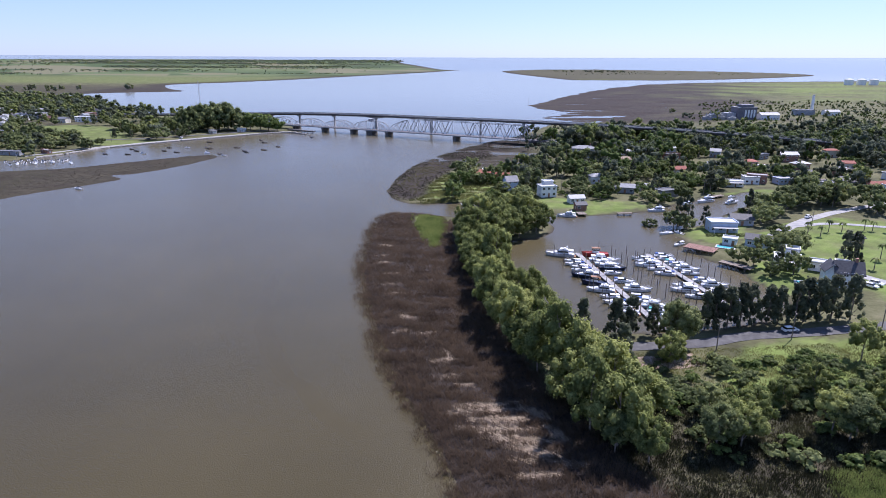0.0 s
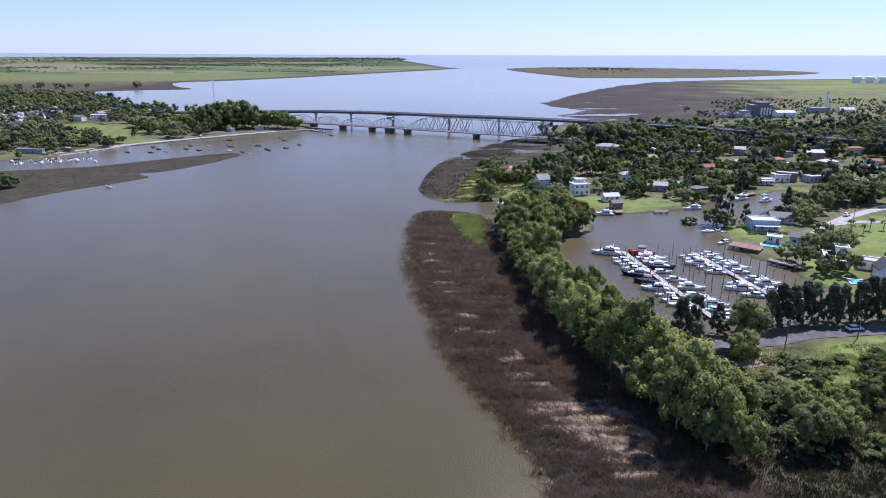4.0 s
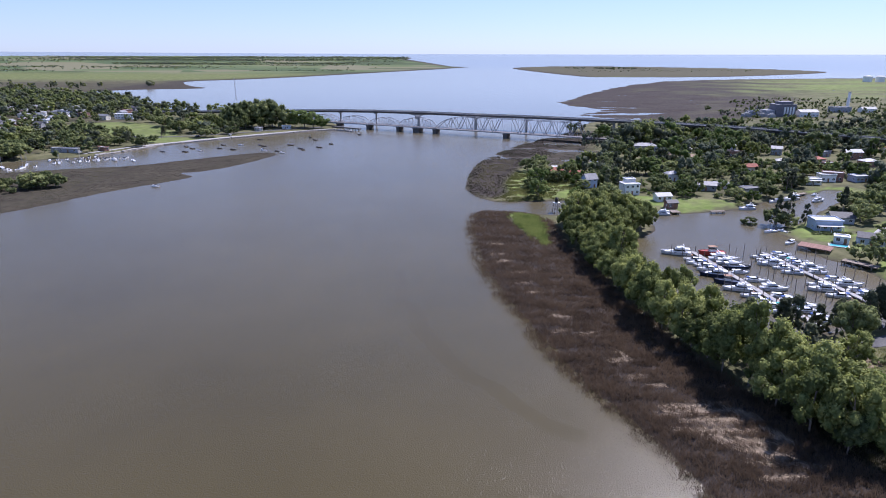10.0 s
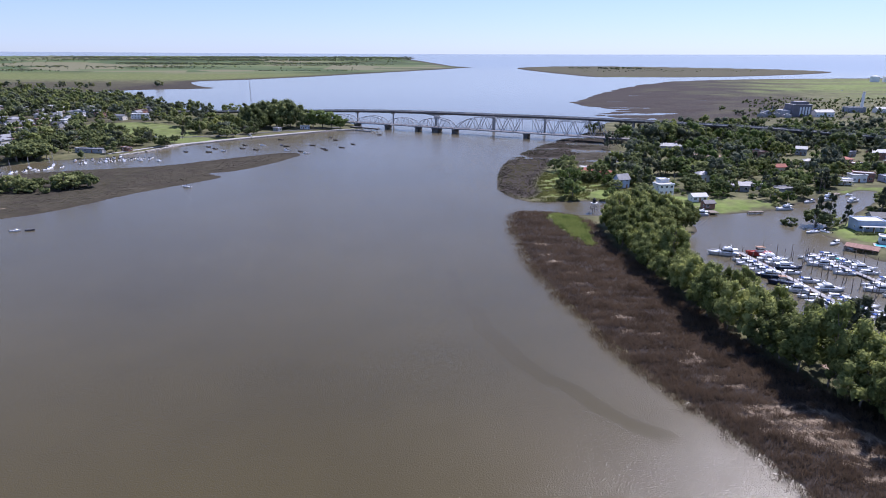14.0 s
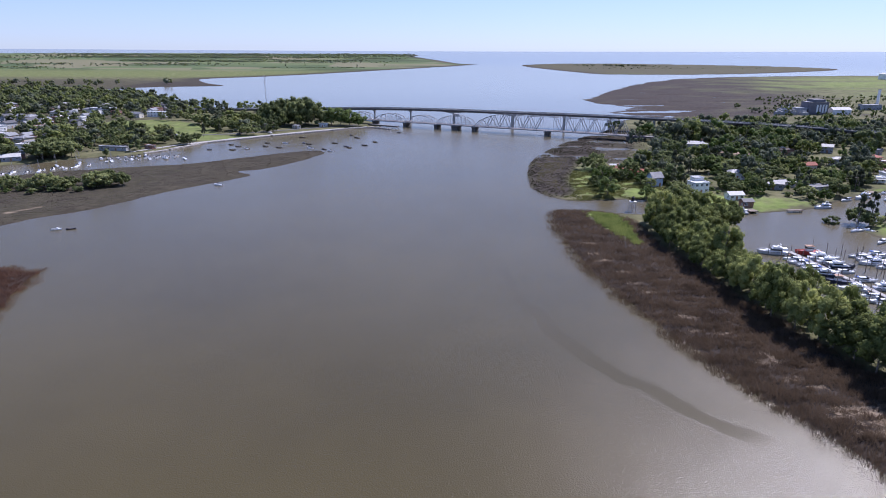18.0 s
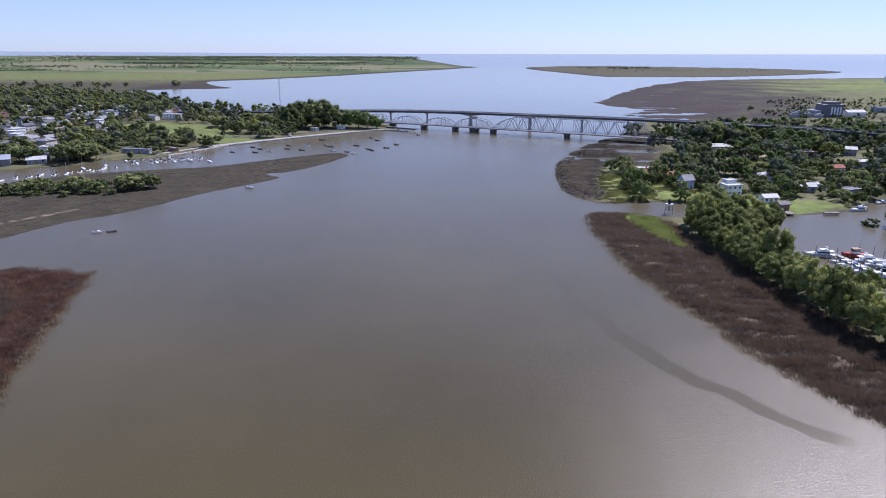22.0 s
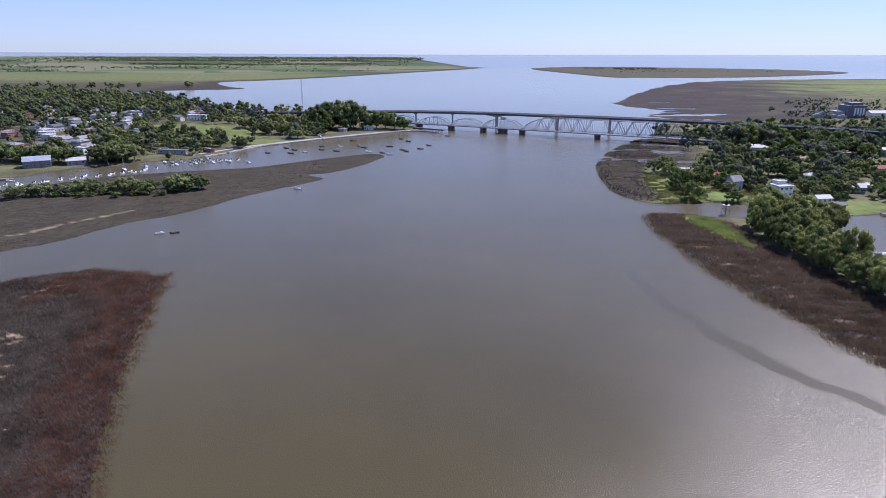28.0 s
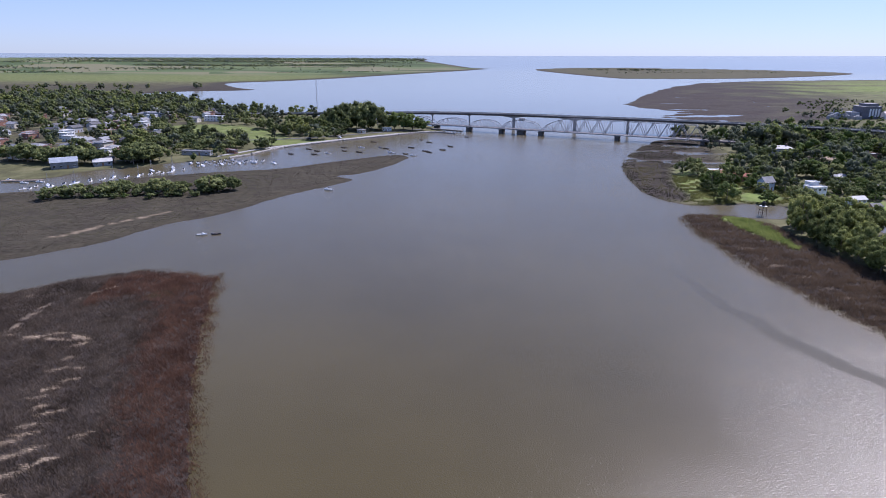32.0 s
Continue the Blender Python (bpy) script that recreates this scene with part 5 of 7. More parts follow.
# moored boats off the town
for k in range(18):
    t = (k // 2) / 8.5
    (TINY, WHITELAUNCH, TINY, SAIL)[k % 4].put(-260 - 38 * t + rng.normal(0, 0.8), 428 - 19 * t - 6 * (k % 2) + rng.normal(0, 0.8), 115 + rng.normal(0, 12), "small white boat moored close to the sea wall" if k % 4 != 3 else "")
for k, (x, y) in enumerate(((-195, 521), (-187, 490), (-182, 484), (-178, 467), (-163, 490), (-152, 473), (-149, 467), (-139, 479), (-133, 497), (-118, 555), (-157, 536), (-222, 460), (-200, 466), (-285, 460), (-215, 489), (-201, 489), (-232, 471), (-248, 456), (-231, 455), (-176, 462), (-240, 480), (-150, 520), (-212, 472), (-160, 451), (-166, 459))):
    (DARKLAUNCH, BLUELAUNCH, DARKLAUNCH, WHITELAUNCH)[k % 4 if k % 7 else 0].put(x, y, 150 + rng.normal(0, 16))
for k, (x, y) in enumerate(((-285, 427), (-281, 428), (-278, 424), (-274, 425), (-270, 421), (-266, 422), (-288, 424), (-292, 423), (-296, 420), (-263, 418), (-300, 416), (-284, 420), (-277, 418), (-304, 414))):
    (WHITELAUNCH, EXPRESSW, WHITELAUNCH, TINY)[k % 4].put(x, y, 118 + rng.normal(0, 6), "white motor boat in the row off the town")
for k in range(26):
    t = k / 25
    (TINY, WHITELAUNCH, SAIL, TINY, TINY)[k % 5].put(-300 - 62 * t + rng.normal(0, 1), 392 - 54 * t - 7 * (k % 2) + rng.normal(0, 1.2), 100 + rng.normal(0, 14), "small white boat moored in the inlet" if k % 5 != 2 else "")
for x, y in ((-250, 416), (-309, 398), (-318, 388)):
    SAIL.put(x, y, 130 + rng.normal(0, 20))
WHITELAUNCH.put(-200, 334, 160, "small white launch alone off the spit")
TINY.put(-236, 246.5, 10, "small white launch alone in midstream")
SKIFF.put(-230.5, 247.5, 15)
for x, y in ((-385, 357), (-365, 352), (-372, 349)):
    WHITELAUNCH.put(x, y, 170, "old pale boat on the muddy inlet")

# decks and small piers on the village shore
def timber_deck(x, y, turn, L, W, mat, label, z=1.6):
    ob = thing("timber_deck", pose(x, y, 0, 0, 0, turn), label, "deck")
    n = int(L / 0.5)
    board = None
    for k in range(n):
        if board is None:
            board = part("board", box(bmesh.new(), -0.23, -W / 2, -0.06, 0.23, W / 2, 0.06), mat, ob)
        else:
            b2 = new("board", board.data)
            b2.parent = ob
            board = b2
        board.matrix_basis = pose(-L / 2 + (k + 0.5) * L / n, rng.normal(0, 0.06), z + rng.normal(0, 0.015))
    for k in range(int(L / 3) + 1):
        for sg in (-1, 1):
            part("post", tube(bmesh.new(), (-L / 2 + 3 * k + 0.3, sg * (W / 2 - 0.3), -2), (-L / 2 + 3 * k + 0.3, sg * (W / 2 - 0.3), z - 0.06), 0.16, 0.15, 7), MAT_WOOD, ob)
    for sg in (-1, 1):
        part("beam", box(bmesh.new(), -L / 2, sg * (W / 2 - 0.3) - 0.1, z - 0.36, L / 2, sg * (W / 2 - 0.3) + 0.1, z - 0.08), MAT_WOOD, ob)
    return ob


timber_deck(93, 223.5, -40, 11, 6.5, MAT_REDWOOD, "broad red-brown timber deck on posts over the water")
timber_deck(97.5, 204, -50, 11, 3.5, MAT_WOOD, "old grey timber pier on many posts", 1.5)
timber_deck(60, 279, -85, 5, 4, MAT_WOOD, "small grey timber landing below a boathouse", 1.0)
timber_deck(80, 279.5, 5, 7, 2, MAT_WOOD, "small dark timber landing on the village bank", 1.0)
timber_deck(138, 317, 30, 8, 2.5, MAT_WOOD, "timber landing at the creek", 1.0)
timber_deck(-376, 354, 5, 22, 2.5, MAT_WOOD, "low timber pier on the muddy inlet", 0.8)

def along(points, step, jitter, r):
    """Places about step apart along a line of points, set off at random."""
    out = []
    for (ax, ay), (bx, by) in zip(points, points[1:]):
        n = max(1, int(math.hypot(bx - ax, by - ay) / step))
        for k in range(n):
            t = (k + r.uniform(-0.3, 0.3)) / n
            out.append((ax + (bx - ax) * t + r.normal(0, jitter), ay + (by - ay) * t + r.normal(0, jitter)))
    return out



# ---- houses ----
def window_mesh(w, h):
    """A window unit: frame ring, and the pane set back in it."""
    f = bmesh.new()
    box(f, -w / 2, -0.06, 0, w / 2, 0.06, 0.1)
    box(f, -w / 2, -0.06, h - 0.1, w / 2, 0.06, h)
    for x in (-w / 2, -0.04, w / 2 - 0.08):
        box(f, x, -0.06, 0.1, x + 0.08, 0.06, h - 0.1)
    a = bpy.data.meshes.new("window_frame")
    f.to_mesh(a)
    f.free()
    a.materials.append(MAT_WHITE)
    p = box(bmesh.new(), -w / 2 + 0.08, -0.02, 0.1, w / 2 - 0.08, 0.02, h - 0.1)
    b = bpy.data.meshes.new("pane")
    p.to_mesh(b)
    p.free()
    b.materials.append(MAT_DARKGLASS)
    return a, b


WIN = {k: window_mesh(*k) for k in ((1.4, 1.3), (2.4, 2.0), (1.0, 1.1))}


def set_window(parent, kind, x, y, z, turn):
    fr, pa = WIN[kind]
    ob = new("window", fr)
    ob.parent = parent
    ob.matrix_basis = pose(x, y, z, 0, 0, turn)
    c = new("pane", pa)
    c.parent = ob
    return ob


def gable(bm, w, d, z, h, over=0.45, thick=0.22):
    """A two-sided pitched roof, ridge along x."""
    for sg in (-1, 1):
        a = [Vector((sx * (w / 2 + over), sg * (d / 2 + over), z - over * h / (d / 2))) for sx in (-1, 1)]
        r = [Vector((sx * (w / 2 + over), 0, z + h)) for sx in (-1, 1)]
        lo = [bm.verts.new(p) for p in (a[0], a[1], r[1], r[0])]
        hi = [bm.verts.new(p + Vector((0, 0, thick))) for p in (a[0], a[1], r[1], r[0])]
        bm.faces.new(lo if sg > 0 else lo[::-1])
        bm.faces.new(hi[::-1] if sg > 0 else hi)
        for k in range(4):
            bm.faces.new((lo[k], lo[(k + 1) % 4], hi[(k + 1) % 4], hi[k]))
    bmesh.ops.recalc_face_normals(bm, faces=bm.faces)
    return bm


def hip(bm, w, d, z, h, over=0.5, thick=0.2):
    """A four-sided pitched roof."""
    W, D = w / 2 + over, d / 2 + over
    r = max(0.3, W - D)
    base = [(-W, -D), (W, -D), (W, D), (-W, D)]
    lo = [bm.verts.new((x, y, z)) for x, y in base]
    hi = [bm.verts.new((x, y, z + thick)) for x, y in base]
    a, b = bm.verts.new((-r, 0, z + h)), bm.verts.new((r, 0, z + h))
    bm.faces.new(lo[::-1])
    for k in range(4):
        bm.faces.new((lo[k], lo[(k + 1) % 4], hi[(k + 1) % 4], hi[k]))
    bm.faces.new((hi[0], hi[1], b, a))
    bm.faces.new((hi[1], hi[2], b))
    bm.faces.new((hi[2], hi[3], a, b))
    bm.faces.new((hi[3], hi[0], a))
    return bm


BUILT = []      # places and reach of the buildings


def house(x, y, turn, w, d, h, roof, wall_mat, roof_mat, label, storeys=1, windows=3, chimney=False, group="houses", name="house", porch=False, roof_h=None):
    """A house with walls, roof, door and windows on its long and short sides."""
    w, d, h = w * 0.82, d * 0.82, h * 0.88
    ob = thing(name, pose(x, y, float(ground_z(x, y)) - 0.05, 0, 0, turn), label, "house", group)
    BUILT.append((x, y, 0.55 * math.hypot(w, d)))
    bm = box(bmesh.new(), -w / 2, -d / 2, -0.5, w / 2, d / 2, h)
    rh = roof_h or d * 0.24
    if roof == "gable":
        for sx in (-1, 1):
            vs = [bm.verts.new(p) for p in ((sx * (w / 2 - 0.01), -d / 2, h), (sx * (w / 2 - 0.01), d / 2, h), (sx * (w / 2 - 0.01), 0, h + rh))]
            bm.faces.new(vs if sx > 0 else vs[::-1])
    part("wall", bm, wall_mat, ob)
    if roof == "gable":
        rf = part("roof", gable(bmesh.new(), w, d, h, rh), roof_mat, ob)
    elif roof == "hip":
        rf = part("roof", hip(bmesh.new(), w, d, h, rh), roof_mat, ob)
    else:
        bm = box(bmesh.new(), -w / 2 - 0.25, -d / 2 - 0.25, h + 0.004, w / 2 + 0.25, d / 2 + 0.25, h + 0.25)
        rf = part("roof", bm, roof_mat, ob)
        bm = bmesh.new()
        for a in ((-w / 2 - 0.25, -d / 2 - 0.25, w / 2 + 0.25, -d / 2), (-w / 2 - 0.25, d / 2, w / 2 + 0.25, d / 2 + 0.25), (-w / 2 - 0.25, -d / 2, -w / 2, d / 2), (w / 2, -d / 2, w / 2 + 0.25, d / 2)):
            box(bm, a[0], a[1], h + 0.25, a[2], a[3], h + 0.6)
        part("parapet", bm, wall_mat, rf)
    if chimney:
        part("chimney", box(box(bmesh.new(), w * 0.22, -0.35, h, w * 0.22 + 0.7, 0.35, h + rh + 1.1), w * 0.22 - 0.1, -0.45, h + rh + 1.1, w * 0.22 + 0.8, 0.45, h + rh + 1.25), MAT_WALLBRICK, rf)
    for s in range(storeys):
        z = 1.0 + 2.8 * s
        for k in range(windows):
            u = -w / 2 + (k + 0.5) * w / windows
            if not (s == 0 and k == windows // 2):
                set_window(ob, (1.4, 1.3), u, -d / 2 - 0.04, z, 0)
        set_window(ob, (1.0, 1.1), -w / 2 - 0.04, -d * 0.2, z, 90)
        set_window(ob, (1.0, 1.1), w / 2 + 0.04, d * 0.2, z, 90)
    u = -w / 2 + (windows // 2 + 0.5) * w / windows
    part("door", box(bmesh.new(), u - 0.5, -d / 2 - 0.07, 0.05, u + 0.5, -d / 2 + 0.02, 2.1, bevel=0.02), MAT_TEAK, ob)
    if porch:
        bm = box(bmesh.new(), -w * 0.45, -d / 2 - 3, 2.5, w * 0.45, -d / 2 - 0.1, 2.7)
        pr = part("porch_roof", bm, roof_mat, ob)
        for sx in (-1, 0, 1):
            part("post", box(bmesh.new(), sx * w * 0.42 - 0.1, -d / 2 - 2.9, -0.3, sx * w * 0.42 + 0.1, -d / 2 - 2.7, 2.5), MAT_WHITE, pr)
    return ob


# houses of the village, one by one
house(50, 317, 12, 10, 8, 6.0, "flat", MAT_WHITE, MAT_ROOFPALE, "white two-storey house with flat roof above the bank", 2, 3)
house(51, 322, 12, 6, 5, 7.6, "flat", MAT_WHITE, MAT_ROOFPALE, "white upper block of a flat-roofed house", 2, 2, name="house")
house(112, 251, -6, 13, 9, 4.6, "flat", MAT_WALLBLUE, MAT_ROOFPALE, "long low white and pale blue house with flat roof", 1, 4, porch=True)
house(125, 262, -10, 11, 8, 3.2, "gable", MAT_WALLGREY, MAT_ROOFDARK, "low house with dark pitched roof behind a hedge", 1, 3)
house(117, 229, -28, 11, 7, 3.6, "gable", MAT_WALLBLUE, MAT_ROOFDARK, "pale blue house with dark roof beside the lane", 1, 3)
house(107, 231, -28, 6, 5, 2.7, "flat", MAT_WHITE, MAT_ROOFPALE, "low white annexe with flat roof", 1, 2)
house(116, 206, -25, 10, 8, 3.3, "flat", MAT_WHITE, MAT_ROOFPALE, "white modern house with flat roof and terraces", 1, 3, porch=True)
house(119, 209, -25, 5, 5, 5.8, "flat", MAT_WHITE, MAT_ROOFPALE, "white tower block of a modern house", 2, 1)
house(125, 200.5, -30, 10, 5, 3.4, "flat", MAT_WHITE, MAT_ROOFPALE, "long white wing of a modern house", 1, 3)
house(129, 196.5, -30, 5, 6, 4.6, "flat", MAT_WHITE, MAT_ROOFPALE, "white cube-shaped house end", 1, 2)
house(124, 186, -18, 9.5, 7.5, 5.6, "gable", MAT_WHITE, MAT_ROOFDARK, "large white two-storey house with dark pitched roof", 2, 4, chimney=True, roof_h=3.0)
house(120.5, 188.5, 72, 7, 5.5, 5.4, "gable", MAT_WHITE, MAT_ROOFDARK, "white gabled wing with dark roof beside a pool", 2, 2, roof_h=2.4)
house(61, 287, 8, 6, 5, 3.2, "gable", MAT_WALLBRICK, MAT_ROOFDARK, "small dark boathouse with pitched roof on the bank", 1, 2)
house(62, 302, 8, 9, 6, 3.0, "gable", MAT_WHITE, MAT_ROOFPALE, "low white house with pale roof in a garden", 1, 3)
house(93, 327, -15, 12, 7, 3.6, "gable", MAT_WALLGREY, MAT_ROOFGREY, "grey house with a pitched sheet roof", 1, 3)
house(104, 333, -10, 8, 6, 3.2, "hip", MAT_WALLCREAM, MAT_ROOFGREY, "cream house with hipped grey roof", 1, 3)
house(20, 366, 10, 10, 7, 3.8, "gable", MAT_WHITE, MAT_ROOFRED, "white house with red tiled roof near the marsh", 1, 3, chimney=True)
house(31, 358, -12, 9, 6, 3.6, "gable", MAT_WALLBRICK, MAT_ROOFRED, "brick house with red tiled roof among trees", 1, 3)
house(24, 378, 0, 8, 6, 3.0, "flat", MAT_WHITE, MAT_ROOFPALE, "small white flat-roofed house among trees", 1, 2)
house(33, 333, 20, 8, 6.5, 5.6, "gable", MAT_WALLBLUE, MAT_ROOFGREY, "pale grey-blue two-storey house by dark trees", 2, 2, roof_h=2.4)
house(96, 443, -8, 20, 10, 7.0, "hip", MAT_WALLGREY, MAT_ROOFGREY, "large grey two-storey house with hipped roof", 2, 6, chimney=True)
house(128, 452, -8, 9, 7, 3.4, "hip", MAT_WHITE, MAT_ROOFPALE, "white house with pale roof beside a sandy yard", 1, 3)
house(157, 345, -4, 14, 7, 3.2, "flat", MAT_WHITE, MAT_ROOFPALE, "long low white house with flat white roof", 1, 4, porch=True)
house(171, 352, -4, 10, 7, 4.4, "flat", MAT_WHITE, MAT_ROOFPALE, "white flat-roofed house by the creek", 1, 3)
house(190, 352, 10, 12, 8, 3.4, "flat", MAT_WALLBLUE, MAT_ROOFPALE, "pale house with flat white roof and dark trees round it", 1, 4)
house(182, 318, 6, 10, 6, 3.0, "hip", MAT_WALLCREAM, MAT_ROOFRED, "cream house with red hipped roof", 1, 3)
house(230, 425, 0, 14, 8, 5.5, "gable", MAT_WALLBRICK, MAT_ROOFPALE, "brick house with pale pitched roof among tall trees", 2, 4)
house(190, 560, -5, 22, 9, 4.0, "gable", MAT_WALLCREAM, MAT_ROOFPALE, "long cream shed with pale roof beyond the woods", 1, 5)
hr = np.random.default_rng(31)
for hx, hy in ((205, 338), (222, 346), (240, 338), (214, 366), (236, 372), (258, 362), (196, 392), (224, 398), (252, 396), (280, 385), (140, 378), (84, 352), (112, 318), (298, 410)):
    wm, rm, lab = ((MAT_WHITE, MAT_ROOFGREY, "white village house with a grey roof"), (MAT_WALLCREAM, MAT_ROOFRED, "cream village house with a red tiled roof"), (MAT_WALLGREY, MAT_ROOFDARK, "grey village house with a dark roof"), (MAT_WALLBRICK, MAT_ROOFPALE, "brick village house with a pale sheet roof"))[hr.integers(0, 4)]
    house(hx, hy, hr.uniform(-25, 25), hr.uniform(8, 14), hr.uniform(6, 9), hr.uniform(2.9, 4.6), ("gable", "hip", "flat")[hr.integers(0, 3)], wm, rm, lab + " between garden trees", 1, 3)
house(156, 232, 20, 5, 5, 2.6, "hip", MAT_WOOD, MAT_ROOFDARK, "small open garden pavilion with dark hipped roof", 1, 1, name="pavilion", group="", roof_h=1.9)
vr = np.random.default_rng(23)
for k in range(34):
    x = vr.uniform(150, 420)
    y = vr.uniform(290, 520)
    if x > 40 + 0.75 * y or shore(x, y) < 8:
        continue
    wall, roof, lab = ((MAT_WHITE, MAT_ROOFPALE, "white house with pale roof among the trees"), (MAT_WALLCREAM, MAT_ROOFRED, "cream house with red roof among the trees"), (MAT_WALLGREY, MAT_ROOFGREY, "grey house with sheet roof among the trees"), (MAT_WALLBRICK, MAT_ROOFGREY, "brick house with grey roof among the trees"))[k % 4]
    house(x, y, vr.uniform(-30, 30), vr.uniform(8, 13), vr.uniform(6, 8), vr.uniform(3, 5.6), ("gable", "flat", "hip")[k % 3], wall, roof, lab, 1, 3)

# swimming pools: a coping ring and the water in it
for x, y, a, L, W in ((113.5, 186.5, -18, 8, 4.5), (103.5, 226.5, -28, 6, 3)):
    ob = thing("swimming_pool", pose(x, y, float(ground_z(x, y)) - 0.02, 0, 0, a), "turquoise garden swimming pool with pale coping", "pool")
    bm = bmesh.new()
    for q in ((-L / 2 - 0.5, -W / 2 - 0.5, L / 2 + 0.5, -W / 2), (-L / 2 - 0.5, W / 2, L / 2 + 0.5, W / 2 + 0.5), (-L / 2 - 0.5, -W / 2, -L / 2, W / 2), (L / 2, -W / 2, L / 2 + 0.5, W / 2)):
        box(bm, q[0], q[1], -0.3, q[2], q[3], 0.3)
    part("coping", bm, MAT_ROOFPALE, ob)
    part("water", box(bmesh.new(), -L / 2, -W / 2, -0.3, L / 2, W / 2, 0.2), MAT_POOL, ob)

# ---- the town on the far bank ----
tn = np.random.default_rng(31)
TOWN_KINDS = ((MAT_WHITE, MAT_ROOFPALE, "flat", "white town house with flat pale roof"), (MAT_WALLCREAM, MAT_ROOFGREY, "gable", "cream town house with grey sheet roof"), (MAT_WALLBRICK, MAT_ROOFGREY, "flat", "brick town house with grey flat roof"), (MAT_WALLGREY, MAT_ROOFDARK, "gable", "grey town house with dark roof"), (MAT_WALLCREAM, MAT_ROOFGREY, "hip", "cream town house with hipped grey roof"), (MAT_WHITE, MAT_ROOFGREY, "gable", "white town house with grey roof"))
models = []
count = 0
for k in range(900):
    x, y = tn.uniform(-780, -330), tn.uniform(425, 760)
    if x > -360 - (y - 420) * 0.1 or shore(x, y) < 18 or inside(x, y, LAWNS[8]) > -6 or waves(np.array([x]), np.array([y]), 70, 42)[0] > 0.3 or x < -110 - 0.9 * y:
        continue
    count += 1
    if count > 135:
        break
    if len(models) < 12:
        wall, roof, form, lab = TOWN_KINDS[len(models) % 6]
        models.append(house(x, y, 0, tn.uniform(9, 15), tn.uniform(7, 9.5), tn.uniform(3, 5.8), form, wall, roof, lab, 1, 3, group="town houses"))
        models[-1].matrix_basis = pose(x, y, float(ground_z(x, y)) - 0.05, 0, 0, tn.choice([-18, 72]) + tn.normal(0, 3))
    else:
        BUILT.append((x, y, 8))
        copy_thing(models[tn.integers(0, 12)], pose(x, y, float(ground_z(x, y)) - 0.05, 0, 0, tn.choice([-18, 72]) + tn.normal(0, 3)))
# boat shed on the inlet, and low roofs by the shore
house(-376, 396, 30, 18, 14, 4.8, "gable", MAT_ROOFGREY, MAT_BARNBLUE, "big grey boat shed with pale blue-grey sheet roof", 1, 4, name="boat_shed", group="", roof_h=2.2)
house(-356, 404, 28, 13, 8, 3.2, "gable", MAT_WALLGREY, MAT_ROOFPALE, "low shed with pale sheet roof by the inlet", 1, 3, name="shed", group="sheds")
house(-360, 412, 28, 16, 6, 3.6, "gable", MAT_WALLBRICK, MAT_ROOFGREY, "low shed with grey roof beside the boat shed", 1, 3, name="shed", group="sheds")
house(-418, 428, 20, 12, 8, 3.2, "flat", MAT_WHITE, MAT_ROOFPALE, "low building with bright white roof", 1, 3, name="shed", group="sheds")
house(-312, 448, -10, 26, 5, 3.0, "flat", MAT_WALLGREY, MAT_ROOFGREY, "long low shelter with grey flat roof in the park", 1, 4, name="shelter", group="shelters")
house(-290, 456, -30, 10, 4, 2.8, "flat", MAT_WALLBRICK, MAT_ROOFPALE, "small kiosk with pale flat roof by the promenade", 1, 2, name="kiosk", group="")
house(-375, 668, -5, 24, 9, 5.6, "flat", MAT_WHITE, MAT_ROOFPALE, "white two-storey building beyond the playing field", 2, 6, group="town houses")
house(-445, 694, -5, 30, 12, 7.0, "flat", MAT_WALLGREY, MAT_ROOFPALE, "large grey building with pale flat roof", 2, 6, group="town houses")
house(-190, 592, -25, 9, 5, 3.0, "flat", MAT_WHITE, MAT_ROOFPALE, "small white kiosk under the trees at the bridge head", 1, 3, name="kiosk", group="")
house(-212, 578, -35, 8, 5, 3.0, "hip", MAT_WALLCREAM, MAT_ROOFGREY, "small cream pavilion under the park trees", 1, 2, name="pavilion", group="")

# ---- works beyond the woods ----
works = thing("water_works", pose(334, 720, float(ground_z(334, 720)), 0, 0, 5), "grey industrial block with pale window strips", "factory")
MAT_WORKS = material("dark_works_cladding", [(0.12, 0.115, 0.13), (0.165, 0.158, 0.175), (0.21, 0.2, 0.215)], scale=0.3, rough=0.8)
part("main_block", box(box(bmesh.new(), -11, -8, -1, 11, 8, 13), -6, -6, 13, 8, 6, 16), MAT_WORKS, works)
for k in range(4):
    part("window_strip", box(bmesh.new(), -3 + 3.4 * k, -8.25, 2, -1.1 + 3.4 * k, -7.9, 10.5), MAT_WHITE, works)
part("side_block", box(bmesh.new(), -22, -6, -1, -12, 6, 7), MAT_WALLGREY, works)
part("roof_slab", box(bmesh.new(), -11.5, -8.5, 13.02, 11.5, 8.5, 13.35), MAT_ROOFGREY, works)
for k, (px, py, pw, ph) in enumerate(((-30, -9, 6, 4), (-38, -5, 7, 5.5), (-27, 4, 5, 6), (-46, -8, 8, 3.5), (-35, 7, 6, 4), (-20, -13, 7, 3))):
    part("plant_unit", box(box(bmesh.new(), px - pw / 2, py - 3, -1, px + pw / 2, py + 3, ph), px - pw / 4, py - 1.5, ph, px + pw / 4, py + 1.5, ph + 1.4), (MAT_CONC, MAT_WALLGREY, MAT_ROOFPALE)[k % 3], works)
for k in range(5):
    part("pipe", tube(bmesh.new(), (-44 + 6.5 * k, -2 + (k % 2) * 4, 0), (-44 + 6.5 * k, -2 + (k % 2) * 4, 7 + 2 * (k % 3)), 0.5, 0.45), MAT_STEEL, works)
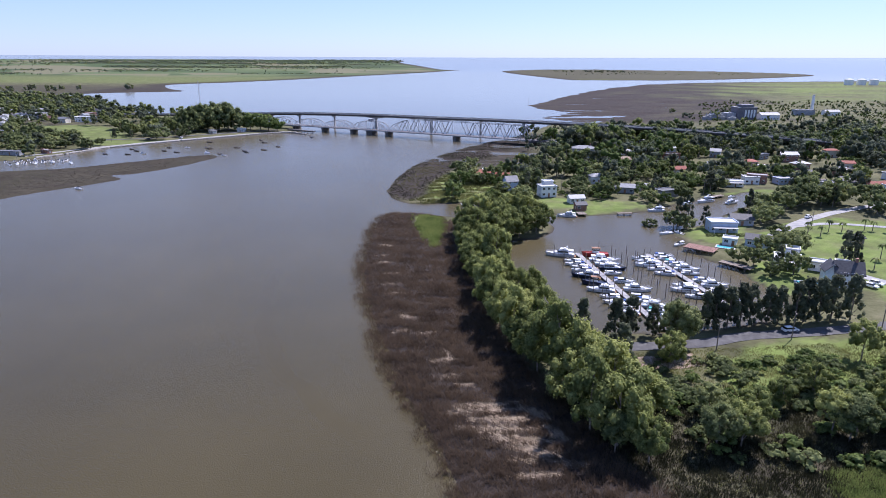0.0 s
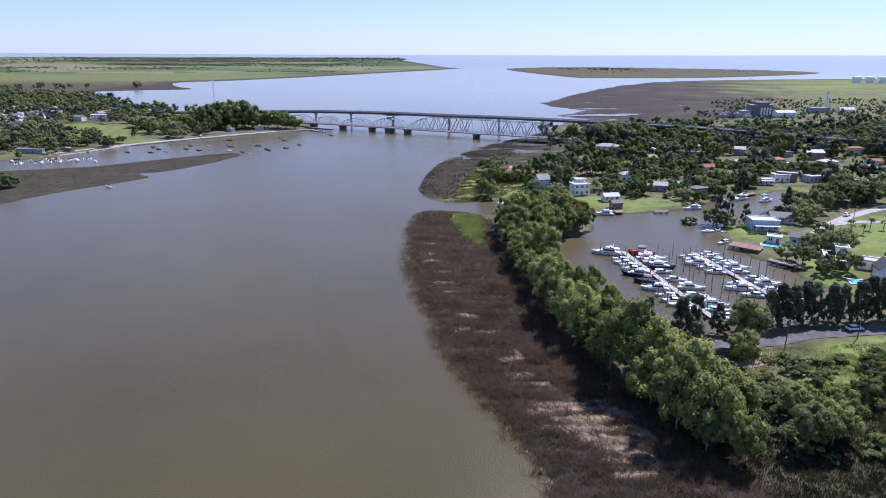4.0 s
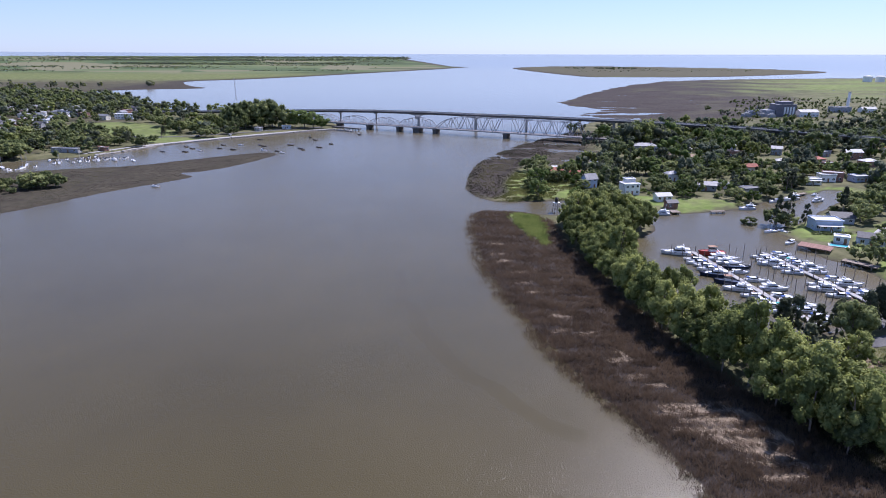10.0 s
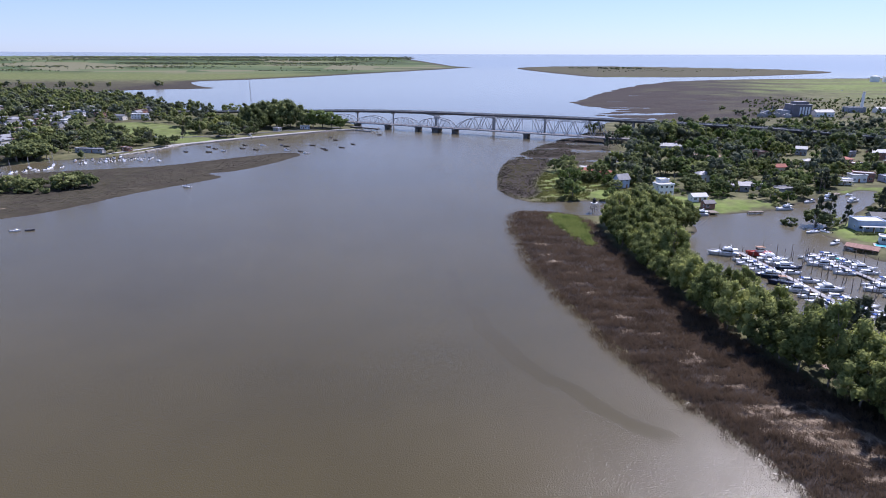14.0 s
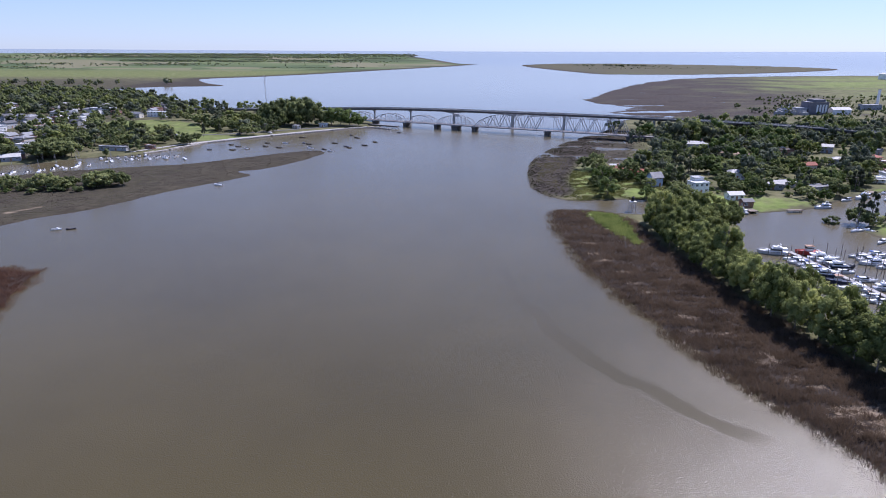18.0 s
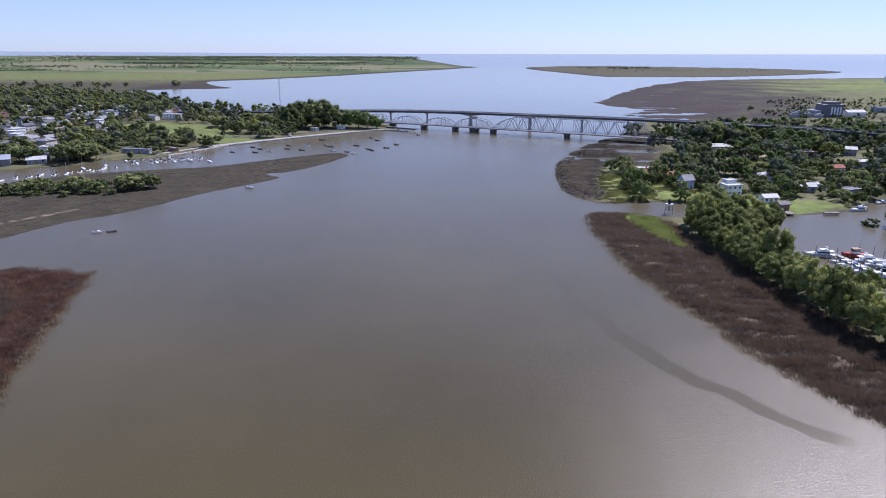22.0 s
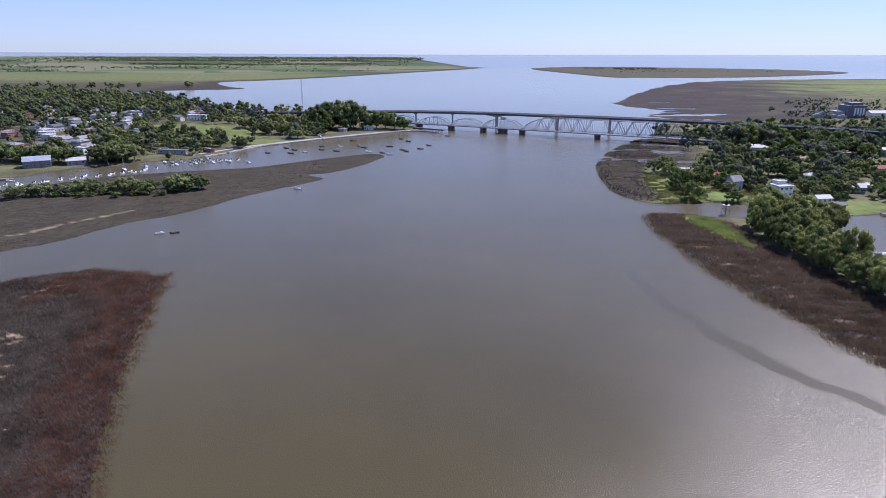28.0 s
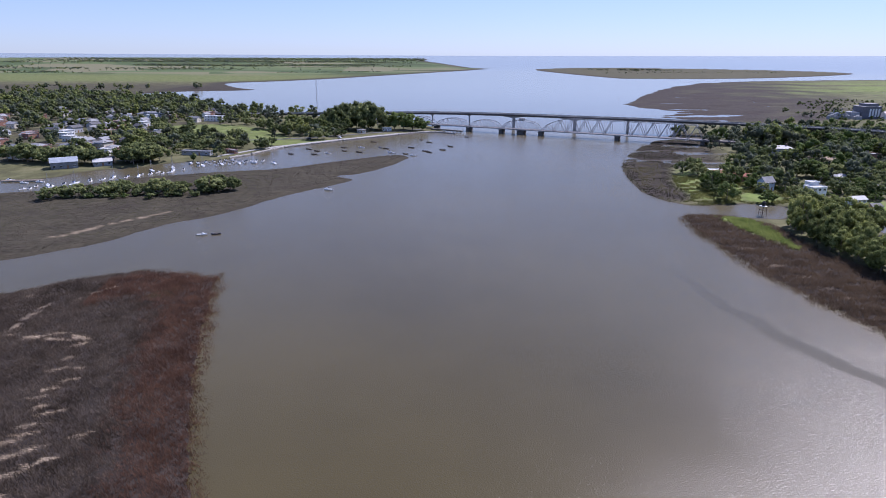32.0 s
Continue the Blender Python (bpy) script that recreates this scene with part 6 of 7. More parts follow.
house(360, 716, 4, 26, 12, 6, "gable", MAT_WHITE, MAT_ROOFPALE, "long white works shed with pale roof", 1, 6, name="works_shed", group="works sheds")
house(430, 772, 4, 28, 12, 6.5, "flat", MAT_WALLGREY, MAT_ROOFGREY, "grey works shed beside a tall chimney", 1, 6, name="works_shed", group="works sheds")
house(462, 770, 4, 22, 10, 5, "gable", MAT_WHITE, MAT_ROOFPALE, "low white works shed with pale roof", 1, 5, name="works_shed", group="works sheds")
chim = thing("works_chimney", pose(450, 790, float(ground_z(450, 790))), "tall white chimney at the works", "chimney")
part("shaft", tube(bmesh.new(), (0, 0, -1), (0, 0, 22), 1.9, 1.5, 14), MAT_WHITE, chim)
part("cap", tube(bmesh.new(), (0, 0, 22), (0, 0, 22.8), 1.8, 1.8, 14), MAT_CONC, chim)
for k in range(3):
    x, y = near(975 + 30 * k, 1570)
    ob = thing("storage_tank", pose(x, y, float(ground_z(x, y))), "white round storage tank far across the marsh", "tank", "storage tanks")
    part("shell", tube(bmesh.new(), (0, 0, -1), (0, 0, 13), 10, 10, 20), MAT_WHITE, ob)
    part("roof", tube(bmesh.new(), (0, 0, 13), (0, 0, 15), 10, 2, 20), MAT_ROOFPALE, ob)

# ---- masts and poles ----
mast = thing("radio_mast", pose(-283, 745, float(ground_z(-283, 745))), "tall slender grey lattice radio mast", "mast")
for k in range(11):
    bm = bmesh.new()
    z0, z1 = 3.6 * k, 3.6 * (k + 1)
    c = [(0.6 * math.cos(a), 0.6 * math.sin(a)) for a in (0.5, 2.6, 4.7)]
    for j in range(3):
        bar(bm, (*c[j], z0), (*c[j], z1), 0.11)
        bar(bm, (*c[j], z0), (*c[(j + 1) % 3], z1), 0.07)
        bar(bm, (*c[j], z1), (*c[(j + 1) % 3], z1), 0.07)
    part("lattice_section", bm, MAT_STEEL, mast)
beacon = thing("channel_beacon", pose(6.5, 281, 0.3, 0, 0, 15), "small dark lattice beacon with pale base at the channel", "beacon")
bm = bmesh.new()
for sx in (-1, 1):
    for sy in (-1, 1):
        bar(bm, (sx * 1.3, sy * 1.3, -1.5), (sx * 0.9, sy * 0.9, 4.0), 0.16)
for z in (1.2, 2.6):
    for sg in (-1, 1):
        bar(bm, (-1.2, sg * 1.2, z), (1.2, sg * 1.2, z), 0.12)
        bar(bm, (sg * 1.2, -1.2, z), (sg * 1.2, 1.2, z), 0.12)
part("frame", bm, MAT_RUST, beacon)
part("platform", box(bmesh.new(), -1.3, -1.3, 4.0, 1.3, 1.3, 4.2), MAT_WHITE, beacon)
part("lantern", tube(tube(bmesh.new(), (0, 0, 4.2), (0, 0, 5.8), 0.75, 0.75, 10), (0, 0, 5.8), (0, 0, 6.6), 0.85, 0.1, 10), MAT_ROPE, beacon)


def utility_pole(x, y, turn):
    ob = thing("utility_pole", pose(x, y, float(ground_z(x, y)), 0, 0, turn), "slim weathered wooden utility pole with crossarm", "pole", "utility poles")
    part("shaft", tube(bmesh.new(), (0, 0, -0.5), (0, 0, 8), 0.15, 0.1, 7), MAT_WOOD, ob)
    part("crossarm", box(bmesh.new(), -0.9, -0.06, 7.3, 0.9, 0.06, 7.45), MAT_WOOD, ob)
    return ob


for x, y, a in ((112, 150.5, 80), (86, 146, 75), (64, 139.5, 60), (140, 156, 80), (128, 232, 40), (150, 252, 40), (132, 320, 0), (60, 330, 0), (170, 310, 0), (-230, 540, 40), (-275, 520, 40), (-330, 520, 60), (128, 985, 0)):
    utility_pole(x, y, a)


# ---- cars ----
def car(mat, label):
    ob = thing("car", pose(0, 0, 0), label, "car", "parked cars")
    bm = bmesh.new()
    prof = [(-2.1, 0.35), (-2.15, 0.8), (-1.9, 0.95), (0.95, 0.92), (2.0, 0.75), (2.1, 0.4)]
    sides = [[bm.verts.new((x, sg * 0.85, z)) for x, z in prof] for sg in (-1, 1)]
    for k in range(len(prof)):
        j = (k + 1) % len(prof)
        bm.faces.new((sides[0][k], sides[0][j], sides[1][j], sides[1][k]))
    bm.faces.new(sides[0][::-1])
    bm.faces.new(sides[1])
    bmesh.ops.recalc_face_normals(bm, faces=bm.faces)
    part("body", bm, mat, ob)
    part("window_band", taper_box(bmesh.new(), -1.85, 1.0, 1.56, 0.93, 1.36, front=0.55, back=0.3, top=0.9), MAT_DARKGLASS, ob)
    part("roof", taper_box(bmesh.new(), -1.5, 0.42, 1.36, 1.36, 1.45, front=0.06, back=0.06, top=0.94), mat, ob)
    for x in (-1.3, 1.3):
        for sg in (-1, 1):
            wheel = part("wheel", tube(bmesh.new(), (x, sg * 0.68, 0.32), (x, sg * 0.9, 0.32), 0.32, 0.32, 12), MAT_ROPE, ob)
            part("rim", tube(bmesh.new(), (x, sg * 0.86, 0.32), (x, sg * 0.915, 0.32), 0.19, 0.17, 10), MAT_STEEL, wheel)
    return ob


CARS = [Fleet(lambda: car(MAT_GEL, "white car parked beside the road")), Fleet(lambda: car(MAT_NAVY, "dark blue car parked in the town")), Fleet(lambda: car(MAT_WALLGREY, "grey car parked in the town")), Fleet(lambda: car(MAT_REDH, "red car parked in the town"))]
for k, x, y, a in ((0, 88, 150.5, 8), (0, 131, 184, -55), (0, 134, 186, -55), (2, 139, 181, -55), (0, 160, 272, 40), (0, -226, 540, 140), (1, -250, 531, 150), (2, -300, 524, 165), (3, -341, 512, 165), (0, -362, 509, 170), (1, -400, 434, 60), (2, -396, 430, 60), (0, -405, 440, 60), (0, 118, 436, 20), (2, 112, 441, 60)):
    ob = CARS[k].put(x, y, a)
    ob.location.z = float(ground_z(x, y)) + 0.16

# ---- palms ----
def palm_meshes(seed, h, fronds=14):
    r = np.random.default_rng(seed)
    bm = bmesh.new()
    for k in range(4):
        tube(bm, (0, 0, h * k / 4 - (0.3 if k == 0 else 0)), (0, 0, h * (k + 1) / 4), 0.2 - 0.02 * k, 0.19 - 0.02 * k, 7)
    tr_ = bpy.data.meshes.new("trunk")
    bm.to_mesh(tr_)
    bm.free()
    tr_.materials.append(MAT_BARK)
    V, F = [], []
    for k in range(fronds):
        a, lift = 6.283 * k / fronds + r.normal(0, 0.15), r.uniform(-0.2, 0.9)
        d = np.array([math.cos(a), math.sin(a), 0])
        s = np.array([-math.sin(a), math.cos(a), 0])
        prev = None
        for j in range(5):
            t = j / 4
            c = np.array([0, 0, h]) + d * 2.1 * t + np.array([0, 0, lift * t - 1.9 * t * t])
            w = 0.42 * math.sin(math.pi * (0.12 + 0.86 * t))
            V += [c - s * w, c + s * w]
            n = len(V)
            if j:
                F.append((n - 4, n - 3, n - 1, n - 2))
    return tr_, mesh_of("crown", V, F, MAT_BROAD)


PALMS = [palm_meshes(300 + k, 5.0 + k) for k in range(3)]
pr_ = np.random.default_rng(41)
for x, y in along([(138, 236), (150, 244), (168, 252), (186, 246)], 6, 1.5, pr_) + along([(148, 212), (165, 214), (185, 218)], 7, 2.0, pr_) + along([(140, 205), (152, 196), (170, 190)], 7, 1.5, pr_) + [(-305, 770), (-320, 772), (-290, 768)]:
    plant(PALMS[pr_.integers(0, 3)], x, y, 0.85 if y < 500 else 1.6, 1, "small palm with drooping fronds on the lawn", "palm_tree", "palm", "palms")

# ---- trees ----
tr = np.random.default_rng(11)
for line in ([(27, 100), (20, 122), (14, 147), (10, 172), (7.5, 205), (5.5, 232), (5.5, 258)], [(33, 104), (27, 116), (22, 140), (18, 170), (14, 200), (11, 228), (10, 250)]):
    for x, y in along(line, 6.3, 1.0, tr):
        plant(GUMS[tr.integers(0, 4)], x, y, tr.uniform(0.5, 0.78) if y > 135 else tr.uniform(0.66, 0.9), tr.uniform(0.95, 1.3), "bushy green gum tree in the row on the river bank", "gum_tree", "tree", "trees on the bank")
for x, y in along([(14, 262), (22, 269), (34, 264), (37, 252), (28, 244), (18, 240), (20, 256), (30, 256)], 5.2, 1.2, tr):
    plant(GUMS[tr.integers(0, 4)], x, y, tr.uniform(0.62, 0.85), 1, "leafy green gum tree on the wooded tip beside the basin", "gum_tree", "tree", "trees on the wooded tip")
for x, y in along([(29, 97), (34, 98), (38, 101)], 4.0, 1.6, tr) + along([(47, 99), (54, 101), (62, 103)], 4.6, 2.4, tr) + along([(66, 102), (80, 105), (98, 108)], 3.8, 2.0, tr) + along([(36, 112), (42, 115), (50, 112), (64, 114), (80, 117)], 5.6, 3.2, tr):
    plant(NEARGUM[tr.integers(0, 3)], x, y, tr.uniform(0.55, 0.8) * (1 if y < 109 else 0.66), tr.uniform(0.9, 1.1), "olive-green gum tree in the grove by the shore", "gum_tree", "tree", "trees in the grove")
for x, y in along([(66, 153), (80, 156), (96, 157.5), (113, 158)], 3.5, 0.5, tr):
    plant(OAKS[tr.integers(0, 3)], x, y, tr.uniform(0.74, 0.9), 1.0, "dark upright casuarina beside the road", "casuarina", "tree", "trees along the road")
for x, y in along([(31, 131.5), (40, 132), (47, 132.5)], 3.6, 0.5, tr) + along([(33, 146), (46, 148), (62, 149)], 4.6, 0.9, tr):
    plant(OAKS[tr.integers(0, 3)], x, y, tr.uniform(0.55, 0.78), 1, "thin dark casuarina on bare ground", "casuarina", "tree", "trees along the road")
for x, y, s in ((54, 140, 0.8), (57, 142, 0.62), (49, 130, 0.6), (104, 133, 0.5), (97, 135, 0.62)):
    plant(NEARGUM[tr.integers(0, 3)], x, y, s, 1.1, "olive-green gum tree beside the road", "gum_tree", "tree", "trees along the road")
for k in range(150):
    x, y = tr.uniform(40, 118), tr.uniform(112, 136)
    if k > 74:
        x, y = tr.uniform(26, 104), tr.uniform(93, 122)
    plant(BUSHES[tr.integers(0, 4)], x, y, tr.uniform(0.5, 1.0), 0.85, "rounded green shrub in rough grass", "shrub", "shrub", "shrubs")


def scattered(n, x0, x1, y0, y1, h0, h1, ok, r):
    """Places in a stretch of the plan where ok allows a tree, with heights."""
    x, y = r.uniform(x0, x1, n), r.uniform(y0, y1, n)
    keep = ok(x, y)
    return [(a, b, h0 + (h1 - h0) * r.random() ** 1.5) for a, b in zip(x[keep], y[keep])]


def wooded(x, y):
    """Land that is no lawn, marsh, lane or building."""
    s = shore(x, y)
    l = np.max([inside(x, y, p) for p in LAWNS], 0)
    free = np.ones(x.shape, bool)
    for hx, hy, hr in BUILT:
        free &= np.hypot(x - hx, y - hy) > hr + 1.5
        if hx > 0:
            free &= ~((np.abs(x - hx - (y - hy) * hx / (hy + 1e-6) * 0.6) < hr * 0.8) & (y < hy) & (y > hy - hr - 7))
    return (s > 2.5) & (l < -1) & (inside(x, y, REED_POINT) < -4) & free


def belt(a, b, n, h, depth, r):
    out = []
    for k in range(n):
        t = r.uniform(0, 1)
        x, y = near(a[0] + (b[0] - a[0]) * t + r.normal(0, depth * 0.3), a[1] + (b[1] - a[1]) * t + r.normal(0, depth))
        out.append((x, y, h * r.uniform(0.6, 1.15)))
    return out


# village trees near the basin, singly
spots = scattered(620, 0, 200, 286, 395, 6, 11, lambda x, y: wooded(x, y) & (x > 0.55 * (y - 330)) & (x < 20 + 0.6 * y) & (waves(x, y, 38, 44) > -0.05), tr)[:150]
for x, y, h in spots:
    kinds, nm, lab = ((BROADS, "broadleaf_tree", "leafy green garden tree between the houses"), (BROADS, "broadleaf_tree", "leafy green garden tree between the houses"), (FIRS, "conifer", "dark pointed conifer in a garden"), (LIMES, "broadleaf_tree", "fresh light-green garden tree"))[tr.choice(4, p=[0.32, 0.2, 0.2, 0.28])]
    plant(kinds[tr.integers(0, len(kinds))], x, y, h / 11, tr.uniform(0.85, 1.15), lab, nm, "tree", "garden trees")
for x, y, s, ks in ((36, 338, 0.8, BROADS), (42, 330, 0.85, FIRS), (44, 340, 0.9, BROADS), (38, 346, 0.8, FIRS), (12, 372, 0.7, BROADS), (6, 380, 0.75, BROADS), (14, 384, 0.85, BROADS), (98, 262, 0.9, FIRS), (101, 259, 1.0, FIRS), (95, 258, 0.75, BROADS), (99, 254, 0.6, BROADS), (108, 258, 0.8, FIRS), (122, 215, 0.85, BROADS), (116, 218, 0.8, BROADS), (126, 222, 0.8, BROADS), (104, 205, 0.6, BROADS), (101, 210, 0.6, BROADS), (110, 200, 0.75, FIRS), (113, 196, 0.7, BROADS), (135, 205, 1.05, FIRS), (137, 203, 0.9, FIRS), (105, 195, 0.5, BROADS), (86, 261, 0.5, BROADS), (128, 236, 0.7, BROADS), (134, 262, 0.9, BROADS), (140, 268, 0.8, BROADS), (150, 280, 1.0, BROADS), (143, 284, 0.9, BROADS), (136, 278, 0.9, FIRS), (160, 290, 1.1, BROADS), (168, 296, 1.1, BROADS), (176, 302, 1.2, BROADS), (190, 300, 1.2, BROADS), (200, 292, 1.2, BROADS), (210, 285, 1.25, BROADS), (196, 280, 0.9, BROADS), (220, 276, 1.2, BROADS)):
    plant(ks[tr.integers(0, len(ks))], x, y, s, tr.uniform(0.9, 1.15), "dense dark green garden tree" if ks is BROADS else "dark pointed conifer beside a house", "garden_tree" if ks is BROADS else "conifer", "tree", "garden trees")
for x, y in along([(104, 243), (112, 242.5), (120, 243)], 1.8, 0.2, tr):
    plant(BUSHES[0], x, y, 0.42, 0.8, "clipped dark hedge shrub below a house", "hedge_shrub", "shrub", "hedge")
for k in range(190):
    x, y = tr.uniform(30, 150), tr.uniform(268, 350)
    if wooded(np.array([x]), np.array([y]))[0]:
        plant(BUSHES[tr.integers(0, 4)], x, y, tr.uniform(0.4, 0.8), 0.9, "small green garden shrub", "shrub", "shrub", "garden shrubs")
places = belt((86, 470), (130, 486), 26, 21, 6, tr) + belt((120, 465), (215, 490), 36, 8, 12, tr) + scattered(430, 60, 520, 425, 590, 10, 17.5, lambda x, y: wooded(x, y) & (x < 60 + 0.85 * y), tr) + scattered(240, 260, 620, 600, 820, 4, 10, lambda x, y: (x < 0.75 * y + 40) & (x > 0.3 * y) & (waves(x, y, 70, 45) > 0.1), tr) + scattered(1350, 20, 600, 330, 560, 5.5, 15, lambda x, y: wooded(x, y) & (x > 0.62 * (y - 340)) & (x < 60 + 0.85 * y) & ((waves(x, y, 34, 41) > -0.1) | (y > 500)), tr)
wood("village_woods", places, ["round", "tall", "round", "cone", "round"], "dense mixed green trees behind the village", [MAT_BROAD, MAT_GUM, MAT_HAZESAGE, MAT_DARK, MAT_HAZESAGE, MAT_LIME], leaves=140, card=1.05, seed=3)

# the town: park trees and bridge-head trees singly, the rest as a mass
for x, y, s, st, ks in ((-158, 596, 1.25, 0.85, LIMES), (-167, 600, 1.55, 0.95, LIMES), (-176, 604, 1.7, 1, LIMES), (-184, 600, 1.55, 1, LIMES), (-190, 608, 1.3, 1, BROADS), (-199, 598, 1.31, 1.06, PARKGUM), (-206, 604, 1.5, 1.06, PARKGUM), (-213, 600, 1.42, 1.06, PARKGUM), (-220, 607, 1.54, 1.06, PARKGUM), (-228, 601, 1.42, 1.06, PARKGUM), (-234, 594, 1.31, 1.06, PARKGUM), (-241, 590, 1.2, 1.06, PARKGUM), (-209, 610, 1.48, 1.06, PARKGUM), (-231, 608, 1.42, 1.06, PARKGUM), (-226, 585, 0.75, 1, GUMS), (-212, 590, 0.85, 1, GUMS), (-250, 580, 0.75, 1, GUMS), (-244, 572, 0.7, 1, GUMS), (-262, 566, 0.7, 1, GUMS), (-256, 556, 0.6, 1, GUMS), (-272, 552, 0.65, 1, GUMS), (-268, 540, 0.55, 1, OAKS), (-280, 536, 0.6, 1, OAKS), (-250, 540, 0.5, 1, OAKS), (-292, 500, 0.6, 1, OAKS), (-300, 495, 0.6, 1, OAKS)):
    plant(ks[tr.integers(0, len(ks))], x, y, s, st, "large leafy tree at the bridge head" if y > 580 else "leafy tree in the shore park", "park_tree", "tree", "park trees")
for x, y, h in scattered(190, -400, -225, 455, 640, 6, 12, lambda x, y: (shore(x, y) > 8) & ((inside(x, y, LAWNS[8]) < -1) | (waves(x, y, 15, 47) > 0.75)) & (waves(x, y, 40, 46) > -0.35), tr)[:95]:
    plant(BROADS[tr.integers(0, 4)], x, y, h / 11, 1, "leafy tree in the shore park", "park_tree", "tree", "park trees")
for x, y in along([(-326, 420), (-340, 410), (-347, 420), (-336, 428), (-352, 432)], 4, 1.5, tr) + along([(-362, 408), (-392, 412), (-410, 418), (-432, 416)], 5, 2.5, tr):
    plant(BROADS[tr.integers(0, 4)], x, y, tr.uniform(1.0, 1.25), 0.95, "broad dark green tree beside the inlet", "broadleaf_tree", "tree", "trees by the inlet")
places = scattered(700, -1000, -420, 700, 1010, 10, 16, lambda x, y: wooded(x, y) & (x > -130 - 0.95 * y), tr) + scattered(620, -1500, -520, 1000, 1290, 7, 13, lambda x, y: (shore(x, y) > 70) & (x > -130 - 0.95 * y) & (waves(x, y, 130, 48) > -0.1), tr) + scattered(2300, -1000, -230, 418, 1010, 6, 15, lambda x, y: wooded(x, y) & (x > -130 - 0.95 * y) & ((waves(x, y, 70, 42) > -0.25) | (y > 700) | (waves(x, y, 24, 43) > 0.05)), tr)
wood("town_woods", places, ["round", "tall", "round"], "green trees among the roofs of the town", [MAT_BROAD, MAT_GUM, MAT_DARK, MAT_HAZESAGE, MAT_BROAD], leaves=105, card=1.3, seed=4)
# thicket on the spit
for x, y in along([(-334, 308), (-318, 315), (-304, 316), (-288, 318), (-272, 318), (-258, 324), (-248, 336)], 3.6, 2.0, tr) + along([(-310, 322), (-280, 326), (-254, 334)], 4.5, 1.5, tr):
    plant(BROADS[tr.integers(0, 4)], x, y, tr.uniform(0.32, 0.78) * (1.3 if x > -262 else 1), tr.uniform(0.8, 1.15), "low dense green tree in the thicket on the spit", "thicket_tree", "tree", "thicket on the spit")
for x, y in along([(-336, 305), (-300, 312), (-262, 316)], 4, 2.0, tr):
    plant(BUSHES[tr.integers(0, 4)], x, y, tr.uniform(0.6, 0.95), 1, "green shrub at the edge of the thicket", "shrub", "shrub", "thicket on the spit")

# far woods, belts and hedges
hedges = []
for k in range(26):
    a = (tr.uniform(-2900, -500), tr.uniform(1900, 5200))
    hedges += belt(a, (a[0] + tr.uniform(-420, 420), a[1] + tr.uniform(-160, 160)), 60, 5, 12, tr)
far = hedges + belt((-1650, 3300), (-1050, 3150), 300, 10, 60, tr) + belt((-1050, 3100), (-500, 3500), 240, 9, 50, tr) + belt((-3000, 5200), (-420, 5900), 800, 11, 260, tr) + belt((-2600, 4300), (-700, 4600), 600, 9, 130, tr) + belt((-1000, 4200), (-230, 5200), 110, 14, 150, tr) + belt((-2300, 2700), (-1500, 2600), 70, 10, 60, tr) + belt((-1500, 2300), (-900, 2500), 30, 8, 60, tr)
for k in range(6500):
    X, Y = tr.uniform(-5200, -300), tr.uniform(2500, 6600)
    if waves(np.array([X * 0.45]), np.array([Y]), 900, 97)[0] + 0.5 * waves(np.array([X]), np.array([Y]), 260, 98)[0] > 0.32 and X > -0.95 * Y:
        far.append((*near(X, Y), tr.uniform(5, 10)))
far = [(x, y, h) for (x, y, h), s in zip(far, shore(np.array([p[0] for p in far]), np.array([p[1] for p in far]))) if s > 5]
wood("far_woods", far, ["round", "bush"], "dark belts of trees across the far plain", [MAT_HAZESAGE, MAT_BROAD, MAT_HAZESAGE], leaves=10, card=4.2, seed=5, clumps=3)
far = belt((470, 2650), (760, 2600), 60, 9, 60, tr) + belt((420, 2300), (1150, 2450), 60, 4, 50, tr)
far = [(x, y, h) for (x, y, h), s in zip(far, shore(np.array([p[0] for p in far]), np.array([p[1] for p in far]))) if s > 5]
wood("island_woods", far, ["round", "bush"], "low trees along the crest of the island", [MAT_HAZESAGE, MAT_BROAD], leaves=40, card=2.6, seed=6, clumps=4)
far = scattered(3000, 210, 900, 620, 1000, 1.4, 4.5, lambda x, y: (shore(x, y) > 30) & (x < 0.8 * y) & (x > 250 + 0.45 * (y - 640) + 60 * waves(x, y, 150, 51)) & (waves(x, y, 45, 52) > -0.25), tr) + scattered(160, -700, -480, 880, 1010, 7, 12, lambda x, y: shore(x, y) > 6, tr)
wood("marsh_scrub", far, ["round", "bush"], "scattered green scrub on the flat marsh", [MAT_BROAD, MAT_LIME], leaves=40, card=1.1, seed=7, clumps=5)

# ---- reeds and grass ----
MAT_REED = leaf_material("brown_reeds", [(0.038, 0.028, 0.02), (0.071, 0.052, 0.037), (0.12, 0.089, 0.062)], scale=0.11, through=0.28, island=0.16)
MAT_REEDGREEN = leaf_material("olive_reeds", [(0.06, 0.058, 0.03), (0.095, 0.09, 0.045), (0.135, 0.125, 0.062)], scale=0.07, through=0.3, island=0.15)
MAT_STRAW = material("pale_straw", [(0.17, 0.128, 0.085), (0.29, 0.227, 0.158), (0.44, 0.36, 0.265)], scale=0.4, rough=0.9, spec=0.1, island=0.35)
MAT_FLAT = leaf_material("red_brown_reeds", [(0.055, 0.031, 0.022), (0.098, 0.056, 0.039), (0.155, 0.093, 0.065)], scale=0.14, through=0.4, island=0.15)
MAT_FLATGREY = leaf_material("grey_brown_reeds", [(0.05, 0.039, 0.029), (0.09, 0.07, 0.053), (0.14, 0.112, 0.086)], scale=0.1, through=0.28, island=0.15)
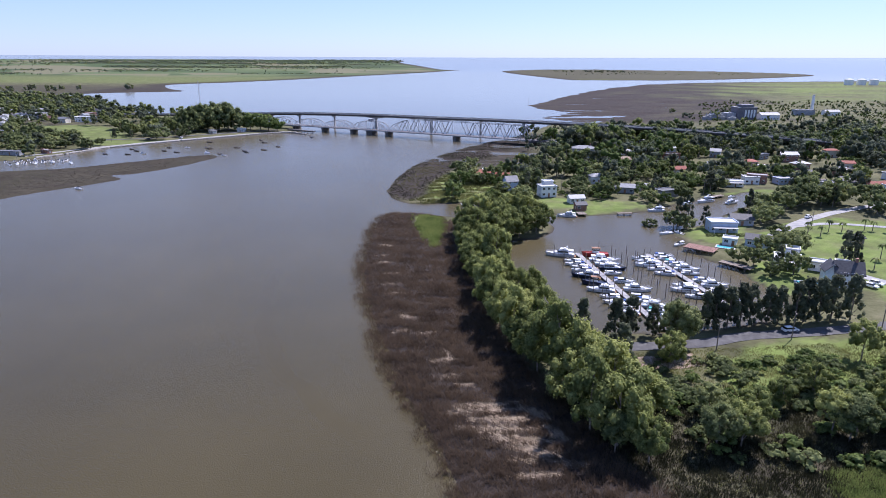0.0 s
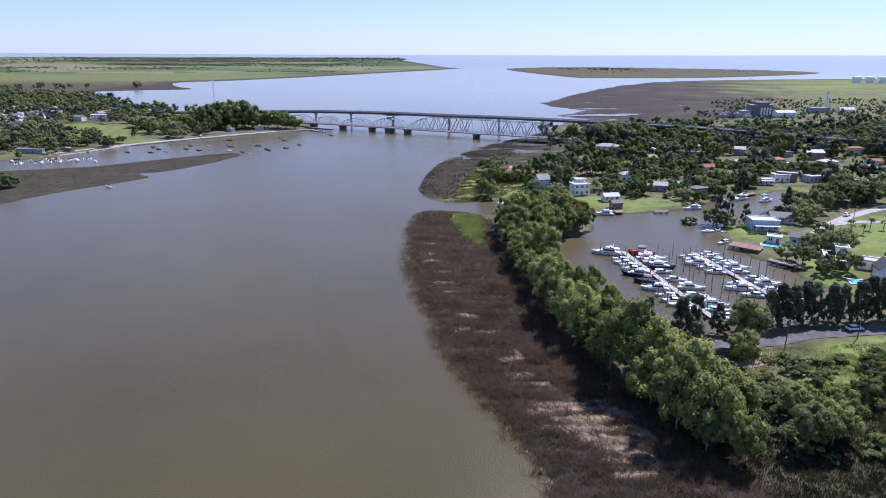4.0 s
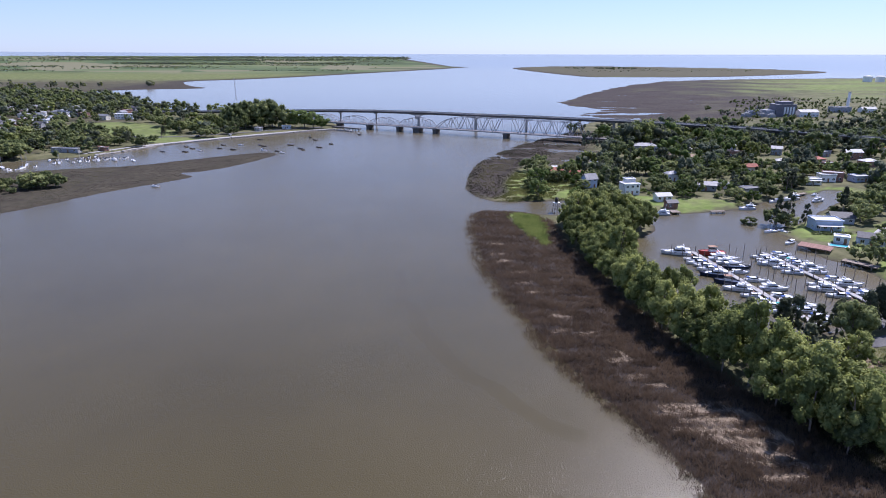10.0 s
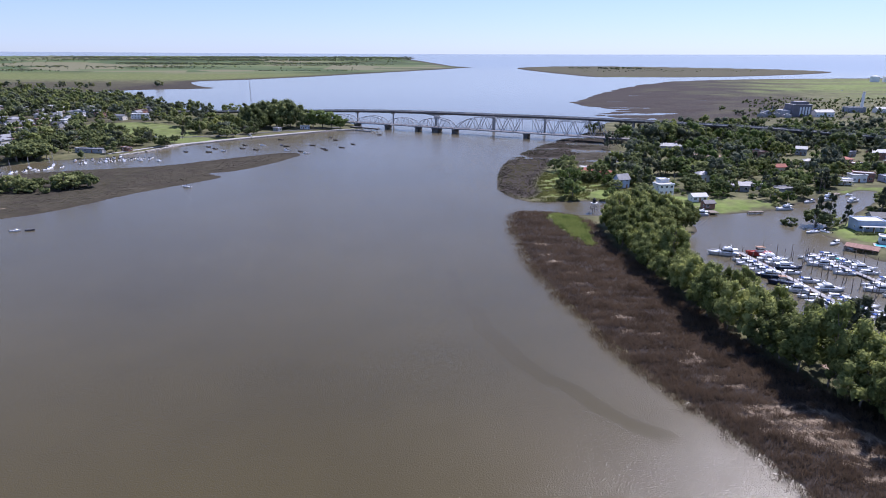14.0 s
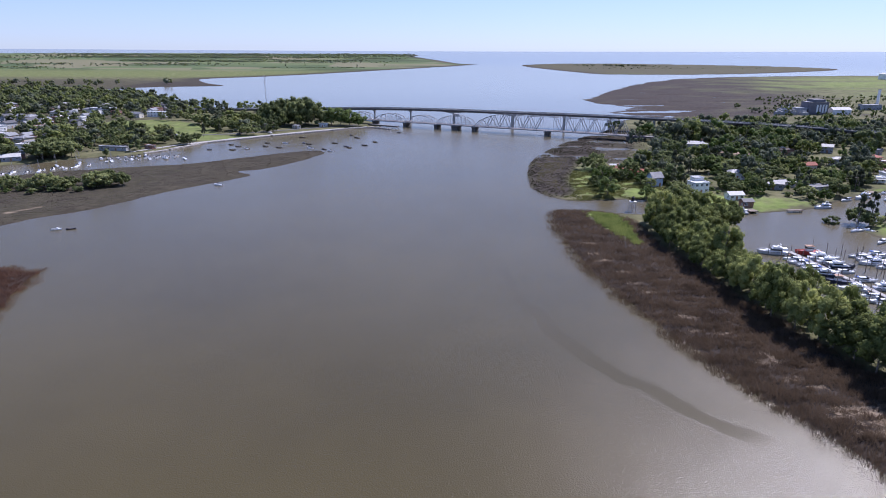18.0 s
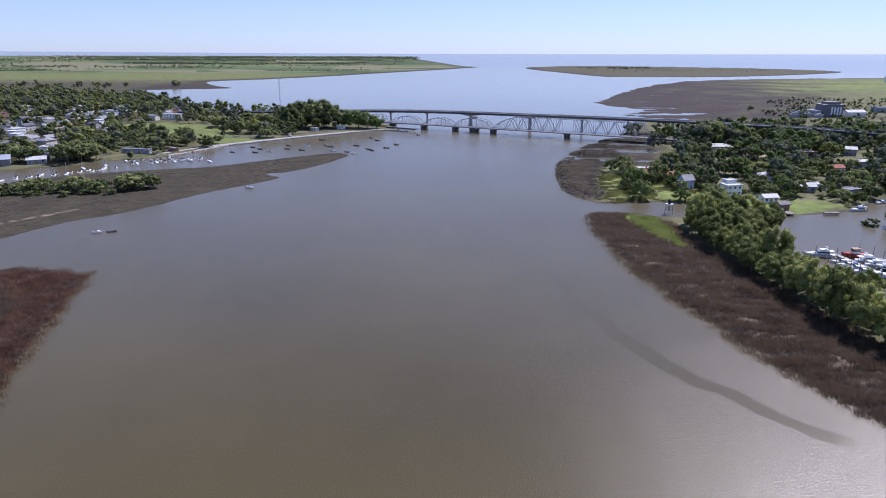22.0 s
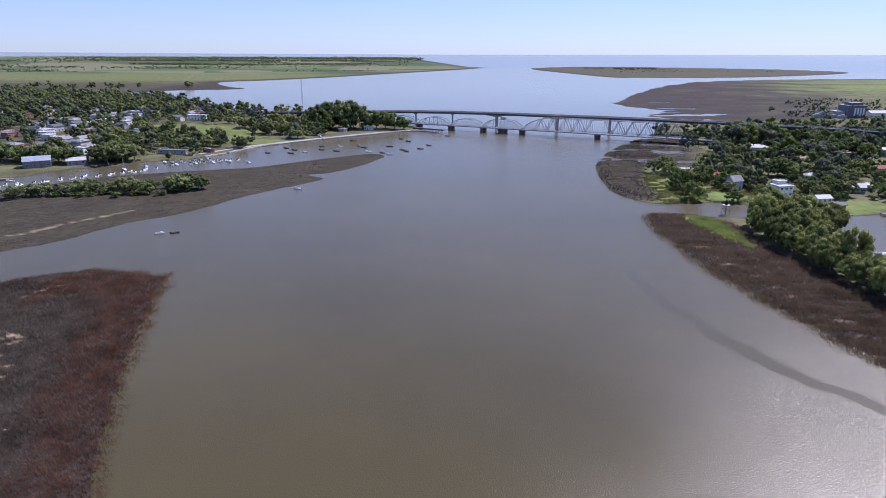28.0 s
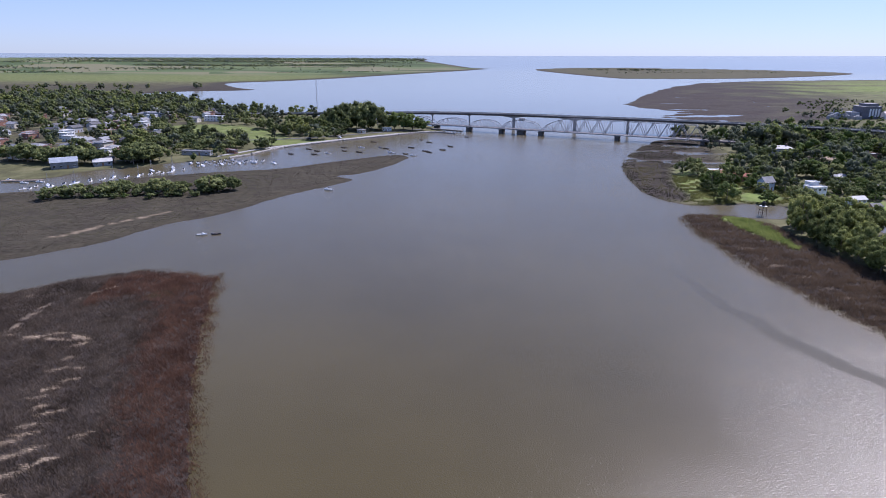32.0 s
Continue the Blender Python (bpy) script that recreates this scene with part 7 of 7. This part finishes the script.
MAT_MARSH = leaf_material("marsh_reeds", [(0.02, 0.021, 0.012), (0.038, 0.038, 0.022), (0.07, 0.068, 0.038)], scale=0.12, through=0.25, island=0.18)
MAT_SPIT = leaf_material("spit_reeds", [(0.034, 0.026, 0.02), (0.055, 0.042, 0.032), (0.08, 0.062, 0.047)], scale=0.04, through=0.25, island=0.14)
MAT_GRASS = leaf_material("rough_grass", [(0.09, 0.096, 0.037), (0.15, 0.155, 0.062), (0.23, 0.226, 0.1)], scale=0.1, through=0.35, island=0.25)
MAT_BRIGHT = leaf_material("bright_reeds", [(0.056, 0.078, 0.026), (0.095, 0.124, 0.042), (0.15, 0.176, 0.064)], scale=0.1, through=0.5, island=0.2)


def tufts(name, x, y, height, width, blades, mat, label, r, lean=0.35, lie=None, flat=0.0, wind=(-0.25, -0.1)):
    """Blades in tufts on the ground, all in one mesh; lie and flat lay them down along a direction."""
    n = len(x)
    z = np.maximum(ground_z(x, y), -0.9)
    X, Y, Z, H = (np.repeat(v, blades) for v in (x, y, z, height * np.ones(n)))
    m = n * blades
    X, Y = X + r.normal(0, 0.28, m), Y + r.normal(0, 0.28, m)
    H = H * r.uniform(0.65, 1.15, m)
    a = r.uniform(0, 6.283, m)
    w = width * r.uniform(0.7, 1.3, m) / 2
    dx, dy = r.normal(wind[0], lean, m) * H, r.normal(wind[1], lean, m) * H
    up = H.copy()
    if lie is not None:
        L = np.repeat(lie, blades) + r.normal(0, 0.16, m)
        dx, dy, up = dx * (1 - flat) + np.cos(L) * H * flat, dy * (1 - flat) + np.sin(L) * H * flat, H * (1 - flat * 0.85)
        a = L + math.pi / 2 + r.normal(0, 0.3, m)
    V = np.empty((m, 3, 3))
    V[:, 0] = np.stack([X - np.cos(a) * w, Y - np.sin(a) * w, Z - 0.1], 1)
    V[:, 1] = np.stack([X + np.cos(a) * w, Y + np.sin(a) * w, Z - 0.1], 1)
    V[:, 2] = np.stack([X + dx, Y + dy, Z + up], 1)
    return tagged(new(name, mesh_of(name, V.reshape(-1, 3), np.arange(3 * m).reshape(m, 3), mat)), label, "reeds" if "reed" in name else "grass", kind="stuff")


rr = np.random.default_rng(61)


def bed(n, box_, ok):
    x, y = rr.uniform(box_[0], box_[1], n), rr.uniform(box_[2], box_[3], n)
    k = rr.uniform(0, 1, n) < ok(x, y)
    return x[k], y[k]


# the bank: brown reeds, thinner towards the water and combed into streaks
x, y = bed(150000, (-40, 40, 60, 286), lambda x, y: np.clip((inside(x, y, REED_BANK) + 0.5) / 3.5, 0, 1) * (0.3 + 0.7 * np.clip(0.75 + waves(x * 0.35, y, 7, 62), 0, 1)) * (1 - np.clip(1.4 * lodged(x, y)[0], 0, 1)) * (inside(x, y, GREEN_TIP) < 0) * np.clip((300 - y) / 160, 0.5, 1) * 0.95)
tufts("bank_reeds", x, y, 1.15 + 0.5 * waves(x * 0.5, y, 11, 63), 0.09, 5, MAT_REED, "dense brown reed bed along the bank", rr)
x, y = bed(150000, (-250, 40, 82, 235), lambda x, y: 0.9 * (lodged(x, y)[0] > 0.25))
tufts("flattened_reeds", x, y, 1.5, 0.12, 4, MAT_STRAW, "pale flattened reeds combed flat on the mud", rr, lie=lodged(x, y)[1] + math.pi, flat=0.85)
x, y = bed(9000, (-20, 2, 222, 280), lambda x, y: np.clip((inside(x, y, GREEN_TIP) + 3 * waves(x, y, 8, 73)) / 3, 0, 1))
tufts("green_reeds", x, y, 1.1, 0.3, 4, MAT_BRIGHT, "bright green reeds at the tip of the bank", rr)
x, y = bed(180000, (-300, -152, 70, 216), lambda x, y: np.clip((inside(x, y, LANDS[3]) + 3) / (4 + 17 * np.clip((x + 240) / 20, 0, 1)), 0, 1) ** 1.2 * (0.8 + 0.25 * waves(x, y * 0.5, 16, 64)) * (1 - np.clip(1.4 * lodged(x, y)[0], 0, 1)) * (x > -230 - 0.28 * y))
depth = inside(x, y, LANDS[3]) + 3 * waves(x, y, 20, 78) + rr.normal(0, 2.5, len(x))
k = (waves(x, y, 45, 65) - 0.02 * np.clip(-225 - x, -30, 30) > 0.95) & (depth > 27)
red = (depth < 27) & (depth > 5) & (x > -246 + 0.1 * (200 - y)) & ~k
tufts("flat_reeds", x[red], y[red], 0.8 + 0.25 * waves(x[red], y[red], 12, 66), 0.11, 4, MAT_FLAT, "red-brown reeds thinning into the shallow water", rr)
tufts("flat_reeds", x[~k & ~red], y[~k & ~red], 0.7 + 0.25 * waves(x[~k & ~red], y[~k & ~red], 12, 66), 0.11, 4, MAT_FLATGREY, "grey-brown reeds covering the mud flat", rr)
tufts("flat_reeds", x[k], y[k], 0.7, 0.12, 4, MAT_REEDGREEN, "olive reeds on the mud flat", rr)
x, y = bed(80000, (-420, -160, 205, 456), lambda x, y: np.clip((inside(x, y, LANDS[2]) + 0.6) / 3, 0, 1) * (1 - np.clip(1.4 * lodged(x, y)[0], 0, 1)) * (x > -150 - 0.85 * y))
k = (waves(x, y, 60, 67) + np.clip((y - 250 - 0.9 * (x + 280)) / 40, -1, 1) * 0.5 > 0.25) & (x < -235)
tufts("spit_reeds", x[~k], y[~k], 0.14, 0.2, 5, MAT_SPIT, "brown reeds covering the long spit", rr)
tufts("spit_reeds", x[k], y[k], 0.14, 0.2, 5, MAT_REEDGREEN, "olive-green reeds on the inner spit", rr)
x, y = bed(30000, (-40, 90, 300, 565), lambda x, y: np.clip((inside(x, y, REED_POINT) + 1) / 3, 0, 1) * (0.7 + 0.5 * waves(x * 0.5, y, 30, 68)) * (ground_z(x, y) > 0.02))
k = (inside(x, y, REED_POINT) > 9 + 5 * waves(x, y, 25, 69)) & (y < 420)
tufts("point_reeds", x[~k], y[~k], 0.6, 0.26, 4, MAT_MARSH, "dark brown reeds fringing the marshy point", rr)
tufts("point_reeds", x[k], y[k], 0.6, 0.24, 4, MAT_REEDGREEN, "olive-green reeds on the marshy point", rr)
x, y = bed(9000, (-30, 110, 394, 572), lambda x, y: (x < 0.34 * (y - 390) + 44) * (inside(x, y, REED_POINT) < 2) * (ground_z(x, y) > 0.02) * (0.6 + 0.5 * waves(x * 0.5, y, 24, 101)))
tufts("point_reeds", x, y, 0.6, 0.26, 4, MAT_MARSH, "dark green-brown reeds between the marsh pools", rr)
x, y = bed(14000, (-20, 45, 300, 375), lambda x, y: (shore(x, y) > 1) * (inside(x, y, REED_POINT) < 2) * (waves(x, y, 18, 70) > -0.3) * (np.max([inside(x, y, p) for p in LAWNS], 0) < 0))
tufts("point_grass", x, y, 0.8, 0.24, 4, MAT_GRASS, "green rough grass on the point", rr)
x, y = bed(60000, (26, 125, 84, 150), lambda x, y: (inside(x, y, REED_BANK) < 1) * (shore(x, y) > 2) * (0.55 + 0.5 * waves(x, y, 15, 71)) * (y < 140 + 0.1 * (x - 60)) * np.where(y < 114 + 6 * waves(x, y, 21, 58), 0.22, 1))
tufts("meadow_grass", x, y, 0.42 + 0.18 * waves(x, y, 11, 72), 0.12, 4, MAT_GRASS, "rough yellow-green meadow grass", rr, wind=(0, 0))

# the grove's floor: scrub and dead stems dark with painted tree shade, and a patch of fresh grass by the shore
x, y = bed(42000, (20, 125, 70, 122), lambda x, y: (inside(x, y, REED_BANK) < 2) * (shore(x, y) > 1.5) * (0.75 + 0.4 * waves(x, y, 10, 74)) * np.clip((124 - y) / 10, 0, 1))
tufts("grove_undergrowth", x, y, 0.7 + 0.35 * waves(x, y, 9, 75), 0.15, 5, MAT_MARSH, "dark brown undergrowth of grass below the grove", rr, wind=(0, 0))
FRESH = smoothed([(64, 91), (76, 95), (92, 92), (92, 82), (66, 80), (61, 86)])
x, y = bed(9000, (58, 95, 76, 98), lambda x, y: np.clip((inside(x, y, FRESH) + 1.5 * waves(x, y, 6, 76)) / 2, 0, 1))
tufts("fresh_grass", x, y, 1.0, 0.14, 5, MAT_BRIGHT, "tall fresh green grass beside the muddy shore", rr, wind=(0, 0))
